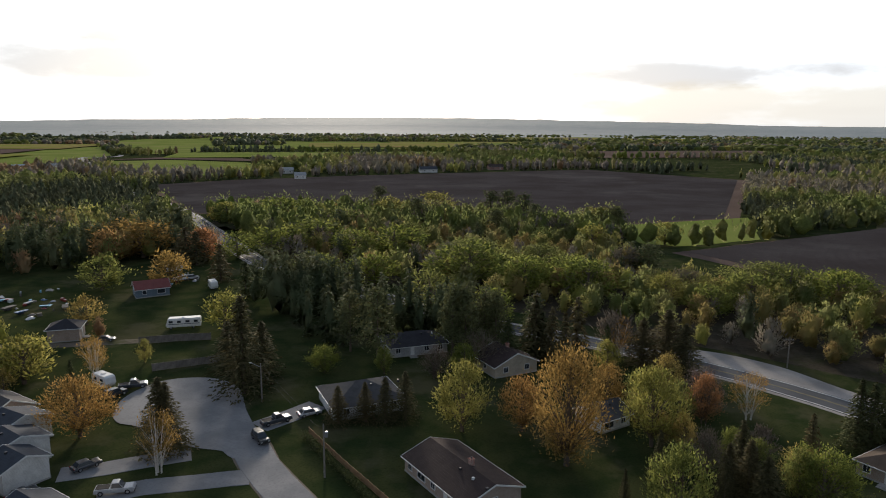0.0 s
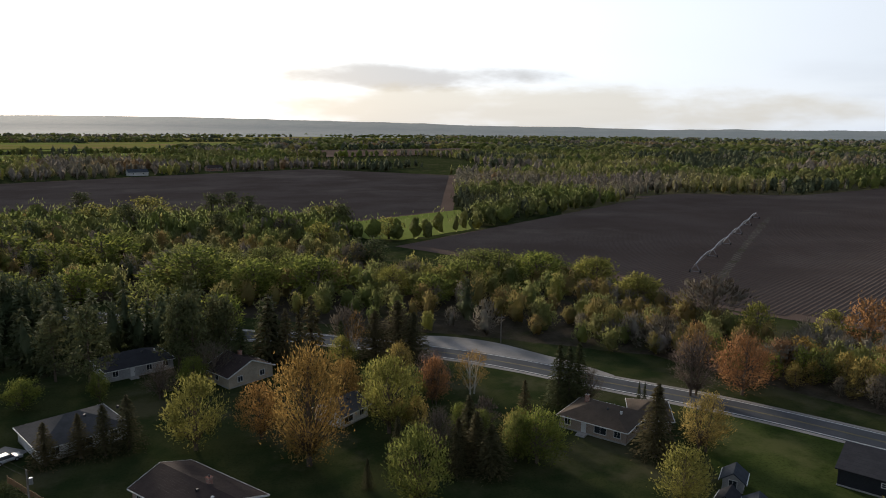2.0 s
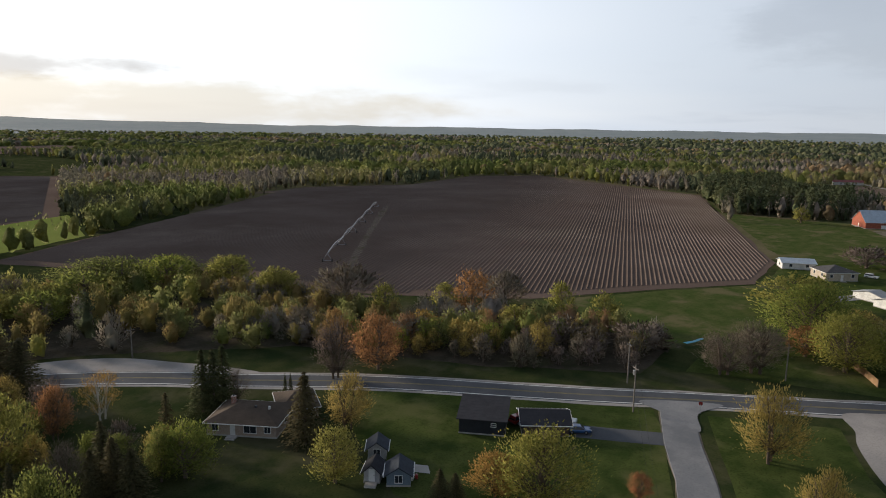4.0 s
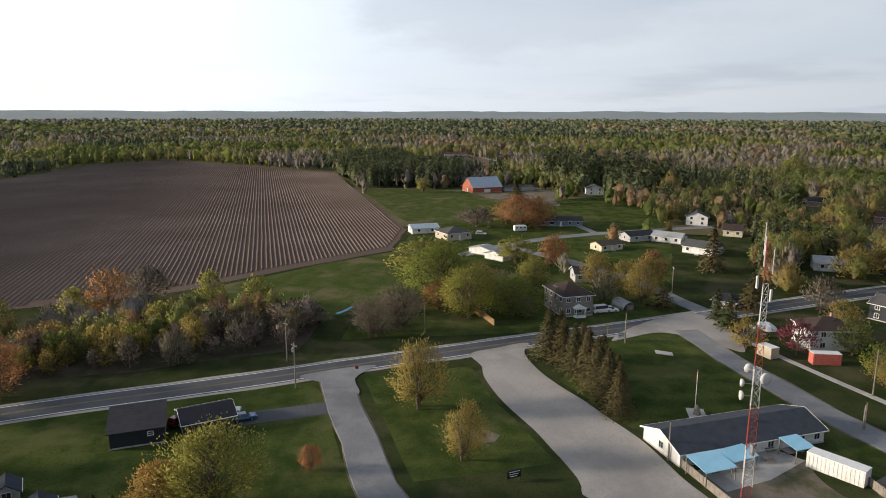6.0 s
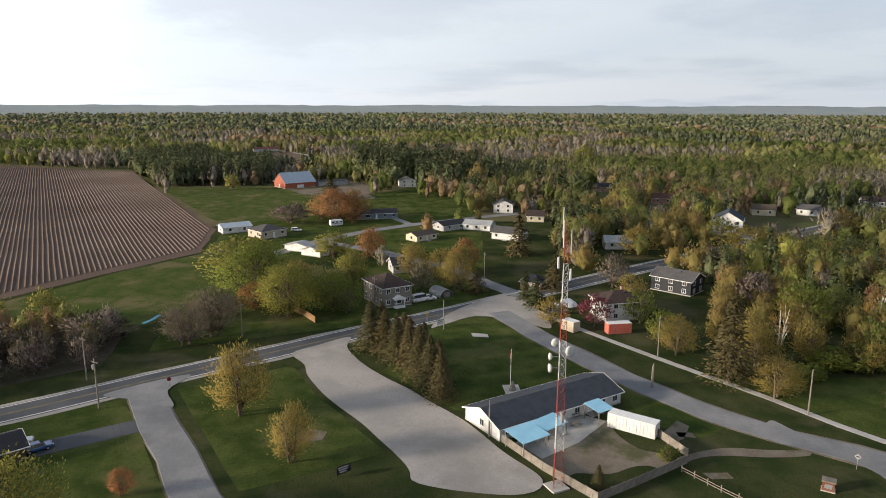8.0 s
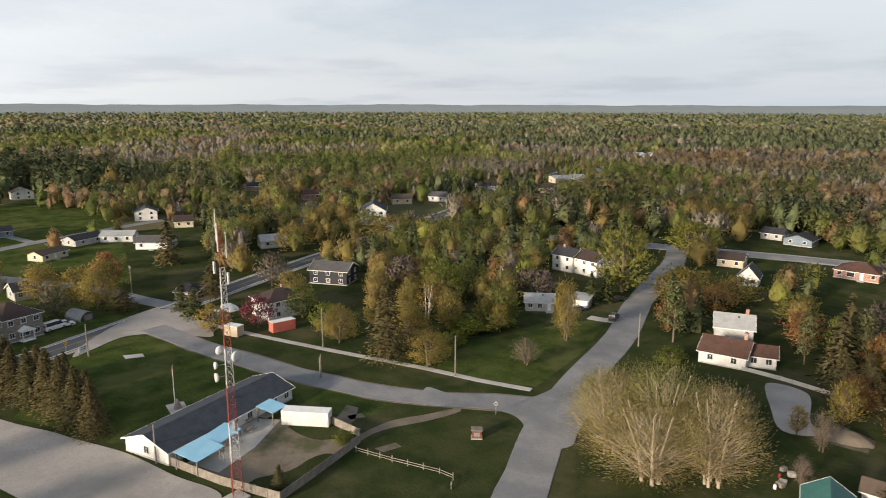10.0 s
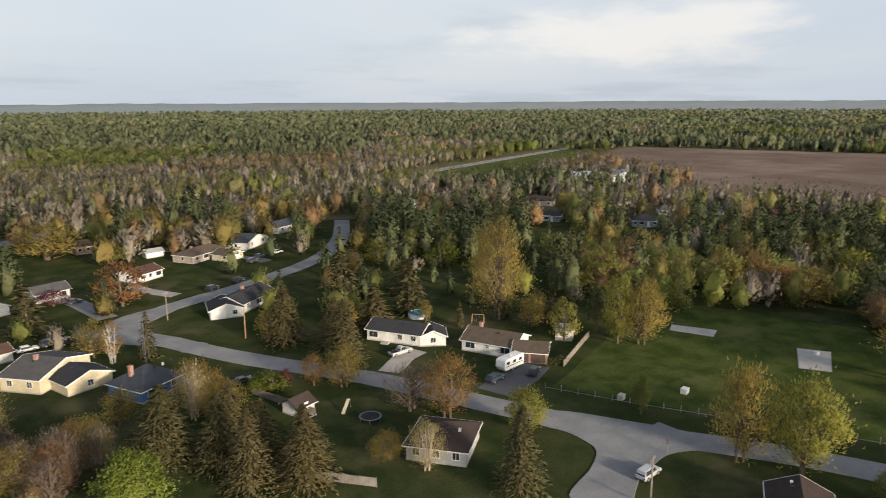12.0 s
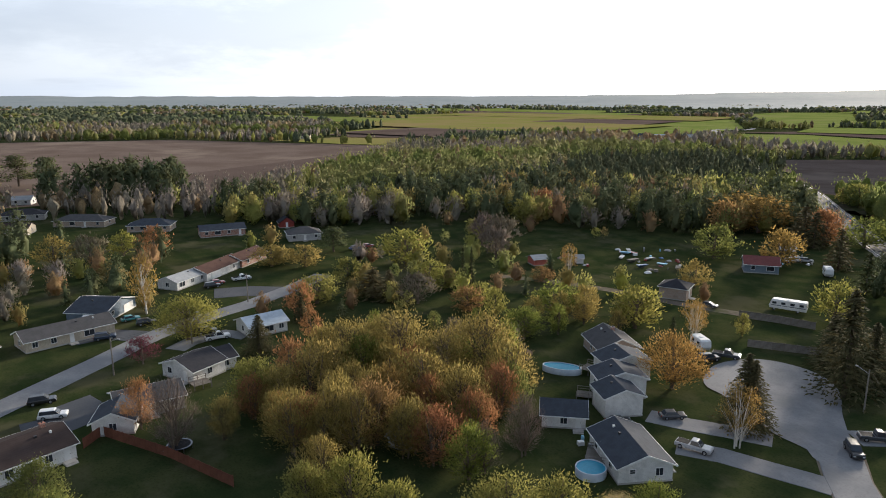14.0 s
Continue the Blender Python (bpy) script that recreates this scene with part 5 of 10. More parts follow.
house(-3.3, -155.0, -134, 14.1, 9.0, 3.2, 1.8, "cream", "grey", "gable", "y", "w w", "w w", "w", chimney=(-1.2, 1.0, 0.5), label="cream house with a grey gable roof", yard=11)
house(-8.8, -147.7, -157, 9.0, 7.0, 2.5, 1.6, "cream", "dark", "gable", "y", "w", "-", "-", label="cream garage with a dark gable roof", name="garage", category="garage", yard=7)
house(-19.3, -137.8, -149, 10.0, 9.0, 2.8, 2.6, "navy", "slate", "hip", "x", "b w", "w", "w", vents=3, chimney=(-2.8, 0.6, 0.5), label="blue house with a grey hipped roof", yard=10)
house(-46.1, -179.9, 171, 8.2, 9.0, 2.6, 1.5, "white", "dark", "gable", "y", "g w", "w", "w", label="white house with a dark gable roof", yard=9)
house(-53.1, -185.4, -141, 15.3, 9.0, 2.8, 1.7, "white", "dark", "gable", "x", "w b d", chimney=(0.5, 1.0, 0.6), label="white bungalow with a dark roof", yard=9)
house(-34.0, -232.1, -146, 10.1, 8.0, 2.8, 1.4, "white", "rust", "gable", "x", "w w b", label="white bungalow with a rust-brown roof", yard=9)
house(-57.6, -252.8, -146, 17.9, 9.0, 2.8, 1.8, "tanbrick", "tan", "hip", "x", "w b d w", chimney=(-4.5, 0, 0.4), label="tan brick bungalow with a tan roof", yard=9)
house(-65.2, -245.7, -150, 8.1, 7.0, 2.4, 1.4, "cream", "tan", "gable", "y", "g", "-", "-", vents=0, label="cream garage with a tan gable roof", name="garage", category="garage", yard=6)
house(-78.3, -265.0, -136, 17.3, 9.0, 3.0, 2.0, "white", "slate", "gable", "y", "w w", label="pale house with a blue-grey roof", yard=9)
house(-100.9, -289.4, -148, 15.4, 9.0, 3.0, 1.8, "grey", "slate", "gable", "x", "w w d", label="grey house with a blue-grey roof", yard=9)
house(12.1, -228.6, -167, 6.5, 5.0, 2.3, 1.2, "white", "pale", "gable", "x", "-", "-", "-", vents=0, label="small white shed on the lawn", name="garden_shed", category="shed")
house(6.7, -212.3, -156, 6.8, 7.0, 2.8, 1.6, "white", "brown", "gable", "y", "w", chimney=(0.5, 0, 0.8), label="white cottage with a brick chimney")
house(-7.4, -222.6, -159, 9.4, 7.0, 2.8, 1.6, "white", "grey", "gable", "x", "w d w", label="white bungalow behind a crimson tree")
house(-43.4, -264.5, -167, 6.3, 4.0, 2.2, 1.0, "white", "pale", "gable", "x", "-", "-", "-", vents=0, label="small white shed on the lawn", name="garden_shed", category="shed")
house(-40.7, -112.7, -158, 4.0, 4.0, 2.0, 1.2, "white", "brown", "gable", "x", "d", "-", "-", vents=0, label="small white shed with a dark red-brown roof", name="garden_shed", category="shed", yard=4)

# ---- south ----
house(-75.7, -137.5, 126, 13.6, 8.0, 2.9, 1.5, "white", "dark", "gable", "x", "b d w w", "w", "-", vents=1, label="white bungalow with a dark roof", yard=12)
house(-80.5, -130.9, 152, 5.8, 6.0, 2.6, 1.3, "white", "dark", "gable", "y", "w", "-", "-", vents=0, label="white annexe with a dark roof", name="annexe", category="house", yard=6)
house(-90.2, -119.4, 120, 12.5, 9.0, 2.8, 1.8, "white", "tan", "gable", "x", "b s b", "w", "-", chimney=(-4.2, 1.5, 0.5), label="white bungalow with a tan-brown roof", yard=12)
house(-93.4, -110.6, 135, 7.1, 7.0, 2.6, 1.3, "redbrick", "tan", "gable", "x", "g g", "-", "-", vents=0, label="brick garage with a tan roof and two dark doors", name="garage", category="garage", yard=7, tone="dark")
house(-55.4, -86.8, 133, 9.6, 10.0, 2.8, 2.0, "grey", "brown", "hip", "x", "w w w", vents=2, label="bungalow with a brown hipped roof", yard=11)
house(-84.4, -44.3, 125, 7.8, 7.0, 2.9, 1.8, "cream", "brown", "gable", "y", "- -", "w", "w", vents=2, label="cream house with a brown gable roof", yard=10)
house(-78.2, -40.4, 126, 7.1, 6.0, 2.3, 1.5, "cream", "brown", "gable", "y", "-", "-", "-", vents=0, label="lower brown-roofed wing of the cream house", name="annexe", category="house", yard=6)
house(-143.8, -45.3, 127, 7.4, 8.0, 2.7, 1.2, "grey", "metal", "gable", "x", "w w", label="grey house with a pale metal roof")
house(-149.8, -20.8, 118, 8.0, 8.0, 2.7, 1.2, "cream", "pale", "gable", "x", "w b", label="cream bungalow with a pale roof")
house(-153.1, -14.2, 124, 8.3, 8.0, 2.7, 1.2, "white", "metal", "gable", "x", "w b", label="white bungalow with a pale metal roof")
house(-164.5, -3.8, 127, 7.8, 8.0, 2.7, 1.3, "white", "red", "gable", "x", "w w", label="white bungalow with a red roof")
house(-169.5, 8.5, 126, 8.6, 8.0, 2.9, 1.6, "white", "red", "gable", "x", "w w", "w", "w", label="white bungalow with a red roof beside it")
house(-173.6, 28.2, 98, 19.1, 8.0, 2.8, 1.6, "beige", "grey", "gable", "x", "w w d b -", "w", "-", vents=2, label="long beige bungalow with a grey roof and carport", yard=12)
house(-188.3, 39.6, 136, 14.7, 10.0, 2.8, 2.0, "blue", "slate", "gable", "y", "w g", label="pale blue house with a blue-grey roof", yard=9)
house(-204.6, 65.8, 121, 13.0, 7.0, 2.7, 1.3, "white", "pale", "gable", "x", "b w w", label="white bungalow with a pale roof")
house(-211.7, 78.1, 125, 19.3, 8.0, 2.7, 1.6, "white", "rust", "gable", "x", "g w", label="white bungalow with a rust-brown roof")
house(-220.0, 91.7, 124, 14.9, 8.0, 2.7, 1.6, "redbrick", "rust", "gable", "x", "w w", label="brick bungalow with a rust-brown roof")
house(-272.1, 104.7, 77, 17.3, 9.0, 2.9, 1.6, "redbrick", "slate", "gable", "x", "w b w d", label="red brick bungalow with a blue-grey roof")
house(-243.7, 126.6, 70, 12.6, 10.0, 2.9, 2.0, "grey", "grey", "hip", "x", "w d w", label="grey bungalow with a hipped roof")
house(-271.0, 132.7, 74, 6.2, 5.0, 2.6, 2.0, "red", "dark", "gable", "y", "d", "-", "-", vents=0, label="small bright red barn shed", name="garden_shed", category="shed")
house(-330.4, 66.3, 50, 22.1, 10.0, 2.9, 2.0, "tanbrick", "grey", "hip", "x", "w b d w", label="bungalow with a grey hipped roof")
house(-300.7, 85.8, 58, 17.1, 10.0, 2.9, 2.0, "tanbrick", "slate", "hip", "x", "w b d w", label="bungalow with a blue-grey hipped roof")
house(-416.7, 56.0, 62, 9.4, 8.0, 2.9, 1.6, "white", "pale", "gable", "x", "w w", label="far white bungalow among trees")
house(-364.0, 48.2, 74, 17.7, 10.0, 2.9, 2.0, "grey", "dark", "hip", "x", "w b w", label="dark-roofed grey bungalow with hipped roof")
house(-326.3, 40.5, 63, 10.3, 10.0, 2.9, 1.8, "beige", "brown", "gable", "x", "w b w", label="bungalow with a brown roof")
for x, y, yaw, w, d, wall, roof in ((-307.3, -183.2, 132, 20.5, 11.0, "cream", "red"), (-243.1, -286.4, 133, 18.9, 11.0, "beige", "brown"), (-216.6, -244.6, 130, 9.9, 10.0, "blue", "dark"),
                                    (-310.7, -109.6, 136, 12.4, 10.0, "white", "brown"), (-359.4, -108.5, 127, 20.9, 11.0, "tanbrick", "slate"), (-387.2, -72.9, 122, 16.4, 11.0, "white", "brown"),
                                    (-273.9, -226.0, 139, 6.4, 9.0, "white", "grey"), (-342.7, -137.0, 135, 8.7, 9.0, "cream", "brown"), (-295.2, -213.3, 137, 7.2, 9.0, "grey", "grey"), (-220.1, -347.8, 122, 7.7, 9.0, "cream", "rust"),
                                    (-180.9, -315.5, 121, 6.9, 8.0, "white", "pale"), (-241.7, -210.4, 138, 11.2, 9.0, "blue", "dark")):
    house(x, y, yaw, w, d, 2.9, 2.0, wall, roof, "hip", "x", "w b d w", vents=0, label="bungalow with a hipped roof at the edge of the fields")
house(-345.2, -358.8, 149, 14.9, 14.0, 4.0, 2.4, "white", "pale", "gable", "x", "- -", "-", "-", vents=0, label="white farm shed with a pale roof", name="farm_shed", category="shed")
house(-364.2, -336.4, 144, 18.2, 16.0, 5.0, 3.0, "white", "pale", "gable", "y", "g", "-", "-", vents=0, label="large white farm shed", name="farm_shed", category="shed")

# ---- west again: houses round the turning circle ----
house(-116.0, 11.4, 102, 10.8, 10.0, 2.8, 1.7, "white", "brown", "gable", "x", "w w w d", "w", "w", chimney=(3.0, 0.6, 0.5), vents=2, label="white bungalow with a brown gable roof", yard=12)
house(-119.6, 25.7, 63, 6.5, 7.0, 2.7, 1.5, "white", "slate", "gable", "y", "w", "w", "g", vents=0, label="white garage with a dark blue-grey gable roof", name="garage", category="garage", yard=7)
house(-124.1, 31.9, 85, 11.0, 8.0, 2.8, 1.5, "beige", "grey", "gable", "x", "w d w", vents=1, label="bungalow with a grey roof behind the garage", yard=8)
house(-134.3, 44.0, 20, 9.2, 8.0, 2.9, 1.6, "white", "dark", "gable", "y", "w d", "w", "w", vents=1, label="white house with a dark gable roof and deck", yard=9)
house(-135.2, 47.1, 96, 9.2, 7.0, 2.7, 1.5, "white", "dark", "gable", "x", "w w", vents=0, label="dark-roofed rear wing of the white house", name="annexe", category="house", yard=6)
house(-150.5, 66.1, 90, 9.4, 8.0, 2.8, 1.5, "white", "metal", "gable", "x", "w b w", vents=0, label="white bungalow with a pale grey roof", yard=8)
house(-57.3, 83.3, 59, 8.3, 12.0, 2.9, 1.7, "white", "slate", "gable", "y", "s w", "w w", "d w", vents=2, label="white house with a blue-grey gable roof beside a deck", yard=11)
house(-69.7, 96.7, 60, 6.9, 6.0, 4.0, 1.3, "white", "slate", "gable", "y", "- -", "-", "w", vents=1, label="end of a stepped white terrace with a dark gable", name="terrace_house", yard=9)
house(-74.2, 102.7, 57, 8.8, 6.0, 4.2, 1.4, "white", "slate", "gable", "y", "- -", "w", "w", vents=1, label="middle of a stepped white terrace with a dark gable", name="terrace_house", yard=8)
house(-78.5, 109.7, 64, 9.3, 6.0, 4.4, 1.5, "white", "slate", "gable", "y", "- -", "w", "w", vents=1, label="far end of a stepped white terrace with a dark gable", name="terrace_house", yard=8)
house(-88.1, 119.0, 59, 9.1, 10.0, 2.9, 2.2, "tanbrick", "grey", "gable", "y", "w w", vents=2, chimney=(0.5, 1, 0.4), label="grey-roofed bungalow behind the terrace", yard=9)
house(-73.0, 86.1, 42, 7.3, 6.0, 2.6, 1.5, "white", "slate", "gable", "x", "- w d", "-", "w", vents=0, label="white garage with a blue-grey roof", name="garage", category="garage", yard=7)
house(-104.1, 168.5, 19, 7.4, 7.0, 3.6, 1.6, "tanbrick", "dark", "hip", "x", "-", "-", "d", vents=0, label="tan block garage with a dark hipped roof", name="garage", category="garage", yard=8)
house(-103.5, 215.3, 34, 10.1, 7.0, 3.0, 2.0, "blue", "red", "gable", "x", "w b", "w", "w", vents=0, label="blue cottage with a faded red roof", yard=9)
house(-155.3, 166.9, 69, 4.9, 5.0, 2.4, 0.9, "salmon", "pale", "gable", "x", "-", "-", "-", vents=0, label="small faded red shed", name="garden_shed", category="shed", yard=4)
house(-147.4, 178.8, 52, 2.3, 3.0, 2.2, 0.8, "white", "pale", "gable", "x", "-", "-", "-", vents=0, label="small white hut on the grass", name="garden_shed", category="shed", yard=3)
house(-83.5, 59.4, 20, 3.5, 3.0, 2.2, 1.0, "white", "pale", "gable", "x", "w", "-", "-", vents=0, label="small pale shed under the trees", name="garden_shed", category="shed", yard=3)
for x, y, yaw, w, d, wall, roof in ((-51.0, 817.7, 14, 20.1, 14.0, "white", "slate"), (30.0, 879.8, 14, 17.7, 14.0, "redbrick", "brown"), (-173.7, 700.3, 12, 11.2, 10.0, "white", "pale"), (-207.5, 777.1, 14, 13.6, 10.0, "white", "pale"),
                                    (-550.6, 790.5, 48, 16.1, 14.0, "navy", "slate"), (-521.0, 787.0, 48, 22.7, 14.0, "white", "metal"), (-501.0, 807.5, 48, 16.2, 12.0, "white", "pale"), (-831.9, 441.2, 48, 13.6, 9.0, "beige", "brown"),
                                    (-944.2, 374.2, 47, 12.0, 9.0, "beige", "rust")):
    house(x, y, yaw, w, d, 4.0, 3.0, wall, roof, "gable", "x", "w w", vents=0, label="far farm building among the fields", name="farm_building", category="farm building", yard=20)
# ---- trees ----
rng = np.random.default_rng(7)
PADDOCK = [(457.3, 142.4), (343.6, 90.5), (296.9, 69.8), (302.0, 44.4), (313.3, 14.7), (321.9, -11.5), (348.5, -41.0), (400.0, -36.0), (432.0, -8.8), (425.0, 30.0), (484.7, 46.6), (460.4, 67.0), (459.2, 97.2)]
KEEP_OUT = [PADDOCK, FIELD_1, FIELD_2, FIELD_3, FIELD_4, GREEN_STRIP, MARSH, BARN_MEADOW, BALL_FIELD, BARN_YARD, PARK, *FAR_SOILS, *FAR_FIELDS, *CROPS, *STUBBLES]


def unit_rows(n, rg):
    v = rg.normal(size=(n, 3))
    return v / np.linalg.norm(v, axis=1)[:, None]


def leaf_triangles(centres, size, rg, axis=None, slim=1.0):
    """A triangle at each centre, turned at random or along an axis; returns an array (n, 3, 3)."""
    n = len(centres)
    a = unit_rows(n, rg) if axis is None else axis
    b = np.cross(a, unit_rows(n, rg))
    b /= np.linalg.norm(b, axis=1)[:, None] + 1e-9
    s = (size * rg.uniform(0.6, 1.35, n))[:, None]
    return np.stack([centres + a * s, centres - a * s * 0.6 + b * s * 0.75 * slim, centres - a * s * 0.6 - b * s * 0.75 * slim], 1)


def triangle_mesh(name, tris, material, hearts=None, rise=0.2, flutter=0.30, core=None):
    """A mesh of loose leaves; where hearts are given, leaves shade softly away from them, as a crown does."""
    me = bpy.data.meshes.new(name)
    n = len(tris)
    tris = tris.astype(np.float32)
    if hearts is not None:
        out = tris.mean(axis=1) - hearts
        out /= np.linalg.norm(out, axis=1)[:, None] + 1e-6
        face = np.cross(tris[:, 1] - tris[:, 0], tris[:, 2] - tris[:, 0])
        face /= np.linalg.norm(face, axis=1)[:, None] + 1e-9
        back = (face * out).sum(axis=1) < 0
        tris[back] = tris[back][:, [0, 2, 1]]
        face[back] *= -1
        soft = out * 0.72 + face * flutter + np.array([0, 0, rise])
        soft /= np.linalg.norm(soft, axis=1)[:, None] + 1e-9
    pts, idx = tris.reshape(-1, 3), np.arange(3 * n).reshape(-1, 3)
    nor = np.repeat(soft, 3, axis=0) if hearts is not None else None
    if core is not None:
        idx = np.concatenate([idx, core[2] + 3 * n])
        pts, nor = np.concatenate([pts, core[0]]), np.concatenate([nor, core[1]])
    me.vertices.add(len(pts))
    me.vertices.foreach_set("co", pts.reshape(-1).astype(np.float32))
    me.loops.add(3 * len(idx))
    me.loops.foreach_set("vertex_index", idx.reshape(-1).astype(np.int32))
    me.polygons.add(len(idx))
    me.polygons.foreach_set("loop_start", np.arange(0, 3 * len(idx), 3, dtype=np.int32))
    me.materials.append(material)
    if nor is not None:
        attr = me.attributes.new("custom_normal", "FLOAT_VECTOR", "POINT")
        attr.data.foreach_set("vector", nor.reshape(-1).astype(np.float32))
    me.update(calc_edges=True)
    return me


def broadleaf(kind, seed, leaves, size, clumps, base=0.10, slim=0.5, bark=BARK, limbs=2, stems=1, spread_out=1.08, upward=0.55, girth=1.0):
    """Trunk and crown of a spreading tree, 10 m high and 8 m wide."""
    rg = np.random.default_rng(seed)
    if leaves > 1700:              # trees near the eye carry more and finer leaves
        leaves, size = int(leaves * 1.2), size * 0.80
    wood = Solid()
    lean = rg.uniform(-0.35, 0.35, 2)
    feet = [(0.0, 0.0)] if stems == 1 else [(0.5 * math.cos(2.4 * i), 0.5 * math.sin(2.4 * i)) for i in range(stems)]
    for fx, fy in feet:
        tip = (lean[0] + fx * 3, lean[1] + fy * 3, 8.6)
        mid = (fx * 1.4 + lean[0] * 0.6, fy * 1.4 + lean[1] * 0.2, 3.6)
        wood.tube((fx, fy, -0.3), mid, 0.30 / stems ** 0.5, 0.20 / stems ** 0.5, 7, False)
        wood.tube(mid, tip, 0.20 / stems ** 0.5, 0.03, 6, False)
    lo, hi = 10 * base, 10.0
    mz, rz = (lo + hi) / 2, (hi - lo) / 2
    d = unit_rows(clumps, rg)
    r = rg.uniform(0.35, 1.0, clumps) ** 0.45
    skew = 1 - 0.22 * np.clip(d[:, 2], -1, 1) - 0.30 * np.clip(-d[:, 2] - 0.3, 0, 1)
    turn = np.arctan2(d[:, 1], d[:, 0])
    wob = 1 + 0.13 * np.sin(2 * turn + rg.uniform(0, 6)) + 0.12 * np.sin(5 * turn + 3 * d[:, 2] + rg.uniform(0, 6))
    c = np.stack([d[:, 0] * r * 3.45 * skew * wob, d[:, 1] * r * 3.45 * skew * wob, mz + d[:, 2] * r * rz * 0.9], 1)
    if limbs:
        for i, p in enumerate(c):
            if i % (3 - limbs):
                continue
            far = math.hypot(p[0], p[1])
            fx, fy = feet[i % len(feet)]
            z0 = min(max(0.8, p[2] - far * 1.25 - 0.8), 7.5)
            root = Vector((fx * 1.2 + lean[0] * z0 / 9, fy * 1.2 + lean[1] * z0 / 9, z0))
            end = Vector(p)
            bend = root.lerp(end, 0.5) + Vector((0, 0, 0.25 * far * (0.6 - 0.5 * rg.random())))
            t = (0.040 + 0.035 * rg.random()) * girth
            wood.tube(root, bend, t, t * 0.6, 3, False)
            wood.tube(bend, end, t * 0.6, 0.015, 3, False)
            for _ in range(limbs - 1):
                tip = end + Vector(rg.normal(size=3) * 0.6 + np.array([0, 0, 0.35]))
                wood.tube(bend.lerp(end, 0.4 + 0.5 * rg.random()), tip, t * 0.35, 0.01, 3, False)
    own = rg.integers(0, clumps, leaves)
    tight = rg.uniform(0.55, 1.0, clumps)[own][:, None]
    q = c[own] + rg.normal(size=(leaves, 3)) * np.array([0.72, 0.72, 0.52]) * tight * spread_out
    axis = None
    if upward:
        out = q - np.array([0, 0, 3.0])
        out /= np.linalg.norm(out, axis=1)[:, None]
        axis = out * upward + unit_rows(leaves, rg) * (1.05 - upward) + np.array([0, 0, 0.45])
        axis /= np.linalg.norm(axis, axis=1)[:, None]
    return wood.mesh("trunk", bark, False), triangle_mesh("crown", leaf_triangles(q, size, rg, axis, slim), LEAF[kind], 0.45 * c[own] + np.array([0, 0, 1.6]))


def spruce(kind, seed, levels, boughs, size, per=6):
    """A cone of drooping boughs, 10 m high and 5 m wide."""
    rg = np.random.default_rng(seed)
    wood = Solid().tube((0, 0, -0.3), (0, 0, 9.6), 0.2, 0.03, 6, False)
    cs, ax = [], []
    for i in range(levels):
        t = (i + rg.uniform(-0.3, 0.3)) / levels
        z = 0.7 + 9.0 * t
        rad = 2.45 * (1 - t) ** 0.85 * rg.uniform(0.8, 1.12) + 0.12
        n = max(3, int(boughs * (1 - 0.65 * t)))
        turn = rg.uniform(0, 6)
        for j in range(n):
            k = turn + 2 * math.pi * j / n + rg.uniform(-0.2, 0.2)
            reach = rad * rg.uniform(0.72, 1.12)
            for s in range(per):
                u = (s + 0.9) / per
                side = rg.uniform(-0.28, 0.28) * u * reach * 0.8
                cs.append((math.cos(k) * reach * u - math.sin(k) * side, math.sin(k) * reach * u + math.cos(k) * side,
                           z - 0.42 * reach * u * u + 0.1 * rg.normal()))
                ax.append((math.cos(k) + 0.4 * rg.normal(), math.sin(k) + 0.4 * rg.normal(), -0.35 + 0.3 * rg.normal()))
    ax = np.array(ax)
    ax /= np.linalg.norm(ax, axis=1)[:, None]
    return wood.mesh("trunk", BARK), triangle_mesh("crown", leaf_triangles(np.array(cs), size, rg, ax, 0.5), LEAF[kind], np.array(cs) * np.array([0.15, 0.15, 1]) - np.array([0, 0, 0.7]))


def pine(kind, seed, leaves, size, clumps=34, full=1.0):
    """A tall pine with flat tufts and gaps, 10 m high and 5 m wide."""
    rg = np.random.default_rng(seed)
    wood = Solid().tube((0, 0, -0.3), (0.15, 0.1, 9.7), 0.19, 0.03, 6, False)
    cs = []
    for i in range(clumps):
        t = rg.uniform(0.0, 1.0)
        z = 2.6 + 7.2 * t
        reach = (2.3 * (1 - t) ** 0.6 + 0.25) * rg.uniform(0.35, 1.1)
        k = 2.4 * i + rg.uniform(-0.4, 0.4)
        p = (math.cos(k) * reach, math.sin(k) * reach, z + 0.15 * reach)
        cs.append(p)
        wood.tube((0, 0, z - 0.3 * reach), p, 0.045, 0.015, 3, False)
    cs = np.array(cs)
    own = rg.integers(0, clumps, leaves)
    q = cs[own] + rg.normal(size=(leaves, 3)) * np.array([0.55, 0.55, 0.22 * full])
    ax = unit_rows(leaves, rg) + np.array([0, 0, 0.5])
    ax /= np.linalg.norm(ax, axis=1)[:, None]
    return wood.mesh("trunk", BARK), triangle_mesh("crown", leaf_triangles(q, size, rg, ax, 0.5), LEAF[kind], cs[own] * np.array([0.6, 0.6, 1]) - np.array([0, 0, 0.5]))


def shrub(kind, seed, leaves, size):
    """A low rounded bush, 10 m high and 8 m wide before scaling."""
    return broadleaf(kind, seed, leaves, size, 50, 0.02, 0.6 if kind == "green" else 0.2, BARK, 1, 3)


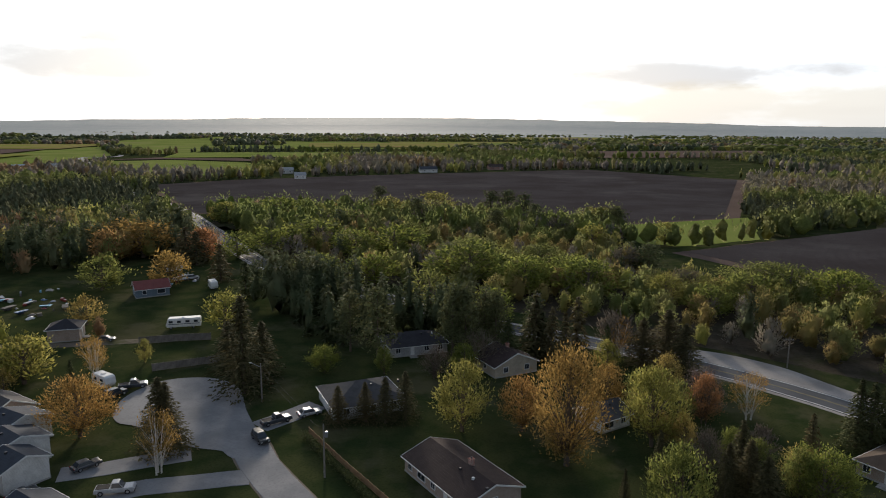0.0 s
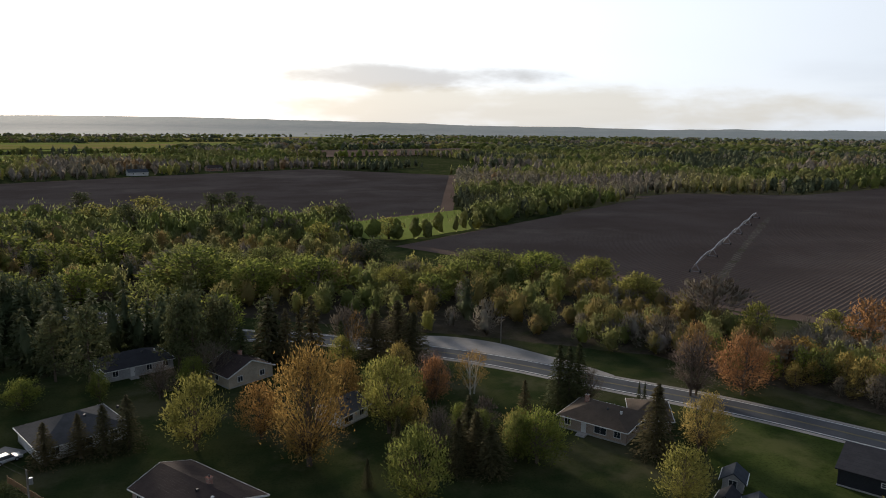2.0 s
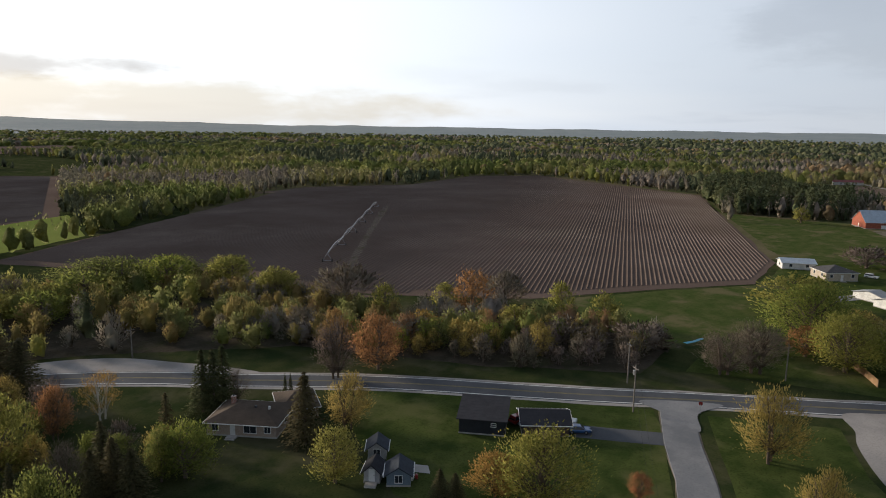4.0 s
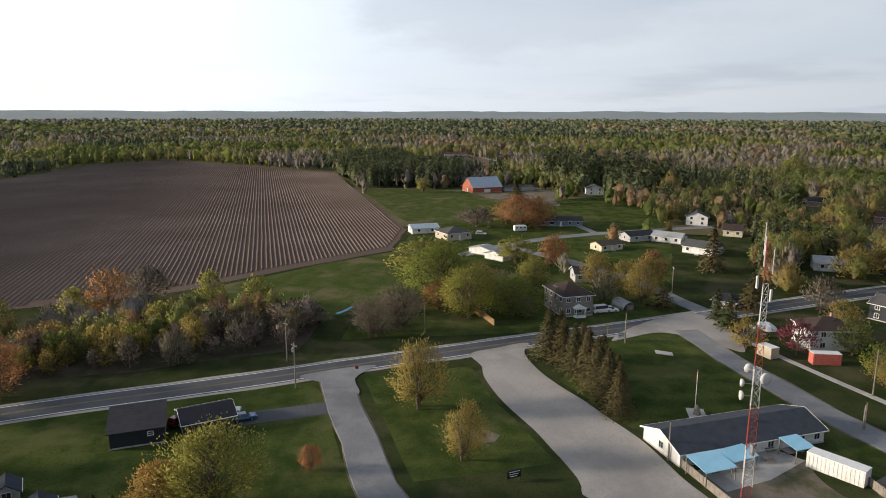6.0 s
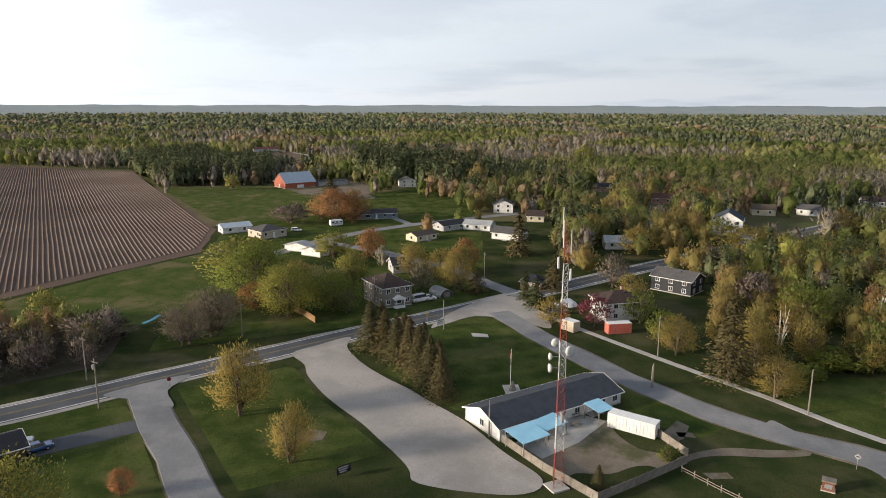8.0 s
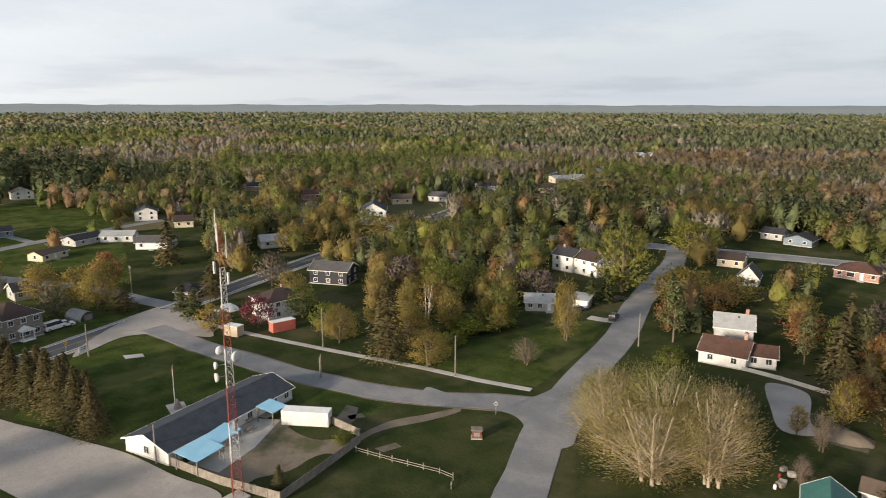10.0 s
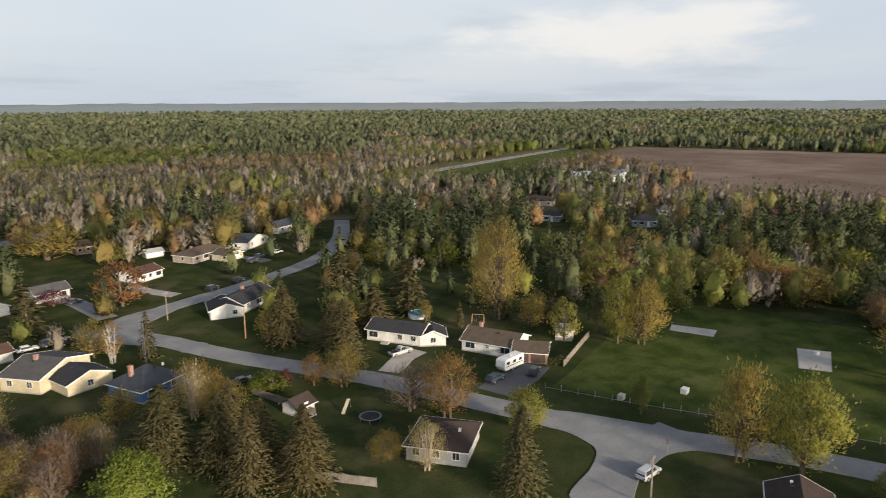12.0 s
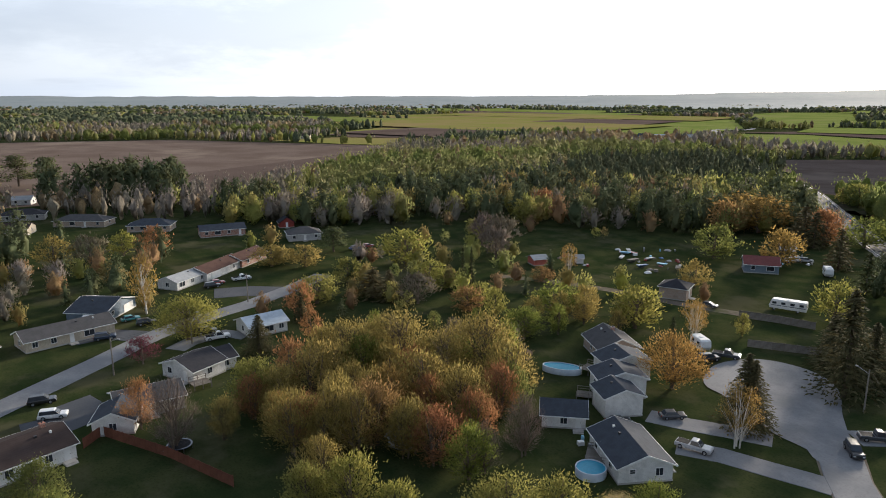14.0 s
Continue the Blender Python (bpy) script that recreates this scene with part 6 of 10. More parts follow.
# the same leaves for whole stands, toned by place
STAND = {
    "green": foliage("green_canopy", (0.130, 0.172, 0.042), (0.215, 0.250, 0.060), (0.215, 0.198, 0.072), 0.55, 0.0, 0.12, 0.08, 0.90, 1.7),
    "lime": foliage("lime_canopy", (0.215, 0.245, 0.042), (0.320, 0.330, 0.062), (0.255, 0.215, 0.064), 0.45, 0.0, 0.12, 0.08, 0.90, 1.7),
    "olive": foliage("olive_canopy", (0.200, 0.184, 0.044), (0.285, 0.246, 0.058), (0.245, 0.175, 0.054), 0.45, 0.0, 0.12, 0.12, 0.90, 1.7),
    "rust": foliage("rust_canopy", (0.225, 0.135, 0.056), (0.305, 0.188, 0.070), (0.230, 0.188, 0.076), 0.35, 0.0, 0.12, 0.08, 0.90, 1.7),
    "bare": foliage("bare_canopy", (0.205, 0.172, 0.138), (0.280, 0.238, 0.194), (0.240, 0.220, 0.125), 0.2, 0.0, 0.12, 0.08, 0.86, 1.7),
    "pine": foliage("pine_canopy", (0.066, 0.092, 0.038), (0.106, 0.136, 0.054), (0.116, 0.120, 0.048), 0.15, 0.0, 0.12, 0.08, 0.86, 1.7),
}
STAND["gold"], STAND["drybush"], STAND["spruce"], STAND["cedar"] = STAND["rust"], STAND["bare"], STAND["pine"], STAND["pine"]


def kinds(make):
    return [make(s) for s in range(3)]


def pair(near_args, far_args):
    return kinds(lambda s: broadleaf(*near_args(s))), kinds(lambda s: broadleaf(*far_args(s)))


# arguments: kind, seed, leaves, size, clumps, base, slim, bark, limbs, stems, spread, upward
KINDS = {
    # kind: near meshes, far meshes, own width at 10 m, name, label
    "green": (*pair(lambda s: ("green", 10 + s, 4200, 0.29, 120, 0.06, 0.5, BARK, 1), lambda s: ("green", 10 + s, 1377, 0.35, 80, 0.04, 0.6, BARK, 1)), 8, "deciduous_tree", "broad tree in fresh green spring leaf"),
    "lime": (*pair(lambda s: ("lime", 20 + s, 4000, 0.28, 120, 0.06, 0.5, BARK, 1), lambda s: ("lime", 20 + s, 1305, 0.35, 80, 0.05, 0.6, BARK, 1)), 8, "deciduous_tree", "rounded tree in yellow-green young leaf"),
    "gold": (*pair(lambda s: ("gold", 30 + s, 4800, 0.27, 140, 0.04, 0.45, BARK, 1), lambda s: ("gold", 30 + s, 1377, 0.35, 80, 0.05, 0.6, BARK, 1)), 8, "maple_tree", "maple tree in golden young leaf"),
    "olive": (*pair(lambda s: ("olive", 40 + s, 4200, 0.30, 120, 0.05, 0.32, BARK, 1, 2, 1.1, 0.65), lambda s: ("olive", 40 + s, 1305, 0.38, 80, 0.05, 0.45, BARK, 1)), 8, "budding_tree", "budding tree with olive young leaves and visible limbs"),
    "rust": (*pair(lambda s: ("rust", 50 + s, 3800, 0.30, 120, 0.05, 0.32, BARK, 1, 2, 1.1, 0.65), lambda s: ("rust", 50 + s, 1232, 0.38, 80, 0.05, 0.45, BARK, 1)), 8, "budding_tree", "budding tree with rust-brown young leaves"),
    "bare": (*pair(lambda s: ("bare", 60 + s, 3200, 0.36, 110, 0.06, 0.10, BARK, 2, 2, 1.0, 0.7), lambda s: ("bare", 60 + s, 1160, 0.48, 70, 0.06, 0.34, BARK, 1, 1, 1.0, 0.7)), 8, "bare_tree", "bare grey-brown tree with fine twigs"),
    "pale": (*pair(lambda s: ("pale", 70 + s, 6000, 0.19, 200, 0.03, 0.25, PALE_BARK, 1, 4, 0.85, 0.7, 0.5), lambda s: ("pale", 70 + s, 1595, 0.34, 80, 0.06, 0.35, PALE_BARK, 1, 3, 0.9, 0.7)), 8, "willow_tree", "wide pale willow covered in straw-coloured twigs and buds"),
    "willow": ([broadleaf("pale", 76, 15000, 0.165, 420, 0.02, 0.20, PALE_BARK, 1, 5, 0.95, 0.8, 0.6)], [broadleaf("pale", 76, 1500, 0.40, 80, 0.03, 0.3, PALE_BARK, 1, 4)], 8, "willow_tree", "wide pale willow covered in straw-coloured twigs and buds"),
    "crimson": (*pair(lambda s: ("crimson", 80 + s, 2400, 0.25, 80, 0.05, 0.6, BARK, 1), lambda s: ("crimson", 80 + s, 1160, 0.34, 70, 0.06, 0.6, BARK, 1)), 8, "ornamental_tree", "small ornamental tree with dark crimson leaves"),
    "blossom": (*pair(lambda s: ("blossom", 85 + s, 1800, 0.25, 70, 0.05, 0.7, BARK, 1), lambda s: ("blossom", 85 + s, 1305, 0.30, 70, 0.06, 0.7, BARK, 1)), 8, "blossom_tree", "small round tree in pink blossom"),
    "bright": (*pair(lambda s: ("bright", 90 + s, 9000, 0.25, 220, 0.04, 0.6, BARK, 1, 1, 0.8, 0.3), lambda s: ("bright", 90 + s, 1450, 0.34, 80, 0.06, 0.7, BARK, 1)), 8, "maple_tree", "dense tree in vivid bright green leaf"),
    "birch": (*pair(lambda s: ("gold", 100 + s, 1900, 0.24, 80, 0.18, 0.4, BIRCH_BARK, 1, 3, 0.95, 0.5, 0.8), lambda s: ("gold", 100 + s, 870, 0.30, 60, 0.2, 0.5, BIRCH_BARK, 1, 2, 0.95)), 8, "birch_tree", "white-stemmed birch with sparse golden leaves"),
    "spruce": (kinds(lambda s: spruce("spruce", 110 + s, 36, 16, 0.215, 8)), kinds(lambda s: spruce("spruce", 110 + s, 18, 10, 0.42, 6)), 3.9, "spruce_tree", "dark cone-shaped spruce with drooping boughs"),
    "pine": (kinds(lambda s: pine("pine", 120 + s, 2700, 0.26, 56)), kinds(lambda s: pine("pine", 120 + s, 1300, 0.32, 44, 1.9)), 5, "pine_tree", "tall dark green pine with open tufts"),
    "cedar": (kinds(lambda s: spruce("cedar", 130 + s, 36, 16, 0.21, 7)), kinds(lambda s: spruce("cedar", 130 + s, 18, 10, 0.42, 6)), 5, "cedar_tree", "dense dark green cedar"),
    "bush": (kinds(lambda s: shrub("green", 140 + s, 1500, 0.5)), kinds(lambda s: shrub("green", 140 + s, 400, 0.9)), 8, "shrub", "low green garden shrub"),
    "drybush": (kinds(lambda s: shrub("bare", 150 + s, 1400, 0.6)), kinds(lambda s: shrub("bare", 150 + s, 400, 0.9)), 8, "shrub", "low bare brown thicket bush"),
}
# finer crowns for the largest trees
BIG = {
    "olive": [broadleaf("olive", 43, 6500, 0.22, 240, 0.05, 0.34, BARK, 1, 2, 1.05, 0.65)],
    "green": [broadleaf("green", 13, 6200, 0.21, 240, 0.05, 0.5, BARK, 1)],
    "gold": [broadleaf("gold", 33, 6500, 0.20, 240, 0.04, 0.45, BARK, 1)],
    "lime": [broadleaf("lime", 23, 6200, 0.21, 240, 0.05, 0.5, BARK, 1)],
}
pick = random.Random(5)
far_lot = {}


def plant(kind, places, group="", near=165.0):
    """Trees of one kind, each at x, y with its height and crown width."""
    close, away, own, name, label = KINDS[kind]
    for x, y, h, w in places:
        trunk, crown = pick.choice((BIG[kind] if kind in BIG and w > 12.5 else close) if math.hypot(x, y) < near else away)
        ob = thing(name, label, "tree" if name != "shrub" else "shrub", x, y, pick.uniform(0, 360), 0, group)
        ob.scale = (w / own, w / own, h / 10)
        for part_name, me in (("trunk", trunk), ("crown", crown)):
            new(part_name, me).parent = ob


def far_from_lines(x, y, lines, gap):
    ok = np.ones(len(x), bool)
    for pts in lines:
        for a, b in zip(pts, pts[1:]):
            dx, dy = b[0] - a[0], b[1] - a[1]
            t = np.clip(((x - a[0]) * dx + (y - a[1]) * dy) / (dx * dx + dy * dy), 0, 1)
            ok &= np.hypot(x - a[0] - t * dx, y - a[1] - t * dy) > gap
    return ok


ROADS = [HIGHWAY, COUNTY_ROAD, LANE, STREET_B, STREET_B_NORTH, STREET_C, STREET_C_NORTH, SIDE_STREET, VILLAGE_ROAD, SPUR_ROAD]


def free_ground(x, y, gap=8.0):
    ok = far_from_lines(x, y, ROADS, gap)
    for poly in KEEP_OUT:
        ok &= ~inside(poly, x, y)
    for cx, cy, r in YARDS:
        ok &= np.hypot(x - cx, y - cy) > r
    return ok


def scatter(poly, gap, road_gap=8.0):
    """Random places about gap metres apart in a piece of the plan, off roads, fields and yards."""
    xs, ys = [q[0] for q in poly], [q[1] for q in poly]
    gx, gy = np.meshgrid(np.arange(min(xs), max(xs), gap), np.arange(min(ys), max(ys), gap))
    x = gx.ravel() + rng.uniform(-0.45, 0.45, gx.size) * gap
    y = gy.ravel() + rng.uniform(-0.45, 0.45, gx.size) * gap
    ok = inside(poly, x, y) & free_ground(x, y, road_gap)
    return x[ok], y[ok]


def grove(poly, gap, mix, lo, hi, road_gap=8.0, group=""):
    """Fill a piece of the plan with a mix of kinds."""
    x, y = scatter(poly, gap, road_gap)
    names, odds = list(mix), np.array([mix[k] for k in mix], float)
    # kinds grow in drifts: rank the places by a broad noise with some scatter
    v = np.array([noise.noise(Vector((p * 0.035, q * 0.035, 1.7))) for p, q in zip(x, y)]) + 0.16 * rng.normal(size=len(x))
    rank = (np.argsort(np.argsort(v)) + 0.5) / max(len(x), 1)
    lot = np.searchsorted(np.cumsum(odds / odds.sum()), rank).clip(0, len(names) - 1)
    for i, k in enumerate(names):
        pts = []
        for a, b in zip(x[lot == i], y[lot == i]):
            h = rng.uniform(lo, hi) * (1.25 if k in ("pine", "spruce") and hi > 9 else 1.0)
            slender = {"spruce": 0.42, "pine": 0.45, "cedar": 0.4}.get(k, 0.7)
            pts.append((float(a), float(b), float(h), float(h * slender * rng.uniform(0.85, 1.25))))
        plant(k, [q for q in pts if math.hypot(q[0], q[1]) < 170], group, 120.0)
        far_lot.setdefault(k, []).extend(q for q in pts if math.hypot(q[0], q[1]) >= 170)


# single trees, place by place
# round the brick bungalows below the highway
plant("gold", [(16.3, 106.6, 21.4, 13.9), (9.9, 119.1, 11.0, 7.6), (27.0, 129.3, 10.0, 8.2), (-68.8, 112.6, 11.8, 11.1), (-135.5, 277.5, 15.0, 26.7), (79.0, 54.7, 8.0, 8.3), (131.4, 115.6, 8.0, 11.3)])
plant("lime", [(-1.1, 118.6, 13.8, 10.3), (32.0, 114.2, 15.2, 10.8), (80.5, 47.6, 13.4, 14.5), (31.2, 151.0, 8.0, 6.3), (-98.3, 144.3, 9.0, 11.9), (-75.2, 150.9, 6.0, 3.9), (66.5, 76.4, 9.4, 9.1), (-65.0, 175.8, 12.0, 11.9), (91.8, 326.4, 12.0, 15.9), (69.6, 379.4, 13.0, 24.6)])
plant("green", [(-18.9, 147.0, 7.0, 4.3), (-32.3, 147.1, 7.0, 6.9), (29.2, 88.6, 13.2, 9.1), (52.1, 95.2, 10.0, 10.0), (48.9, 96.7, 9.0, 5.5), (-1.1, 147.5, 8.0, 6.3)])
plant("spruce", [(-46.4, 134.3, 21.6, 11.1), (-45.4, 144.1, 13.0, 8.6), (-53.9, 146.8, 12.0, 8.8), (-24.1, 120.6, 7.7, 5.1), (-19.2, 121.7, 8.1, 4.8), (-15.4, 121.3, 9.4, 4.8), (-11.8, 122.8, 10.1, 5.3), (45.9, 155.9, 14.0, 11.7), (40.2, 155.4, 12.0, 9.1), (48.6, 151.5, 12.0, 8.8), (42.0, 97.3, 10.0, 5.8), (42.5, 101.8, 11.0, 5.6), (43.1, 93.7, 9.0, 6.2), (39.1, 97.9, 9.0, 5.0), (71.9, 90.3, 13.6, 7.5), (73.9, 61.3, 4.9, 3.3), (74.9, 59.1, 4.5, 3.3), (-52.2, 108.3, 13.6, 8.2), (-107.8, 264.1, 14.0, 11.1)])
plant("cedar", [(67.5, 115.4, 13.2, 7.8), (71.4, 114.5, 13.4, 7.8), (69.0, 114.0, 13.1, 8.9), (81.8, 108.7, 5.9, 1.8), (82.6, 108.0, 5.9, 1.8), (-83.1, 134.6, 6.7, 3.6), (9.2, 156.1, 11.0, 9.2), (17.5, 160.7, 12.0, 8.1)])
plant("bare", [(2.7, 153.1, 9.0, 14.2), (-7.2, 144.9, 8.0, 7.4), (45.3, 127.9, 11.0, 8.6), (37.5, 103.0, 9.0, 7.5), (96.8, 110.8, 14.1, 10.9), (137.3, 152.2, 15.0, 20.5), (35.1, 162.3, 12.0, 9.5), (73.9, 114.3, 8.0, 6.0)])
plant("rust", [(107.3, 108.4, 13.0, 13.9), (159.0, 120.4, 14.0, 14.6), (-107.4, 271.9, 14.0, 13.6), (44.3, 124.5, 10.0, 6.3), (93.3, 38.3, 4.5, 4.0), (109.3, 124.9, 11.0, 9.0)])
plant("olive", [(81.3, 89.6, 10.8, 9.0), (41.5, 138.4, 9.0, 7.0), (50.4, 99.2, 8.0, 6.8)])
plant("birch", [(-49.1, 100.3, 12.0, 7.2), (-80.8, 139.8, 10.1, 5.5), (53.4, 126.7, 10.0, 8.0), (36.6, 162.1, 10.0, 8.1)])
# willows and pines between highway and field
plant("green", [(-105.7, 383.7, 15.0, 34.8), (-67.9, 300.2, 15.0, 32.3), (-85.3, 290.5, 13.0, 21.8), (-31.1, 283.7, 15.0, 28.1), (-47.4, 282.2, 13.0, 23.4), (-0.5, 238.0, 16.0, 29.5), (17.9, 220.9, 14.0, 21.9), (37.5, 219.2, 14.0, 25.3), (84.1, 206.3, 13.0, 20.3), (101.5, 219.4, 13.0, 19.7), (112.1, 209.3, 13.0, 20.4), (-67.1, 348.5, 14.0, 25.9), (69.5, 197.1, 11.0, 14.6), (6.1, 186.3, 12.0, 14.0), (-12.1, 202.6, 13.0, 15.2), (-96.2, 279.2, 12.0, 18.6), (-33.5, 234.1, 12.0, 19.5), (-52.7, 231.9, 12.0, 19.4)])
plant("lime", [(-22.2, 423.1, 15.0, 27.7), (-46.6, 394.6, 14.0, 22.7), (-137.6, 382.6, 12.0, 22.2), (54.5, 308.2, 12.0, 17.6), (129.4, 199.0, 12.0, 18.5), (129.5, 174.9, 11.0, 16.0), (137.9, 135.6, 11.0, 9.2), (156.4, 128.6, 9.0, 9.8), (174.8, 99.5, 11.0, 8.4), (173.8, 85.1, 10.0, 9.7), (151.7, 100.3, 8.0, 9.1)])
plant("pine", [(11.9, 408.1, 17.0, 15.0), (21.9, 410.0, 17.0, 15.0), (30.7, 394.5, 17.0, 14.4), (-60.5, 455.8, 15.0, 14.9), (-29.1, 378.7, 15.0, 12.4), (74.5, 358.6, 14.0, 16.0), (65.4, 251.8, 13.0, 12.4), (33.7, 356.1, 15.0, 13.1), (12.8, 337.2, 14.0, 12.4)])
plant("bare", [(175.4, 119.9, 11.0, 14.0), (161.3, 68.3, 8.0, 16.2), (152.7, 85.4, 8.0, 14.7), (126.2, 114.6, 8.0, 12.4), (42.9, 335.6, 12.0, 19.2), (58.3, 256.8, 12.0, 14.7), (70.5, 221.3, 11.0, 14.5), (110.4, 138.3, 9.0, 12.1)])
# across the highway
plant("lime", [(226.9, 49.4, 12.0, 24.4), (248.4, 19.3, 10.0, 15.5), (460.0, 99.8, 10.5, 10.5), (236.1, 44.3, 11.0, 15.3)])
plant("olive", [(203.8, 24.4, 9.0, 17.9), (119.1, 26.5, 13.7, 11.4), (217.2, -17.4, 10.0, 12.2), (223.4, -25.0, 10.0, 10.9), (215.8, 29.2, 7.5, 10.0)])
plant("olive", [(101.2, 15.3, 10.1, 7.8)])
plant("pale", [(198.5, 19.9, 9.0, 16.5)])
plant("rust", [(184.3, 35.7, 8.0, 10.7), (338.2, 31.3, 12.0, 17.1), (243.4, 6.8, 12.0, 8.3), (250.5, 5.5, 11.0, 9.6), (324.7, 16.2, 13.0, 12.2), (227.4, -26.4, 11.0, 11.1)])
plant("crimson", [(344.5, 19.5, 12.0, 14.5), (163.1, -51.9, 9.3, 8.7)])
plant("bare", [(326.0, 44.6, 10.0, 19.4), (177.7, 44.1, 7.0, 13.6), (200.4, -10.4, 9.0, 9.6), (179.6, 11.0, 7.0, 5.5)])
plant("spruce", [(150.5, 3.9, 12.2, 7.5), (148.1, 0.6, 10.8, 7.0), (143.0, -1.9, 11.5, 6.7), (138.5, -4.6, 12.2, 6.7), (133.1, -6.3, 12.0, 6.8), (127.8, -8.2, 11.6, 6.5), (122.3, -9.9, 11.1, 5.4), (151.9, 1.2, 11.5, 6.9), (145.7, -3.6, 10.9, 6.6), (137.1, -7.5, 11.3, 6.2), (129.7, -10.0, 10.0, 5.4), (197.9, -26.5, 7.0, 7.3), (199.9, -50.5, 10.0, 8.5), (127.3, -68.9, 19.1, 9.9), (249.3, -49.0, 16.9, 9.4), (413.4, 32.5, 12.0, 15.3), (89.7, -30.3, 4.0, 2.5)])
plant("cedar", [(181.5, -40.9, 9.0, 8.5), (134.0, -143.3, 10.0, 8.2), (189.1, -39.5, 9.0, 6.4), (133.7, -137.2, 9.1, 6.7)])
# between the village streets
plant("green", [(158.2, -103.2, 12.0, 15.5), (220.7, -153.1, 13.0, 23.7), (272.7, -214.1, 14.0, 13.6), (165.7, -64.6, 9.0, 9.0), (159.3, -112.2, 11.0, 11.1), (151.7, -65.2, 8.0, 8.4)])
plant("lime", [(138.1, -154.5, 21.6, 19.5), (243.4, -253.1, 13.0, 23.5), (159.5, -212.3, 14.0, 16.8), (618.7, -180.1, 20.0, 25.9), (262.9, -133.6, 11.0, 14.5), (239.4, -250.9, 14.0, 26.8), (157.8, -213.9, 14.0, 18.1), (84.8, -276.6, 17.0, 34.3), (7.7, -244.5, 12.0, 15.9), (48.2, -267.0, 11.0, 13.4), (-29.1, -258.0, 8.0, 10.2), (90.1, -165.8, 9.0, 12.2)])
plant("olive", [(274.9, -84.4, 12.0, 18.9), (246.8, -93.9, 11.0, 17.4), (239.3, -134.2, 12.0, 26.9), (118.3, -74.1, 8.4, 10.1), (115.1, -110.0, 15.8, 7.0), (117.5, -156.7, 12.0, 18.1), (119.2, -157.4, 11.0, 16.6), (111.6, -170.2, 9.0, 15.9), (-10.6, -280.0, 14.0, 29.0), (143.1, -64.4, 9.0, 9.3), (181.3, -67.3, 10.0, 9.7), (133.9, -78.7, 10.0, 10.4), (166.4, -41.8, 8.0, 8.6)])
plant("rust", [(106.0, -135.6, 9.0, 7.5), (81.1, -151.5, 9.0, 10.5), (65.6, -198.4, 13.0, 17.3), (26.1, -200.0, 10.0, 9.7), (-24.3, -202.3, 13.2, 14.6), (108.0, -156.8, 9.0, 10.4), (354.9, -169.3, 13.0, 19.2)])
plant("bare", [(146.8, -128.1, 10.0, 13.1), (108.1, -92.0, 6.6, 7.5), (74.8, -175.8, 9.0, 11.0), (175.6, -100.7, 11.0, 11.7), (201.1, -69.0, 11.0, 10.6), (207.5, -104.6, 12.0, 9.6), (35.8, -208.5, 10.0, 8.8), (22.2, -230.3, 11.0, 9.5)])
plant("birch", [(152.0, -119.0, 12.0, 9.3), (62.2, -168.7, 12.0, 10.5), (147.1, -91.2, 11.0, 7.2)])
plant("bush", [(131.6, -92.7, 5.0, 10.6), (130.3, -99.6, 6.0, 12.0), (125.2, -83.9, 4.0, 8.8), (-39.6, -124.9, 3.8, 7.0), (-36.8, -125.0, 3.2, 4.0), (96.8, -43.8, 2.5, 3.4), (91.8, -119.2, 3.7, 7.1)])
plant("willow", [(71.0, -78.8, 15.3, 15.7), (64.1, -82.2, 17.6, 18.5), (55.9, -84.1, 16.4, 16.0), (61.6, -77.4, 13.5, 20.0), (77.2, -82.7, 11.8, 10.4)])
# back gardens behind the sheds
plant("bright", [(-9.5, -91.0, 11.4, 9.8)])
plant("spruce", [(36.2, -97.2, 9.3, 6.4), (30.8, -98.4, 9.8, 5.5), (26.9, -101.2, 8.9, 5.1), (16.5, -106.6, 5.6, 3.8), (47.7, -145.5, 12.0, 7.7), (51.6, -135.8, 10.0, 8.6), (55.8, -130.0, 9.0, 7.1), (62.0, -132.6, 9.0, 7.3), (19.0, -118.2, 9.0, 7.2), (9.9, -114.7, 9.0, 7.9), (8.4, -126.7, 9.0, 7.6), (8.1, -86.4, 10.2, 5.1), (-16.8, -109.1, 12.5, 10.1), (-25.7, -102.2, 13.3, 7.2), (-29.8, -100.0, 10.4, 7.0), (-35.8, -97.6, 8.8, 7.5)])
plant("spruce", [(-1.3, -188.4, 13.5, 9.7), (-51.2, -148.7, 14.6, 9.9), (-57.6, -130.0, 14.8, 9.6), (-95.4, -170.6, 11.0, 10.8), (-75.0, -148.5, 8.0, 8.1), (-25.2, -91.2, 13.5, 7.6), (-32.6, -88.4, 12.4, 9.2), (-16.6, -107.4, 12.7, 9.6), (-23.4, -100.3, 12.6, 8.2)])
plant("olive", [(16.9, -122.9, 20.7, 16.2), (3.2, -106.4, 9.0, 7.3), (-28.6, -115.8, 8.0, 7.9), (-6.7, -110.9, 9.0, 6.5), (-12.8, -124.4, 7.0, 6.5)])
plant("pale", [(9.2, -126.0, 13.1, 14.2), (-24.2, -119.8, 11.0, 9.2), (-49.6, -82.6, 8.8, 7.1)])
plant("rust", [(-1.3, -104.0, 9.0, 7.1), (-4.4, -110.4, 9.0, 7.4), (46.2, -121.9, 5.3, 5.8), (-47.8, -122.4, 7.0, 5.7), (56.4, -125.5, 8.0, 6.9)])
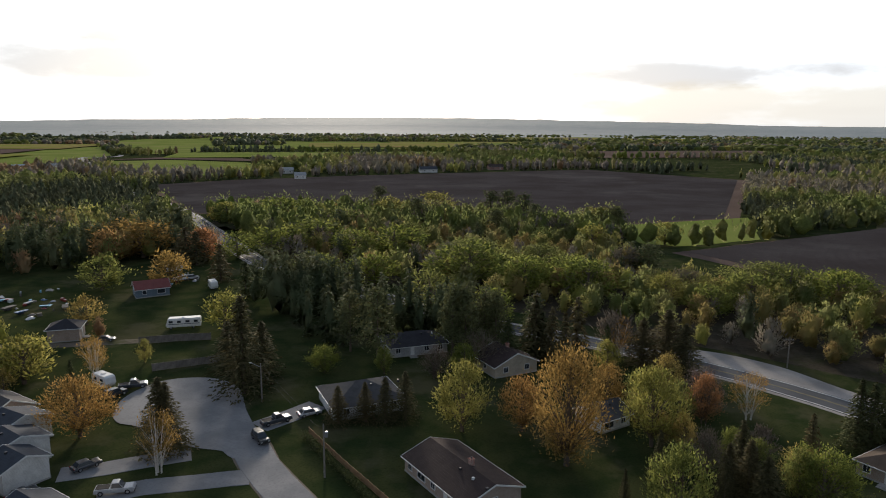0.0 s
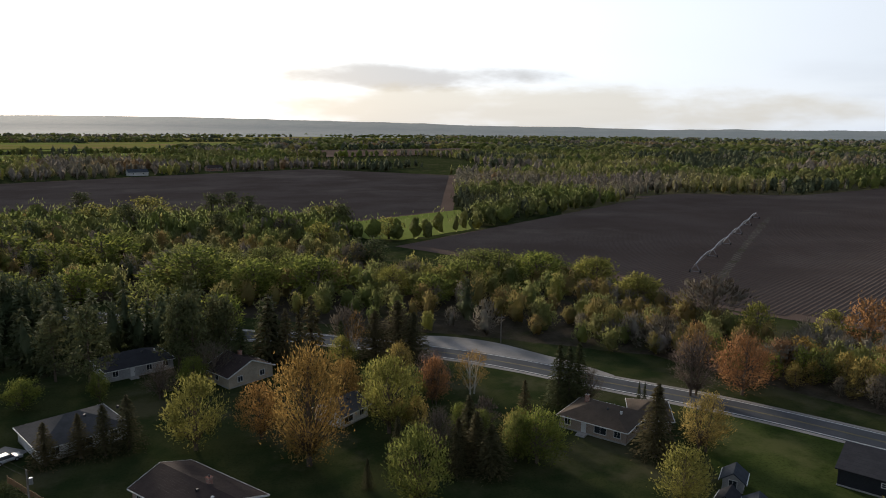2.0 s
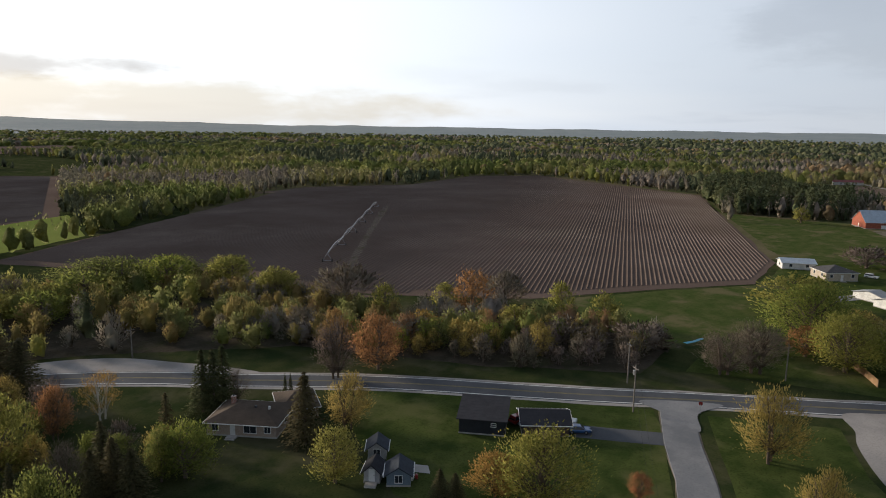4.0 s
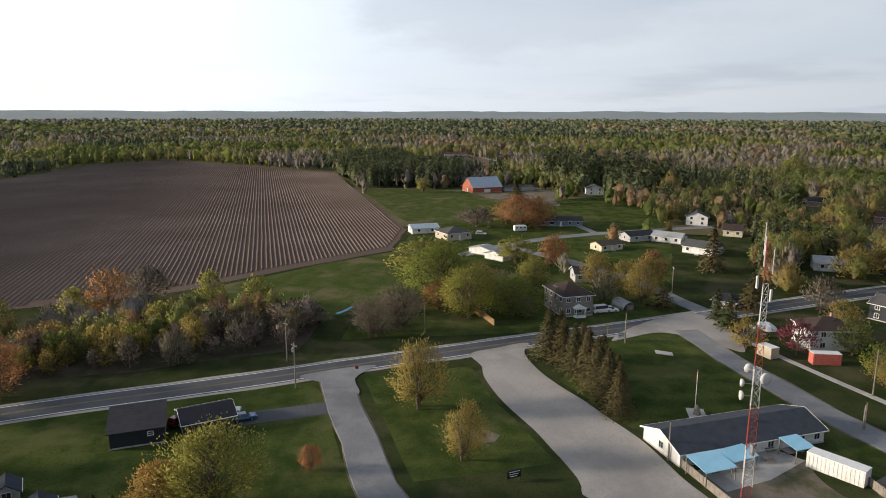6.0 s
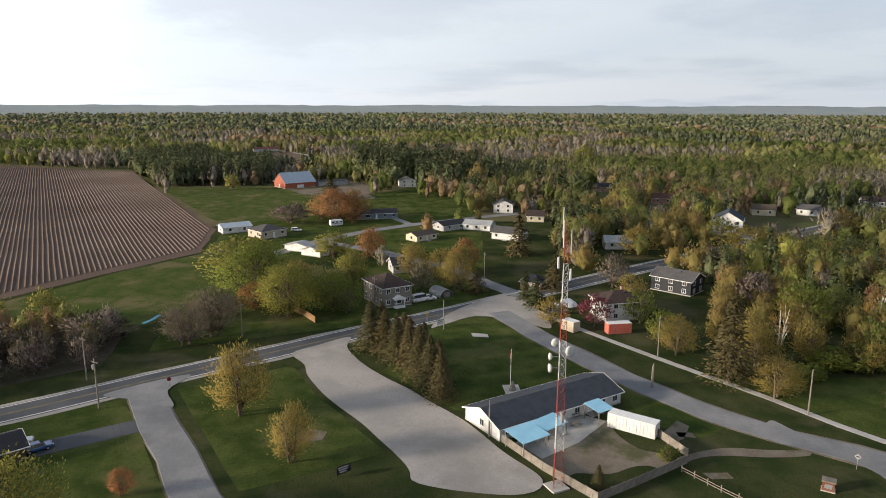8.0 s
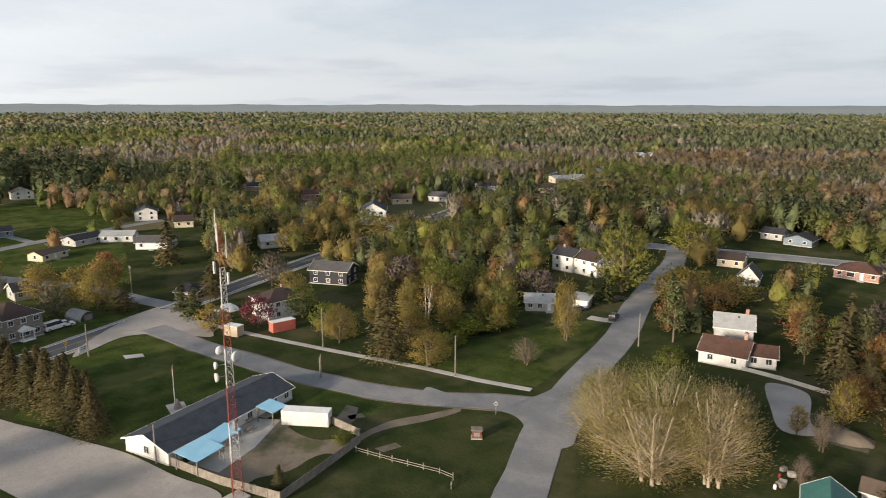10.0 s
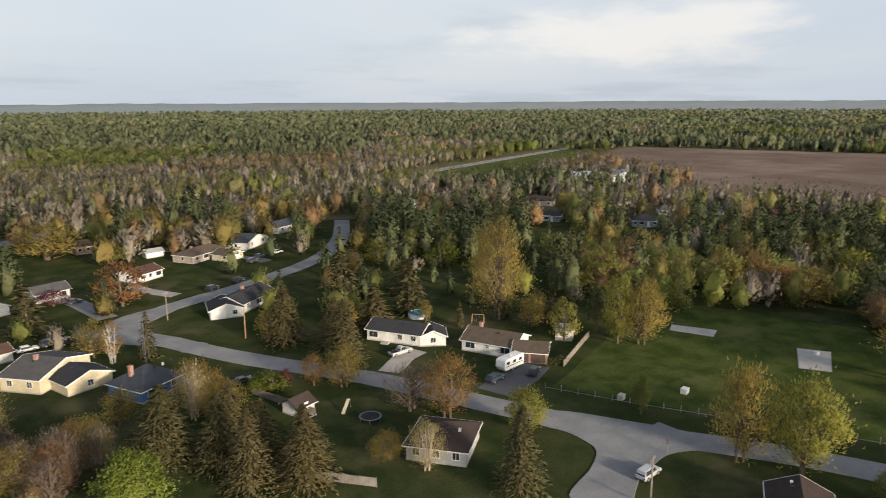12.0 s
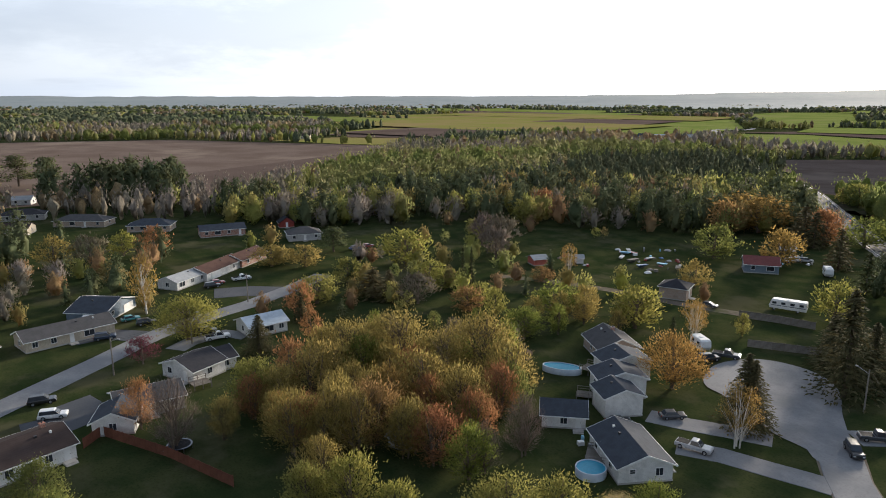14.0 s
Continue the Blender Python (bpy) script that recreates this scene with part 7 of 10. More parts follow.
plant("bare", [(42.6, -144.2, 12.0, 5.7), (38.4, -140.6, 12.0, 5.6), (48.4, -94.5, 5.4, 3.3), (16.1, -84.7, 6.4, 5.1), (5.1, -97.0, 6.5, 2.6), (-0.5, -100.7, 9.0, 7.7)])
plant("birch", [(24.2, -106.3, 8.0, 4.7), (13.2, -96.9, 7.1, 2.1), (-15.8, -157.2, 10.0, 7.1), (1.5, -94.6, 8.1, 3.3), (-25.0, -122.5, 11.4, 8.7)])
plant("pine", [(45.1, -187.2, 14.0, 12.0), (33.7, -139.5, 12.0, 8.5), (29.0, -140.9, 10.0, 7.3), (35.7, -243.8, 11.0, 12.2)])
plant("blossom", [(9.5, -197.7, 6.4, 7.3)])
plant("crimson", [(-8.2, -212.8, 5.0, 8.6), (-146.2, 37.4, 6.8, 6.5), (-42.7, -124.6, 4.0, 2.9)])
# round the park
plant("lime", [(-139.7, -135.8, 14.0, 15.9), (-115.6, -106.4, 17.1, 8.0), (-164.7, -33.3, 26.4, 19.4), (-204.1, -100.7, 13.0, 15.0), (-69.9, -83.8, 8.9, 7.4), (-106.8, -208.8, 9.0, 13.6), (-148.4, -162.3, 13.0, 8.8), (-95.9, -50.7, 16.6, 11.4)])
plant("olive", [(-120.0, -103.2, 15.9, 10.8), (-147.7, -56.1, 26.2, 19.9), (-168.6, -115.0, 12.0, 13.6), (-218.6, -63.8, 14.0, 16.3), (-91.3, -57.9, 17.1, 9.1), (-106.8, -30.1, 16.2, 12.2), (-114.9, -21.1, 17.8, 14.3), (-101.6, -13.5, 10.0, 14.6), (-52.3, -118.4, 9.0, 8.6), (-45.8, -88.5, 5.0, 6.3), (-96.6, -20.1, 9.0, 10.5), (-178.5, -99.2, 12.0, 13.6)])
plant("rust", [(-173.8, -110.3, 13.0, 17.1), (-217.2, -19.9, 14.0, 17.7), (-62.1, -95.9, 12.6, 9.3), (-131.8, -31.8, 10.0, 10.9), (-116.1, 28.2, 9.6, 5.7), (-175.8, -103.5, 12.0, 10.2)])
plant("green", [(-146.4, -114.3, 14.1, 8.6), (-121.9, -192.1, 9.0, 13.8), (-198.2, -84.0, 12.0, 15.9), (-98.2, -39.9, 5.4, 4.2), (-124.8, -174.4, 8.0, 10.0), (-91.6, -78.0, 8.8, 3.1)])
plant("bare", [(-58.4, -101.8, 9.7, 11.6), (-201.8, -69.0, 13.0, 12.0), (-283.3, -52.5, 12.0, 13.2), (-265.3, -33.9, 12.0, 10.0)])
plant("spruce", [(-57.7, -70.0, 13.8, 7.4), (-60.4, -141.0, 12.0, 10.0), (-74.1, -147.7, 12.0, 9.9), (-74.3, -167.5, 16.7, 11.9), (-87.6, -153.9, 15.1, 10.8), (-119.8, -6.3, 16.2, 7.4), (-122.3, -2.4, 16.6, 7.4), (-134.8, -0.2, 12.0, 6.8), (-136.8, 59.1, 9.0, 7.4), (-157.4, 102.5, 9.0, 11.0), (-151.8, 104.3, 9.0, 7.7), (-50.7, 107.7, 12.9, 7.6), (-113.9, 268.9, 15.0, 12.7), (-88.1, 236.1, 14.0, 9.0), (-372.8, -160.5, 14.0, 14.9)])
plant("pine", [(-492.9, -97.9, 20.0, 23.7), (-461.1, -106.4, 18.0, 16.6), (-524.4, -76.9, 20.0, 23.1), (-478.7, -47.4, 19.0, 13.5), (-475.3, -21.5, 19.0, 12.3), (-539.7, 38.0, 20.0, 19.7), (-476.2, 47.1, 19.0, 19.3), (-500.8, 65.9, 19.0, 20.4), (-482.3, 79.3, 19.0, 19.6), (-437.1, 104.4, 16.0, 21.5), (-418.5, 124.4, 15.0, 20.7), (-350.5, -121.1, 11.0, 14.1), (-215.0, 123.5, 9.0, 11.2), (-394.2, 3.7, 16.0, 16.0), (-370.4, 119.7, 14.0, 15.3), (-214.7, -32.8, 13.0, 9.9)])
# the big clump and the gardens round the turning circle
plant("olive", [(-111.2, 66.9, 13.0, 17.6), (-108.0, 75.4, 14.0, 16.8), (-96.0, 87.1, 14.0, 16.5), (-106.5, 56.8, 12.0, 12.2), (-84.9, 83.9, 12.0, 10.2), (-96.5, 77.6, 13.0, 12.7), (-107.9, 134.2, 9.0, 8.5), (-208.3, 96.3, 8.0, 14.8), (-254.0, 40.5, 11.0, 13.0), (-201.1, 104.8, 8.0, 13.0), (-81.8, 70.5, 12.0, 11.2), (-105.6, 180.7, 9.0, 9.8), (-90.7, 67.9, 12.0, 11.7), (-105.9, 49.2, 10.0, 7.8)])
plant("olive", [(-89.7, 50.6, 12.0, 8.8), (-80.0, 58.7, 10.0, 8.7)])
plant("gold", [(-91.6, 62.6, 11.0, 7.7), (-96.8, 45.2, 9.0, 5.4)])
plant("rust", [(-86.4, 55.7, 12.0, 10.7), (-92.4, 47.0, 10.0, 7.1), (-153.4, 77.9, 10.0, 8.5), (-130.4, 114.3, 7.0, 11.0), (-217.2, 236.7, 14.0, 13.0), (-138.4, 150.6, 5.0, 8.2), (-248.2, 70.9, 11.0, 12.8), (-108.9, 274.1, 14.0, 12.7), (-140.6, 260.2, 15.0, 15.7)])
plant("lime", [(-110.7, 46.7, 10.0, 11.0), (-71.2, 42.2, 10.0, 9.5), (-64.8, 44.7, 8.0, 7.8), (-161.9, 87.3, 9.0, 14.4), (-174.6, 104.8, 8.0, 11.0), (-181.0, 131.2, 13.7, 17.8), (-150.7, 123.3, 7.0, 10.6), (-94.7, 136.7, 11.3, 14.4), (-208.5, 214.9, 13.0, 14.6), (-155.0, 50.0, 11.0, 15.7), (-255.3, 62.4, 9.0, 9.9), (-158.9, 123.6, 8.0, 10.1), (-75.6, 37.9, 8.0, 6.7), (-132.7, 120.3, 7.0, 9.0)])
plant("lime", [(-55.3, 55.2, 9.0, 12.6), (-52.0, 61.9, 8.0, 8.6)])
plant("pale", [(-217.3, 49.8, 6.0, 8.4), (-47.4, 67.4, 6.0, 6.5)])
plant("green", [(-114.7, 130.2, 9.0, 13.7), (-99.6, 10.5, 8.0, 7.1), (-122.3, 220.1, 13.0, 16.4), (-106.8, 66.6, 11.0, 9.6), (-45.6, 73.3, 6.0, 6.6), (-90.9, 10.0, 8.0, 8.1), (-106.6, 110.7, 8.0, 10.4)])
plant("bare", [(-68.9, 72.0, 11.0, 6.5), (-68.7, 63.6, 9.0, 5.4), (-144.3, 108.3, 9.0, 11.4), (-180.9, 174.8, 14.0, 14.5), (-190.1, 173.4, 13.0, 10.6), (-251.5, 51.0, 11.0, 12.3), (-104.7, 30.1, 13.2, 8.5), (-170.9, 162.5, 13.0, 11.7)])
plant("birch", [(-182.0, 48.8, 15.7, 9.5), (-85.6, 146.6, 8.0, 6.1), (-142.3, 167.7, 9.0, 7.2)])
plant("gold", [(-143.1, 285.0, 16.0, 40.5), (-102.6, 227.2, 13.0, 14.8)])
plant("cedar", [(-150.4, 129.6, 12.0, 3.4), (-148.8, 131.6, 12.5, 3.4), (-71.0, 211.6, 13.0, 9.4)])

plant("olive", [(-103.5, -136.8, 27.2, 15.9)], "", 260.0)
# tall domed willows beyond the highway
plant("green", [(0.7, 259.1, 13.0, 32.1), (36.8, 231.7, 12.0, 30.5), (18.3, 232.7, 12.0, 21.1), (-27.3, 309.6, 12.0, 21.7), (97.6, 225.7, 12.0, 31.3), (118.2, 217.7, 11.0, 23.0), (26.8, 255.4, 12.0, 23.1)], "", 340.0)
plant("lime", [(74.6, 209.5, 10.0, 15.5), (60.7, 211.6, 11.0, 13.9), (131.5, 205.3, 11.0, 16.3), (129.5, 175.0, 11.0, 15.2)], "", 340.0)
# big trees between the marsh and the stone house
plant("green", [(193.1, 37.1, 17.5, 24.1), (181.3, 14.6, 11.5, 17.0), (200.8, 28.2, 8.5, 14.0)], "", 260.0)
plant("lime", [(178.2, 26.1, 14.9, 17.6), (209.7, 10.5, 11.5, 10.5)], "", 260.0)
plant("olive", [(219.4, -8.8, 11.5, 11.0), (201.7, -21.0, 12.0, 12.0)], "", 260.0)
plant("rust", [(325.3, 24.4, 17.2, 17.7), (330.1, 15.3, 15.2, 16.7)], "", 330.0)
plant("bare", [(162.9, 41.4, 13.7, 15.4), (157.7, 47.0, 10.7, 13.9)], "", 260.0)
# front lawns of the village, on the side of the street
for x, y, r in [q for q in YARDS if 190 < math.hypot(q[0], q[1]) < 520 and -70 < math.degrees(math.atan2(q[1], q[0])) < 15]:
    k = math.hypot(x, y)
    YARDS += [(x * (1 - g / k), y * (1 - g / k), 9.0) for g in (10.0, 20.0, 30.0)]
# open ground of the big yard, kept free of trees
YARDS += [(-192.0, 190.0, 12.0), (-172.0, 196.0, 20.0), (-150.0, 205.0, 20.0), (-128.0, 205.0, 20.0), (-108.0, 205.0, 16.0), (-92.0, 195.0, 14.0), (-150.0, 175.0, 16.0), (-125.0, 180.0, 18.0), (-215.0, 170.0, 14.0)]
# conifers and bare trees behind the garden sheds
plant("spruce", [(20.0, -122.2, 11.5, 6.4), (11.2, -118.3, 10.5, 6.2), (51.8, -135.7, 9.5, 5.6), (59.7, -136.4, 9.0, 5.4), (56.5, -139.5, 10.0, 5.6), (46.7, -136.7, 9.5, 5.4), (42.0, -138.7, 10.5, 5.8), (36.5, -137.5, 9.0, 5.2), (15.6, -121.0, 9.0, 5.4)])
plant("pine", [(42.8, -176.8, 17.0, 10.5)], "", 200.0)
plant("rust", [(45.6, -120.0, 6.5, 7.0)])
plant("bare", [(-2.1, -105.1, 11.0, 8.5), (2.6, -107.0, 10.0, 6.5), (-7.5, -107.5, 9.5, 6.0)])
# groves
WEST_BELT = [(-138.7, 359.7), (-117.4, 389.9), (-68.4, 429.4), (8.8, 410.5), (35.9, 346.6), (73.5, 331.8), (62.7, 239.9), (79.5, 232.0), (106.0, 213.2), (123.1, 207.4), (105.0, 135.0), (68.0, 165.0), (30.0, 190.0), (5.0, 208.0), (-55.0, 258.0), (-92.0, 303.0), (-150.0, 395.0)]
grove(WEST_BELT, 8.0, {"green": 5, "lime": 2, "olive": 3, "bare": 2, "pine": 1}, 6, 11, 9)
HIGHWAY_BELT = [(94.2, 156.7), (111.4, 122.0), (124.9, 90.6), (145.8, 61.5), (167.4, 64.2), (163.1, 62.6), (174.6, 86.4), (164.3, 106.7), (154.1, 126.9), (139.8, 140.8), (133.9, 174.1), (126.0, 205.3)]
patch("thicket_floor", HIGHWAY_BELT, 0.028, BRUSH, "dead brown brush on the ground of the thicket", "ground", 1.5, 6)
patch("thicket_floor", WEST_BELT, 0.026, BRUSH, "dead brown brush under the trees", "ground", 1.5, 8)
grove([(27.4, 133.3), (49.0, 124.5), (64.7, 111.5), (56.4, 100.3), (40.8, 88.6), (24.3, 92.7), (14.9, 110.4)], 8.5, {"spruce": 3, "olive": 2, "green": 3, "bare": 1}, 5, 9, 8)
grove(HIGHWAY_BELT, 4.9, {"drybush": 2, "bare": 2, "olive": 4, "green": 3, "rust": 1}, 4.5, 9, 9)
grove([(150.0, -65.0), (190.0, -60.0), (230.0, -110.0), (262.0, -155.0), (180.0, -212.0), (118.0, -118.0)], 8.0, {"olive": 5, "bare": 1, "green": 4, "lime": 2, "rust": 1, "spruce": 2, "pine": 1}, 7, 12, 9)
grove([(20.0, -165.0), (75.0, -130.0), (100.0, -125.0), (165.0, -215.0), (60.0, -280.0), (0.0, -250.0), (5.0, -200.0)], 8.5, {"olive": 4, "bare": 1, "green": 4, "lime": 3, "rust": 1, "spruce": 2, "pine": 2}, 8, 14, 9)
grove([(262.0, -62.0), (352.0, -45.0), (430.0, -40.0), (480.0, -200.0), (300.0, -200.0)], 10.0, {"olive": 4, "bare": 1, "rust": 1, "lime": 2, "green": 4, "pine": 2, "spruce": 1}, 8, 14, 9)
grove([(180.0, -240.0), (262.0, -175.0), (330.0, -215.0), (250.0, -330.0), (60.0, -345.0), (60.0, -305.0)], 11.0, {"olive": 4, "bare": 3, "rust": 1, "green": 3, "pine": 2, "lime": 1}, 9, 15, 9)
grove([(-25.0, 155.0), (-5.0, 150.0), (40.0, 150.0), (0.0, 180.0), (-55.0, 232.0), (-70.0, 205.0)], 6.5, {"pine": 5, "spruce": 3, "cedar": 2}, 10, 15, 9)
grove([(-287.7, 202.2), (-309.4, 303.4), (-223.6, 354.9), (-158.6, 352.9), (-110.0, 290.0), (-135.0, 262.0), (-170.0, 235.0), (-235.0, 195.0), (-285.0, 170.0)], 8.5, {"olive": 2, "bare": 2, "lime": 3, "rust": 2, "pine": 7, "green": 2}, 9, 15, 9)
grove([(-290.0, 60.0), (-250.0, 20.0), (-230.0, -60.0), (-200.0, -130.0), (-230.0, -180.0), (-330.0, -120.0), (-360.0, 60.0)], 9.0, {"pine": 6, "spruce": 2, "green": 1, "olive": 1}, 9, 15, 9)
grove([(-286.9, 112.2), (-261.0, 131.1), (-238.8, 173.4), (-273.1, 198.5), (-337.9, 132.9)], 7.0, {"bare": 4, "lime": 4, "green": 1, "pine": 2}, 10, 15, 9)
grove([(-127.2, -139.5), (-143.0, -124.7), (-154.5, -117.5), (-175.7, -80.8), (-156.5, -53.8), (-187.0, -31.2), (-223.3, -14.8), (-278.1, -29.0), (-253.5, -107.5), (-205.3, -184.0), (-159.7, -182.4)], 8.0, {"olive": 3, "green": 4, "lime": 1, "rust": 1, "bare": 1, "pine": 4}, 8, 14, 9)
grove([(-123.5, -265.0), (-160.2, -219.7), (-154.8, -182.5), (-132.3, -182.6), (-106.4, -223.4)], 7.0, {"pine": 6, "spruce": 1, "green": 2}, 10, 14, 9)
grove([(-164.7, -295.6), (-219.2, -196.2), (-282.9, -107.0), (-303.4, -114.9), (-235.0, -210.2), (-174.2, -307.3)], 8.0, {"pine": 3, "green": 3, "olive": 2}, 3.5, 6, 9)
grove([(-95.0, 95.0), (-75.0, 80.0), (-62.0, 45.0), (-105.0, 35.0), (-122.0, 70.0)], 8.0, {"olive": 5, "rust": 2, "green": 2}, 8, 12, 8)
grove([(487.0, 170.0), (660.0, 226.0), (722.0, 180.0), (626.0, 147.0), (613.0, 152.0), (477.5, 136.6)], 7.0, {"pine": 1}, 11, 14, 4)
grove([(478.5, 137.0), (613.0, 145.0), (610.0, 97.0), (484.0, 75.0)], 7.0, {"pine": 1}, 11, 14, 4)
grove([(520.0, 20.0), (478.0, -2.0), (426.0, -30.0), (450.0, -75.0), (560.0, -40.0), (600.0, 22.0)], 8.5, {"pine": 6, "spruce": 3, "olive": 1}, 15, 21, 6)
grove([(17.5, -109.6), (7.7, -121.1), (-5.5, -119.2), (-27.0, -113.3), (-31.3, -135.0), (-9.7, -125.0), (9.2, -141.0), (28.7, -140.0)], 7.0, {"spruce": 3, "olive": 3, "bare": 1, "gold": 1}, 5, 8, 7)
grove([(83.5, -161.4), (35.4, -172.2), (25.1, -140.8), (48.0, -135.7), (70.4, -137.9)], 7.0, {"olive": 3, "spruce": 2, "gold": 1, "green": 2, "bare": 1}, 6, 10, 7)

grove([(-450.2, 49.3), (-343.8, 115.0), (-382.7, 128.6), (-488.9, 54.1)], 8.0, {"pine": 6, "green": 1}, 13, 18, 9)
grove([(-380.2, -95.5), (-388.0, 9.7), (-376.7, 131.9), (-404.5, 141.5), (-422.5, 10.7), (-412.8, -103.3)], 9.0, {"pine": 6, "spruce": 1}, 13, 19, 9)
grove([(206.0, -58.0), (262.0, -62.0), (345.0, -60.0), (345.0, -120.0), (300.0, -200.0), (262.0, -165.0), (225.0, -105.0)], 9.5, {"olive": 5, "bare": 1, "green": 4, "rust": 2, "lime": 2, "spruce": 2}, 8, 13, 7)
# garden trees of the village beyond the highway
grove([(187.0, -40.0), (205.0, -18.0), (240.0, -12.0), (300.0, -30.0), (330.0, -48.0), (290.0, -120.0), (225.0, -130.0), (180.0, -110.0)], 15.0, {"olive": 5, "green": 4, "rust": 2, "bare": 1, "spruce": 2, "lime": 2}, 8, 13, 7)
# gardens and back lots between the houses
grove([(-235.0, 190.0), (-165.0, 225.0), (-105.0, 215.0), (-80.0, 165.0), (-90.0, 100.0), (-125.0, 60.0), (-165.0, 60.0), (-195.0, 110.0)], 12.0, {"lime": 3, "olive": 4, "green": 3, "spruce": 2, "rust": 2, "bare": 1}, 4, 9, 8)
grove([(-240.0, 120.0), (-205.0, 100.0), (-165.0, 20.0), (-150.0, -20.0), (-190.0, -50.0), (-240.0, 0.0)], 10.0, {"lime": 2, "olive": 4, "bare": 3, "rust": 2, "spruce": 2, "pine": 2}, 6, 10, 8)
grove([(-35.0, -150.0), (-70.0, -110.0), (-115.0, -60.0), (-150.0, -110.0), (-185.0, -200.0), (-115.0, -280.0), (-60.0, -230.0)], 12.0, {"spruce": 4, "olive": 3, "green": 2, "lime": 1, "pine": 2, "bare": 1}, 5, 11, 8)
grove([(40.0, -110.0), (80.0, -95.0), (20.0, -175.0), (-20.0, -200.0), (-30.0, -160.0), (-5.0, -120.0)], 9.0, {"olive": 3, "bare": 2, "spruce": 3, "green": 2}, 5, 10, 7)
grove([(205.0, -24.0), (222.0, 4.0), (262.0, 8.0), (300.0, -20.0), (330.0, -40.0), (300.0, -62.0), (225.0, -45.0)], 12.0, {"olive": 3, "green": 3, "bare": 2, "spruce": 2, "rust": 2}, 5, 10, 8)
for a0, a1, r0, r1 in ((-128, -95, 255, 345), (-95, -60, 300, 345), (-60, -20, 330, 350), (-150, -128, 290, 345)):
    arc = [radians(a0 + (a1 - a0) * i / 6) for i in range(7)]
    grove([(r0 * math.cos(a), r0 * math.sin(a)) for a in arc] + [(r1 * math.cos(a), r1 * math.sin(a)) for a in reversed(arc)], 9.5, {"olive": 4, "bare": 3, "green": 2, "rust": 2, "pine": 3, "spruce": 1}, 10, 15, 9)

# what stands too far off to tell apart, a sheet of crowns for each kind
HABIT = {"spruce": "cone", "cedar": "cone", "pine": "pine", "bare": "spindle", "drybush": "dome"}
PROFILE = {
    "dome": ((0.14, 0.60), (0.40, 1.0), (0.68, 0.92), (0.88, 0.55)),
    "spindle": ((0.10, 0.45), (0.34, 0.85), (0.62, 1.0), (0.86, 0.50)),
    "pine": ((0.12, 0.75), (0.40, 1.0), (0.66, 0.75), (0.87, 0.36)),
    "cone": ((0.05, 1.0), (0.34, 0.74), (0.62, 0.46), (0.85, 0.20)),
}


def crown_lumps(x, y, h, w, habit, sides=5, fill=1.0, levels=4):
    """Uneven solid crowns, one island each: their points, soft normals and triangles."""
    n = len(x)
    prof = PROFILE[habit] if levels == 4 else PROFILE[habit][::2]
    a = (np.arange(sides) * 2 * math.pi / sides)[None, None, :] + rng.uniform(0, 6.28, (n, 1, 1)) + rng.uniform(-0.3, 0.3, (n, levels, sides))
    up = np.array([q[0] for q in prof])[None, :, None] + rng.uniform(-0.11, 0.11, (n, levels, sides))
    r = np.array([q[1] for q in prof])[None, :, None] * rng.uniform(0.45, 1.40, (n, levels, sides)) * 0.5 * fill * w[:, None, None]
    lean = rng.normal(size=(n, 2)) * 0.03 * h[:, None]
    px = x[:, None, None] + r * np.cos(a) + lean[:, :1, None] * up
    py = y[:, None, None] + r * np.sin(a) + lean[:, 1:, None] * up
    pz = (h * (0.5 + 0.5 * fill))[:, None, None] * np.clip(up, 0.02, 0.97)
    rim = np.stack([px, py, pz], -1).reshape(n, levels * sides, 3)
    tip = np.stack([x + lean[:, 0], y + lean[:, 1], h * (0.5 + 0.5 * fill)], -1)[:, None]
    pts = np.concatenate([rim, tip], 1)
    heart = np.stack([x, y, h * 0.45], -1)[:, None]
    nor = (pts - heart) * np.array([1, 1, 0.7])
    nor /= np.linalg.norm(nor, axis=2)[:, :, None] + 1e-6
    nor = nor * 0.62 + rng.normal(size=nor.shape) * 0.34 + np.array([0, 0, 0.42])
    nor /= np.linalg.norm(nor, axis=2)[:, :, None] + 1e-6
    tri = []
    for k in range(levels - 1):
        for i in range(sides):
            p, q = k * sides + i, k * sides + (i + 1) % sides
            tri += [(p, q, q + sides), (p, q + sides, p + sides)]
    tri += [((levels - 1) * sides + i, (levels - 1) * sides + (i + 1) % sides, levels * sides) for i in range(sides)]
    m = levels * sides + 1
    idx = np.array(tri)[None] + (np.arange(n) * m)[:, None, None]
    return pts.reshape(-1, 3), nor.reshape(-1, 3), idx.reshape(-1, 3)


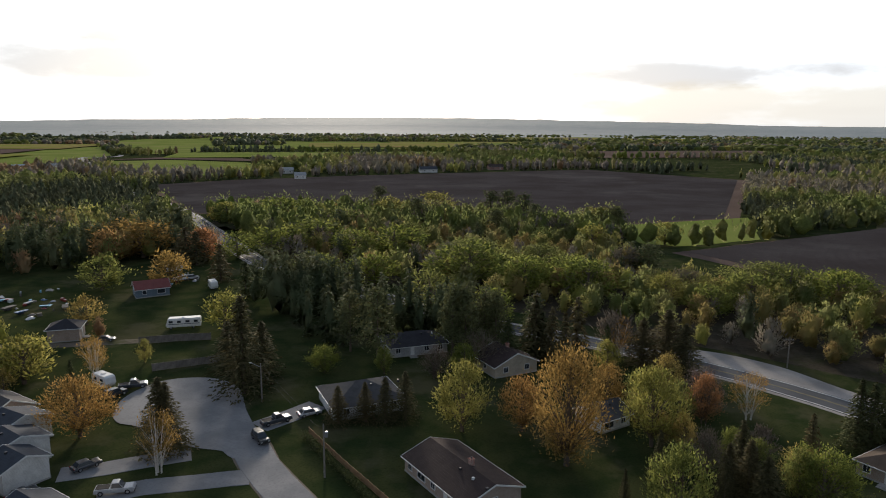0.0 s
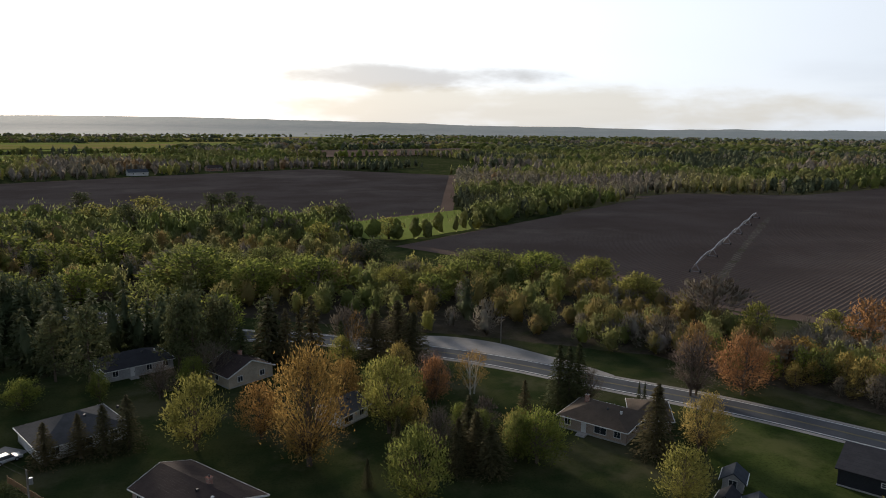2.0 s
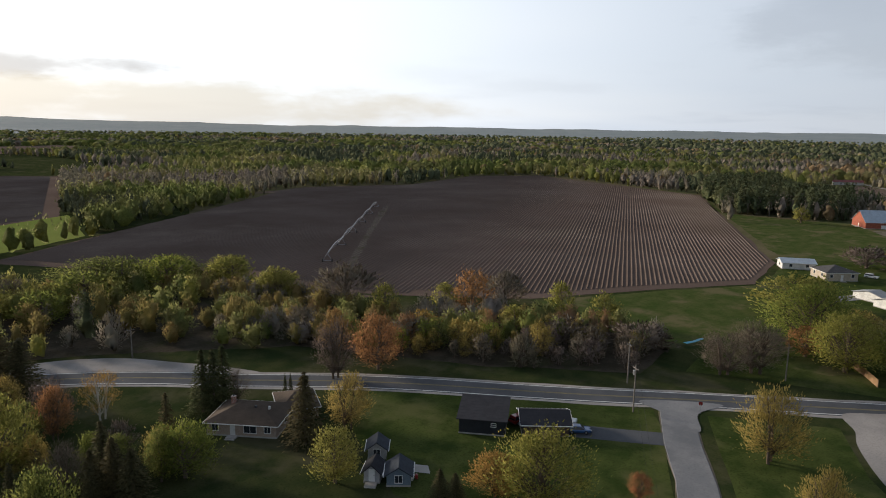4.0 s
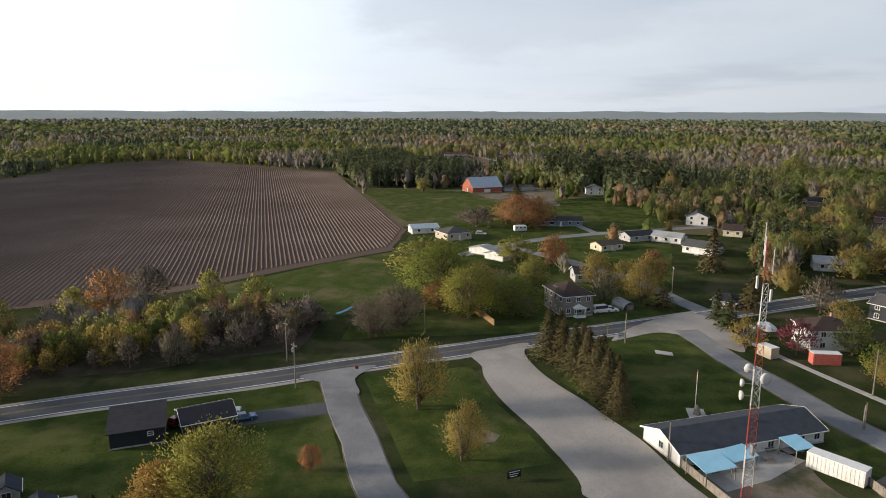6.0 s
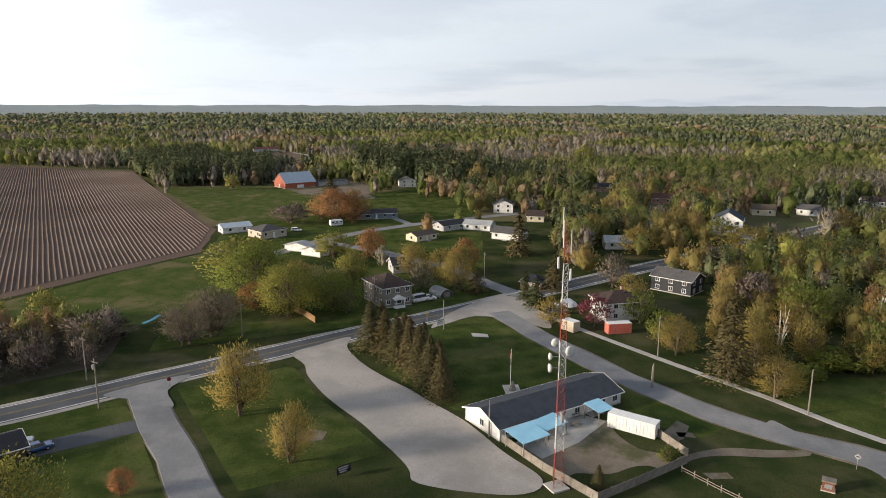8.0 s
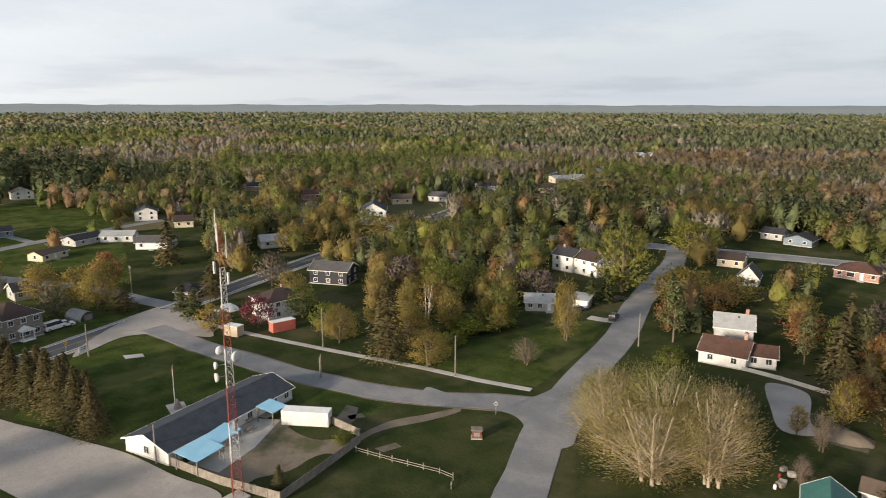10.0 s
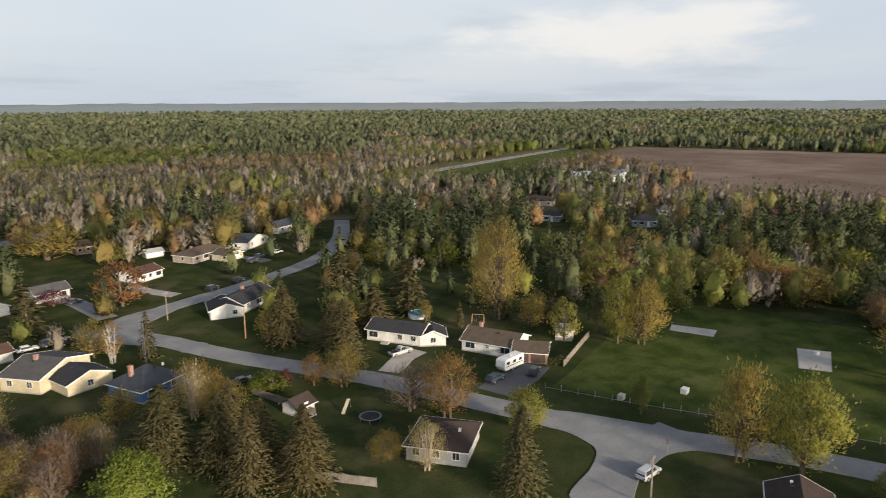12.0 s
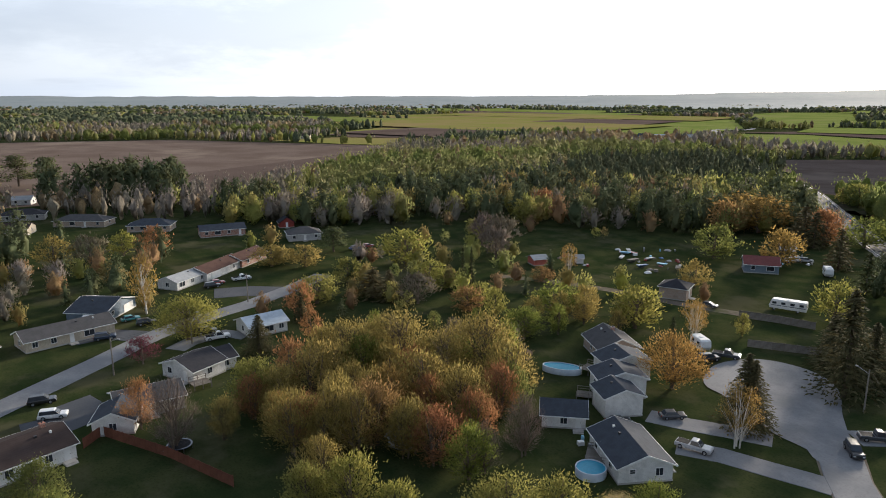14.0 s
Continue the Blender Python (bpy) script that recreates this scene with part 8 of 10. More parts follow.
for k in far_lot:
    pts = far_lot[k]
    blocks, hearts = [], []
    tall = [q for q in pts if q[2] > 6.0]
    core = crown_lumps(*(np.array(q) for q in zip(*tall)), HABIT.get(k, "dome"), 6, 0.45 if k == "bare" else 0.60) if tall else None
    for x, y, h, w in pts:
        trunk, crown = pick.choice(KINDS[k][1])
        for me in (trunk, crown):
            c = np.empty(3 * len(me.vertices), np.float32)
            me.vertices.foreach_get("co", c)
            c = c.reshape(-1, 3) * np.array([w / KINDS[k][2], w / KINDS[k][2], h / 10])
            a = pick.uniform(0, 6.28)
            turn = np.array([[math.cos(a), -math.sin(a), 0], [math.sin(a), math.cos(a), 0], [0, 0, 1]])
            if me is crown:
                c = (c @ turn.T + np.array([x, y, 0])).reshape(-1, 3, 3)
                away = math.hypot(x, y)
                keep = 0.40 if away < 230 else 0.27 if away < 330 else 0.14
                c = c[rng.random(len(c)) < keep]
                mid = c.mean(axis=1, keepdims=True)
                blocks.append(mid + (c - mid) * (0.80 / keep ** 0.5))
                hearts.append(np.tile((x, y, h * 0.45), (len(c), 1)) * 0.85 + mid[:, 0] * 0.15)
    if blocks:
        ob = new("woodland", triangle_mesh("woodland", np.concatenate(blocks), STAND[k], np.concatenate(hearts), 0.22, 0.07, core))
        tagged(ob, "stand of " + KINDS[k][4].replace("tree", "trees"), "woodland", "", "stuff")


# far woods: too many to count, one sheet of crowns a kind
def woods(kind, x, y, lo, hi, sides, levels, tufts, size, label, broad=1.0):
    """Solid uneven crowns with loose leaf tufts along their skin."""
    n = len(x)
    if not n:
        return
    h = rng.uniform(lo, hi, n) * (0.82 + 0.36 * rng.random(n))
    w = h * {"grey": 0.36, "lime": 0.42, "green": 0.62, "rust": 0.55, "pine": 0.46}[kind] * rng.uniform(0.75, 1.3, n) * broad
    core = crown_lumps(x, y, h, w, {"grey": "spindle", "lime": "spindle", "pine": "pine"}.get(kind, "dome"), sides, 0.84 if levels == 2 else 0.62, levels)
    i = np.repeat(np.arange(n), tufts)
    d = unit_rows(n * tufts, rng)
    d[:, 2] = np.abs(d[:, 2])
    z = h[i] * (0.45 + 0.55 * d[:, 2])
    c = np.stack([x[i] + d[:, 0] * w[i] * 0.52, y[i] + d[:, 1] * w[i] * 0.52, z], 1)
    axis = unit_rows(n * tufts, rng) * 0.5 + np.array([0, 0, 0.9])
    axis /= np.linalg.norm(axis, axis=1)[:, None]
    tris = leaf_triangles(c, size, rng, axis, 0.45)
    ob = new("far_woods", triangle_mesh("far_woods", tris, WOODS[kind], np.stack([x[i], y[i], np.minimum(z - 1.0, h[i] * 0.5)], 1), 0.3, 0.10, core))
    tagged(ob, label, "woodland", "", "stuff")


def ring(r0, r1, gap0, gap1):
    """Random places in a ring, thinning outwards."""
    out_x, out_y = [], []
    r = r0
    while r < r1:
        gap = gap0 + (gap1 - gap0) * (r - r0) / (r1 - r0)
        n = int(2 * math.pi * r / gap)
        a = (np.arange(n) + rng.uniform(-0.45, 0.45, n)) * 2 * math.pi / n
        rr = r + rng.uniform(-0.5, 0.5, n) * gap
        out_x.append(rr * np.cos(a))
        out_y.append(rr * np.sin(a))
        r += gap
    return np.concatenate(out_x), np.concatenate(out_y)


def drift(x, y, near, far, seed):
    """A field of noise whose patches widen with distance."""
    return np.array([noise.noise(Vector((a * near, b * near, seed))) + 0.6 * noise.noise(Vector((a * far, b * far, seed + 4))) for a, b in zip(x, y)])


def wood_kinds(x, y):
    """Which kind grows where: leafy north, mixed pines north-west, aspens then pines to the south, budding to the east."""
    n = len(x)
    v = 1.6 * drift(x, y, 0.0065, 0.0019, 3.0) + 0.08 * rng.normal(size=n)
    w = 1.6 * drift(x, y, 0.0055, 0.0016, 9.0) + 0.08 * rng.normal(size=n)
    az, away = np.degrees(np.arctan2(y, x)), np.hypot(x, y)
    north = np.clip(1.4 - np.abs(az - 75) / 42, 0, 1)
    north_west = np.exp(-((az - 133) / 26.0) ** 2)
    south = np.exp(-((az + 105) / 42.0) ** 2)
    east = np.exp(-((az + 12) / 48.0) ** 2)
    v = v + 0.55 * north + 0.18 * north_west + 0.10 * east - 0.12 * south * (away < 760)
    out = np.full(n, 2)                            # bare
    out[v > 0.10] = 1                              # yellow-green
    out[v > 0.42] = 0                              # green
    out[v < -0.52] = 3                             # rust
    out[(rng.random(n) < 0.05 * (1 - north))] = 3
    out[(rng.random(n) < 0.14 * south * (away < 700))] = 1
    pines = w + 0.75 * south * (away > 800) - 0.45 * south * (away < 640) + (0.22 * (away > 850) + 0.40 * (away > 1400)) * (1 - 0.6 * north) - 0.25 * north + 0.42 * north_west * (away < 720)
    out[pines > 0.42] = 4
    gardens = (az > -62) & (az < 12) & (away < 490)
    broadleaved = rng.random(n)
    out[gardens & (out != 4)] = 0
    out[gardens & (out != 4) & (broadleaved < 0.30)] = 3
    out[gardens & (broadleaved > 0.93)] = 2
    return out


ROAD_VERGE = [(-222.0, -438.0), (-533.0, -592.0), (-568.0, -524.0), (-262.0, -368.0)]
patch("road_verge", ROAD_VERGE, 0.03, MEADOW, "open grass beside the far county road", "ground", 2.0, 12)


def wooded(x, y):
    """Where the far woods stand: off roads, fields and yards, with open farmland towards the west."""
    ok = free_ground(x, y, 10.0) & far_from_lines(x, y, [COUNTY_ROAD[4:]], 13.0) & ~inside(ROAD_VERGE, x, y)
    west = np.exp(-((np.degrees(np.arctan2(y, x)) - 122) / 40.0) ** 2)
    away = np.hypot(x, y)
    open_land = np.array([noise.noise(Vector((a * 0.0016, b * 0.0034, 5.0))) for a, b in zip(x, y)])
    return ok & ((away < 600) | (open_land < 0.62 - 0.55 * west * (away > 950)))


NAMES = ("green", "lime", "grey", "rust", "pine")
LABELS = ("far woodland in fresh green leaf", "far woodland in yellow-green leaf", "far bare grey-brown woodland", "far woodland with rust buds", "far dark pine woodland")
for r0, r1, g0, g1, sides, levels, tufts, size, broad in ((335, 700, 7.6, 9.0, 5, 4, 24, 0.85, 1.15), (700, 1500, 10.5, 17, 5, 2, 5, 1.4, 1.35), (1500, 3900, 24, 48, 5, 2, 1, 2.2, 3.0)):
    x, y = ring(r0, r1, g0, g1)
    ok = wooded(x, y)
    x, y = x[ok], y[ok]
    k = wood_kinds(x, y)
    for i in range(5):
        m = k == i
        woods(NAMES[i], x[m], y[m], 9.5, 15 if i != 4 else 17, sides, levels, tufts, size, LABELS[i], broad)


# ---- vehicles ----
PAINT = {n: glossy(n + "_car_paint", c, 0.28, 0.0, 0.6) for n, c in (
    ("silver", (0.42, 0.43, 0.45)), ("white", (0.74, 0.74, 0.73)), ("black", (0.015, 0.016, 0.018)), ("charcoal", (0.055, 0.060, 0.068)),
    ("navy", (0.025, 0.040, 0.075)), ("blue", (0.035, 0.10, 0.26)), ("red", (0.26, 0.025, 0.022)), ("teal", (0.06, 0.26, 0.28)))}
LAMP_GLASS = glossy("lamp_glass", (0.62, 0.62, 0.60), 0.15)
TAIL_GLASS = glossy("tail_lamp_red", (0.30, 0.02, 0.02), 0.2)
_wheels = {}


def wheel(parent, x, y, r):
    """A tyre with its rim; the axle lies along y."""
    if r not in _wheels:
        s = Solid().turned([(r * 0.60, -0.10), (r * 0.97, -0.11), (r, -0.06), (r, 0.06), (r * 0.97, 0.11), (r * 0.60, 0.10)], 14)
        tyre = mesh_of("wheel", [(a, c, b) for a, b, c in s.v], s.f, BLACK, True)
        q = Solid().turned([(0.02, -0.07), (r * 0.25, -0.085), (r * 0.55, -0.06), (r * 0.62, -0.09), (r * 0.62, 0.09), (r * 0.55, 0.06), (0.02, 0.07)], 10)
        rim_me = mesh_of("rim", [(a, c, b) for a, b, c in q.v], q.f, STEEL, True)
        _wheels[r] = (tyre, rim_me)
    ob = part("wheel", _wheels[r][0], BLACK, parent)
    ob.matrix_basis = pose(x, y, r)
    part("rim", _wheels[r][1], STEEL, ob)


def slab_loft(levels):
    """Closed body lofted through level outlines: each level is z, x back, x front, half width."""
    v, f = [], []
    for z, x0, x1, hw in levels:
        v += [(x0, -hw, z), (x1, -hw, z), (x1, hw, z), (x0, hw, z)]
    n = len(levels)
    f.append((0, 3, 2, 1))
    f.append(tuple(4 * (n - 1) + i for i in range(4)))
    for k in range(n - 1):
        f += [(4 * k + i, 4 * k + (i + 1) % 4, 4 * k + 4 + (i + 1) % 4, 4 * k + 4 + i) for i in range(4)]
    return Solid().add(v, f)


def car(x, y, yaw, kind="car", paint="silver", label="", z=0.1):
    """A parked car; its nose points along +x before it is turned."""
    L = {"car": 4.5, "suv": 4.7, "pickup": 5.7, "van": 5.6}[kind]
    h = {"car": 1.42, "suv": 1.72, "pickup": 1.85, "van": 2.3}[kind]
    name = {"car": "car", "suv": "car", "pickup": "pickup_truck", "van": "van"}[kind]
    ob = thing(name, label or "%s %s parked on the drive" % (paint, {"car": "saloon car", "suv": "estate car", "pickup": "pickup truck", "van": "delivery van"}[kind]), name.replace("_", " "), x, y, yaw, z)
    a, hw = L / 2, 0.9 if kind != "van" else 1.0
    waist = h * 0.56
    body = slab_loft([(0.30, -a + 0.08, a - 0.10, hw - 0.06), (0.48, -a, a, hw), (waist - 0.12, -a + 0.03, a - 0.05, hw), (waist, -a + 0.12, a - 0.30, hw - 0.06)])
    part("body", body, PAINT[paint], ob)
    back, front = {"car": (-a + 0.45, a - 1.15), "suv": (-a + 0.12, a - 1.15), "pickup": (-0.55, a - 1.45), "van": (-a + 0.08, a - 0.75)}[kind]
    cab = slab_loft([(waist, back, front, hw - 0.07), (h - 0.06, back + (0.55 if kind == "car" else 0.2), front - 0.75, hw - 0.22), (h, back + (0.65 if kind == "car" else 0.3), front - 0.9, hw - 0.30)])
    part("roof", cab, PAINT[paint], ob)
    g0, g1 = waist + 0.05, h - 0.10
    tb, tf = back + (0.42 if kind == "car" else 0.2), front - 0.60
    for s in (-1, 1):
        pane = Solid()
        v = [(back + 0.18 + (0.15 if kind == "car" else 0), s * (hw - 0.065), g0), (front - 0.16, s * (hw - 0.065), g0), (tf - 0.1, s * (hw - 0.195), g1), (tb + 0.12, s * (hw - 0.195), g1)]
        v += [(p[0], p[1] - s * 0.05, p[2]) for p in v]
        pane.add(v, [(0, 1, 2, 3), (4, 7, 6, 5), (0, 4, 5, 1), (1, 5, 6, 2), (2, 6, 7, 3), (3, 7, 4, 0)])
        part("side_window", pane, GLASS, ob)
    for x0, x1, nm in ((front + 0.01, tf - 0.03, "windscreen"), (back - 0.01, tb + 0.03, "rear_window")):
        v = [(x0, -hw + 0.16, g0), (x0, hw - 0.16, g0), (x1, hw - 0.28, g1), (x1, -hw + 0.28, g1)]
        d = 0.04 if nm == "windscreen" else -0.04
        v += [(p[0] - d, p[1], p[2]) for p in v]
        part(nm, Solid().add(v, [(0, 1, 2, 3), (4, 7, 6, 5), (0, 4, 5, 1), (1, 5, 6, 2), (2, 6, 7, 3), (3, 7, 4, 0)]), GLASS, ob)
    if kind == "pickup":
        part("cargo_bed", Solid().box(-a + 0.2, -hw + 0.12, waist - 0.02, -0.7, hw - 0.12, waist + 0.012), BLACK, ob)
    r = 0.33 if kind == "car" else 0.38
    for wx in (-a + 0.95, a - 0.95):
        for wy in (-hw + 0.06, hw - 0.06):
            wheel(ob, wx, wy, r)
    for s in (-1, 1):
        part("headlight", Solid().box(a - 0.10, s * hw * 0.72 - 0.17, 0.60, a + 0.012, s * hw * 0.72 + 0.17, 0.74), LAMP_GLASS, ob)
        part("tail_light", Solid().box(-a - 0.012, s * hw * 0.80 - 0.11, 0.62, -a + 0.1, s * hw * 0.80 + 0.11, 0.82), TAIL_GLASS, ob)
    part("bumper", Solid().box(a - 0.05, -hw + 0.08, 0.36, a + 0.06, hw - 0.08, 0.52), DARK_METAL, ob)
    part("bumper", Solid().box(-a - 0.06, -hw + 0.08, 0.36, -a + 0.05, hw - 0.08, 0.52), DARK_METAL, ob)
    return ob


car(-53.0, 94.3, 14, "pickup", "silver", "silver pickup truck parked on the grey drive")
car(-35.7, 120.1, 38, "pickup", "charcoal", "dark pickup truck at the edge of the turning circle")
car(-30.4, 124.0, 33, "car", "silver", "pale silver car parked before the garage")
car(-36.4, 112.6, -52, "suv", "black", "black car parked at the kerb")
car(-70.6, 135.7, 23, "pickup", "charcoal", "grey pickup truck at the turning circle")
car(-72.0, 131.1, 60, "suv", "black", "black car at the turning circle")
car(-61.5, 101.5, 53, "car", "charcoal", "dark car half under a tree")
car(-66.0, 92.3, 58, "car", "black", "dark car between the terrace and the garage")
car(-92.7, 166.5, 14, "car", "charcoal", "dark car on the dirt track")
car(-137.7, 17.2, 76, "suv", "black", "black estate car on the asphalt drive")
car(-129.8, 17.6, 68, "suv", "white", "white estate car beside a black one")
car(-174.0, 32.2, 70, "car", "white", "white car on the drive of the beige bungalow")
car(-167.4, 35.1, 76, "suv", "navy", "dark blue estate car on the drive")
car(-175.8, 35.5, 80, "suv", "charcoal", "grey estate car before the carport")
car(-181.1, 36.0, 67, "van", "white", "white van beside the carport")
car(-178.2, 43.6, 87, "car", "teal", "turquoise car on the lawn")
car(-172.4, 45.8, 79, "suv", "black", "black car beside the turquoise one")
car(-156.6, 54.9, 75, "suv", "black", "black estate car on the grey drive")
car(-151.1, 55.4, 80, "pickup", "white", "white pickup truck on the grey drive")
car(-198.2, 81.4, 82, "pickup", "white", "white pickup truck on the dark drive")
car(-198.2, 73.7, 82, "car", "red", "dark red car on the drive")
car(-195.4, 71.2, 79, "suv", "black", "black car on the dark drive")
car(-213.1, 131.3, 85, "car", "blue", "blue car on the far lawn")
car(-213.3, 137.1, 88, "car", "red", "red car beside a blue one")
car(-102.5, 234.7, 66, "suv", "white", "white car among the scrap")
car(-99.3, 238.4, 33, "suv", "silver", "silver car among the scrap")
car(-330.3, 62.7, 87, "suv", "white", "white car before a far bungalow")
car(104.6, 67.2, -12, "suv", "red", "red car beside the charcoal garage")
car(109.8, 60.8, -73, "suv", "white", "white car on the asphalt drive")
car(107.9, 56.7, -52, "car", "blue", "blue car on the asphalt drive")
car(189.6, -9.2, -60, "van", "white", "white van beside the stone house")
car(190.8, -11.6, -75, "suv", "white", "white estate car beside the van")
car(178.0, -44.7, -79, "suv", "black", "black estate car by the street")
car(174.9, -45.5, -87, "pickup", "charcoal", "dark pickup truck by the street")
car(120.4, -132.2, -61, "suv", "charcoal", "dark grey car parked at the street side")
car(131.8, -146.4, -95, "car", "black", "dark car on the grass")
car(130.7, -129.8, -90, "car", "navy", "dark car under the carport")
car(314.4, -20.9, -95, "suv", "white", "white car by the village road")
car(304.5, 39.5, -97, "suv", "white", "white car beside the farmhouse")
car(-49.5, -205.6, -144, "suv", "black", "black estate car parked in the street")
car(-58.8, -211.0, -148, "suv", "black", "black estate car parked in the street")
car(-70.9, -235.1, -149, "suv", "charcoal", "dark car on the drive")
car(-75.3, -241.5, -150, "car", "navy", "dark blue car on the drive")
car(-83.0, -244.7, -156, "car", "white", "white car in the street")
car(-20.8, -204.3, -152, "suv", "black", "black car before the bungalow")
car(-13.2, -212.7, -156, "car", "charcoal", "dark car behind a crimson tree")
car(-5.3, -177.1, -161, "suv", "charcoal", "grey car beside the cream house")
car(-8.9, -175.9, -162, "suv", "black", "black car beside the cream house")
car(-0.5, -175.6, -166, "car", "white", "white car behind the cream house")
car(-36.0, -130.8, -163, "car", "black", "black car under the hedge")
car(-70.2, -127.8, -169, "pickup", "silver", "silver pickup truck before the white bungalow")
car(-78.8, -104.2, -162, "suv", "navy", "dark blue car behind the white camper")
car(-76.2, -62.8, -169, "suv", "silver", "silver car parked in the side street")
car(-87.8, -103.0, -147, "car", "black", "dark car beside the camper")


def camper(x, y, yaw, length=6.0, motor=False, label=""):
    """A white caravan or motorhome with stripe, windows and wheels; its nose points along +x."""
    ob = thing("motorhome" if motor else "camper_trailer", label, "motorhome" if motor else "caravan", x, y, yaw, 0.05)
    a = length / 2
    b = slab_loft([(0.55, -a + 0.1, a - (0.2 if motor else 0.4), 1.1), (1.3, -a, a, 1.18), (2.6, -a + 0.02, a - (0.5 if motor else 0.15), 1.18), (2.95, -a + 0.2, a - (0.9 if motor else 0.6), 1.05)])
    part("body", b, TRIM, ob)
    for s in (-1, 1):
        part("stripe", Solid().box(-a + 0.3, s * 1.185 - 0.015, 1.32, a - 0.6, s * 1.185 + 0.015, 1.48), PAINT["navy"], ob)
        n = max(2, int(length / 2.0))
        for i in range(n):
            u = -a + length * (i + 0.6) / (n + 0.2)
            part("side_window", Solid().box(u - 0.5, s * 1.19 - 0.02, 1.75, u + 0.5, s * 1.19 + 0.02, 2.35), GLASS, ob)
        for wx in ((-a + 2.0, a - 1.3) if motor else (-0.4, 0.45)):
            wheel(ob, wx, s * 1.0, 0.38)
    if motor:
        v = [(a + 0.015, -1.0, 1.45), (a + 0.015, 1.0, 1.45), (a - 0.40, 1.0, 2.45), (a - 0.40, -1.0, 2.45)]
        v += [(p[0] - 0.06, p[1], p[2]) for p in v]
        part("windscreen", Solid().add(v, [(0, 1, 2, 3), (4, 7, 6, 5), (0, 4, 5, 1), (1, 5, 6, 2), (2, 6, 7, 3), (3, 7, 4, 0)]), GLASS, ob)
    else:
        part("tow_bar", Solid().tube((a - 0.4, 0, 0.55), (a + 1.1, 0, 0.45), 0.06), DARK_METAL, ob)
    part("roof_hatch", Solid().box(-0.35, -0.35, 2.93, 0.35, 0.35, 3.1), TRIM, ob)
    return ob


camper(-77.8, 179.4, -163, 9.0, True, "long white motorhome with dark windows parked on grass")
camper(-85.3, -107.8, 14, 6.5, False, "white camper trailer parked on the drive")
camper(-86.5, 224.4, -58, 5.0, False, "white camper trailer beside the highway trees")
camper(-110.8, 249.9, 21, 6.0, False, "white camper trailer among the scrap")
camper(316.9, 23.0, -63, 6.0, False, "white camper trailer on a village lawn")
camper(-76.8, 135.8, -31, 5.0, False, "white box trailer at the turning circle")


def container(x, y, yaw, length, material, label, name="storage_container"):
    """A ribbed steel box."""
    ob = thing(name, label, "container", x, y, yaw)
    a = length / 2
    s = Solid().box(-a, -1.2, 0.1, a, 1.2, 2.6)
    part("body", s, material, ob)
    for i in range(int(length / 0.6)):
        u = -a + 0.35 + i * 0.6
        for k in (-1, 1):
            part("rib", Solid().box(u - 0.08, k * 1.22 - 0.03, 0.2, u + 0.08, k * 1.22 + 0.03, 2.5), material, ob)
    part("roof_panel", Solid().box(-a - 0.03, -1.23, 2.6, a + 0.03, 1.23, 2.68), TRIM, ob)
    part("skid", Solid().box(-a, -1.1, -0.05, a, 1.1, 0.1), DARK_METAL, ob)
    return ob


container(107.3, -41.8, -130, 8.4, WALLS["white"], "long white storage container beside the hall")
container(158.8, -56.5, -85, 6.0, WALLS["salmon"], "faded red storage container beside the white house")
container(161.4, -45.3, -148, 4.0, WALLS["beige"], "pale box trailer by the street", "box_trailer")
container(20.9, -141.2, -153, 4.0, WALLS["white"], "white trailer box beside the brush pile", "box_trailer")

# ---- mast, poles, wires ----
MAST_RED = surface("faded_red_mast_paint", (0.26, 0.060, 0.045), (0.20, 0.052, 0.042), 0.5, 6.0, 0.8, bump=0.1)
MAST_WHITE = surface("white_mast_paint", (0.56, 0.55, 0.53), (0.46, 0.455, 0.44), 0.5, 6.0, 0.7, bump=0.1)


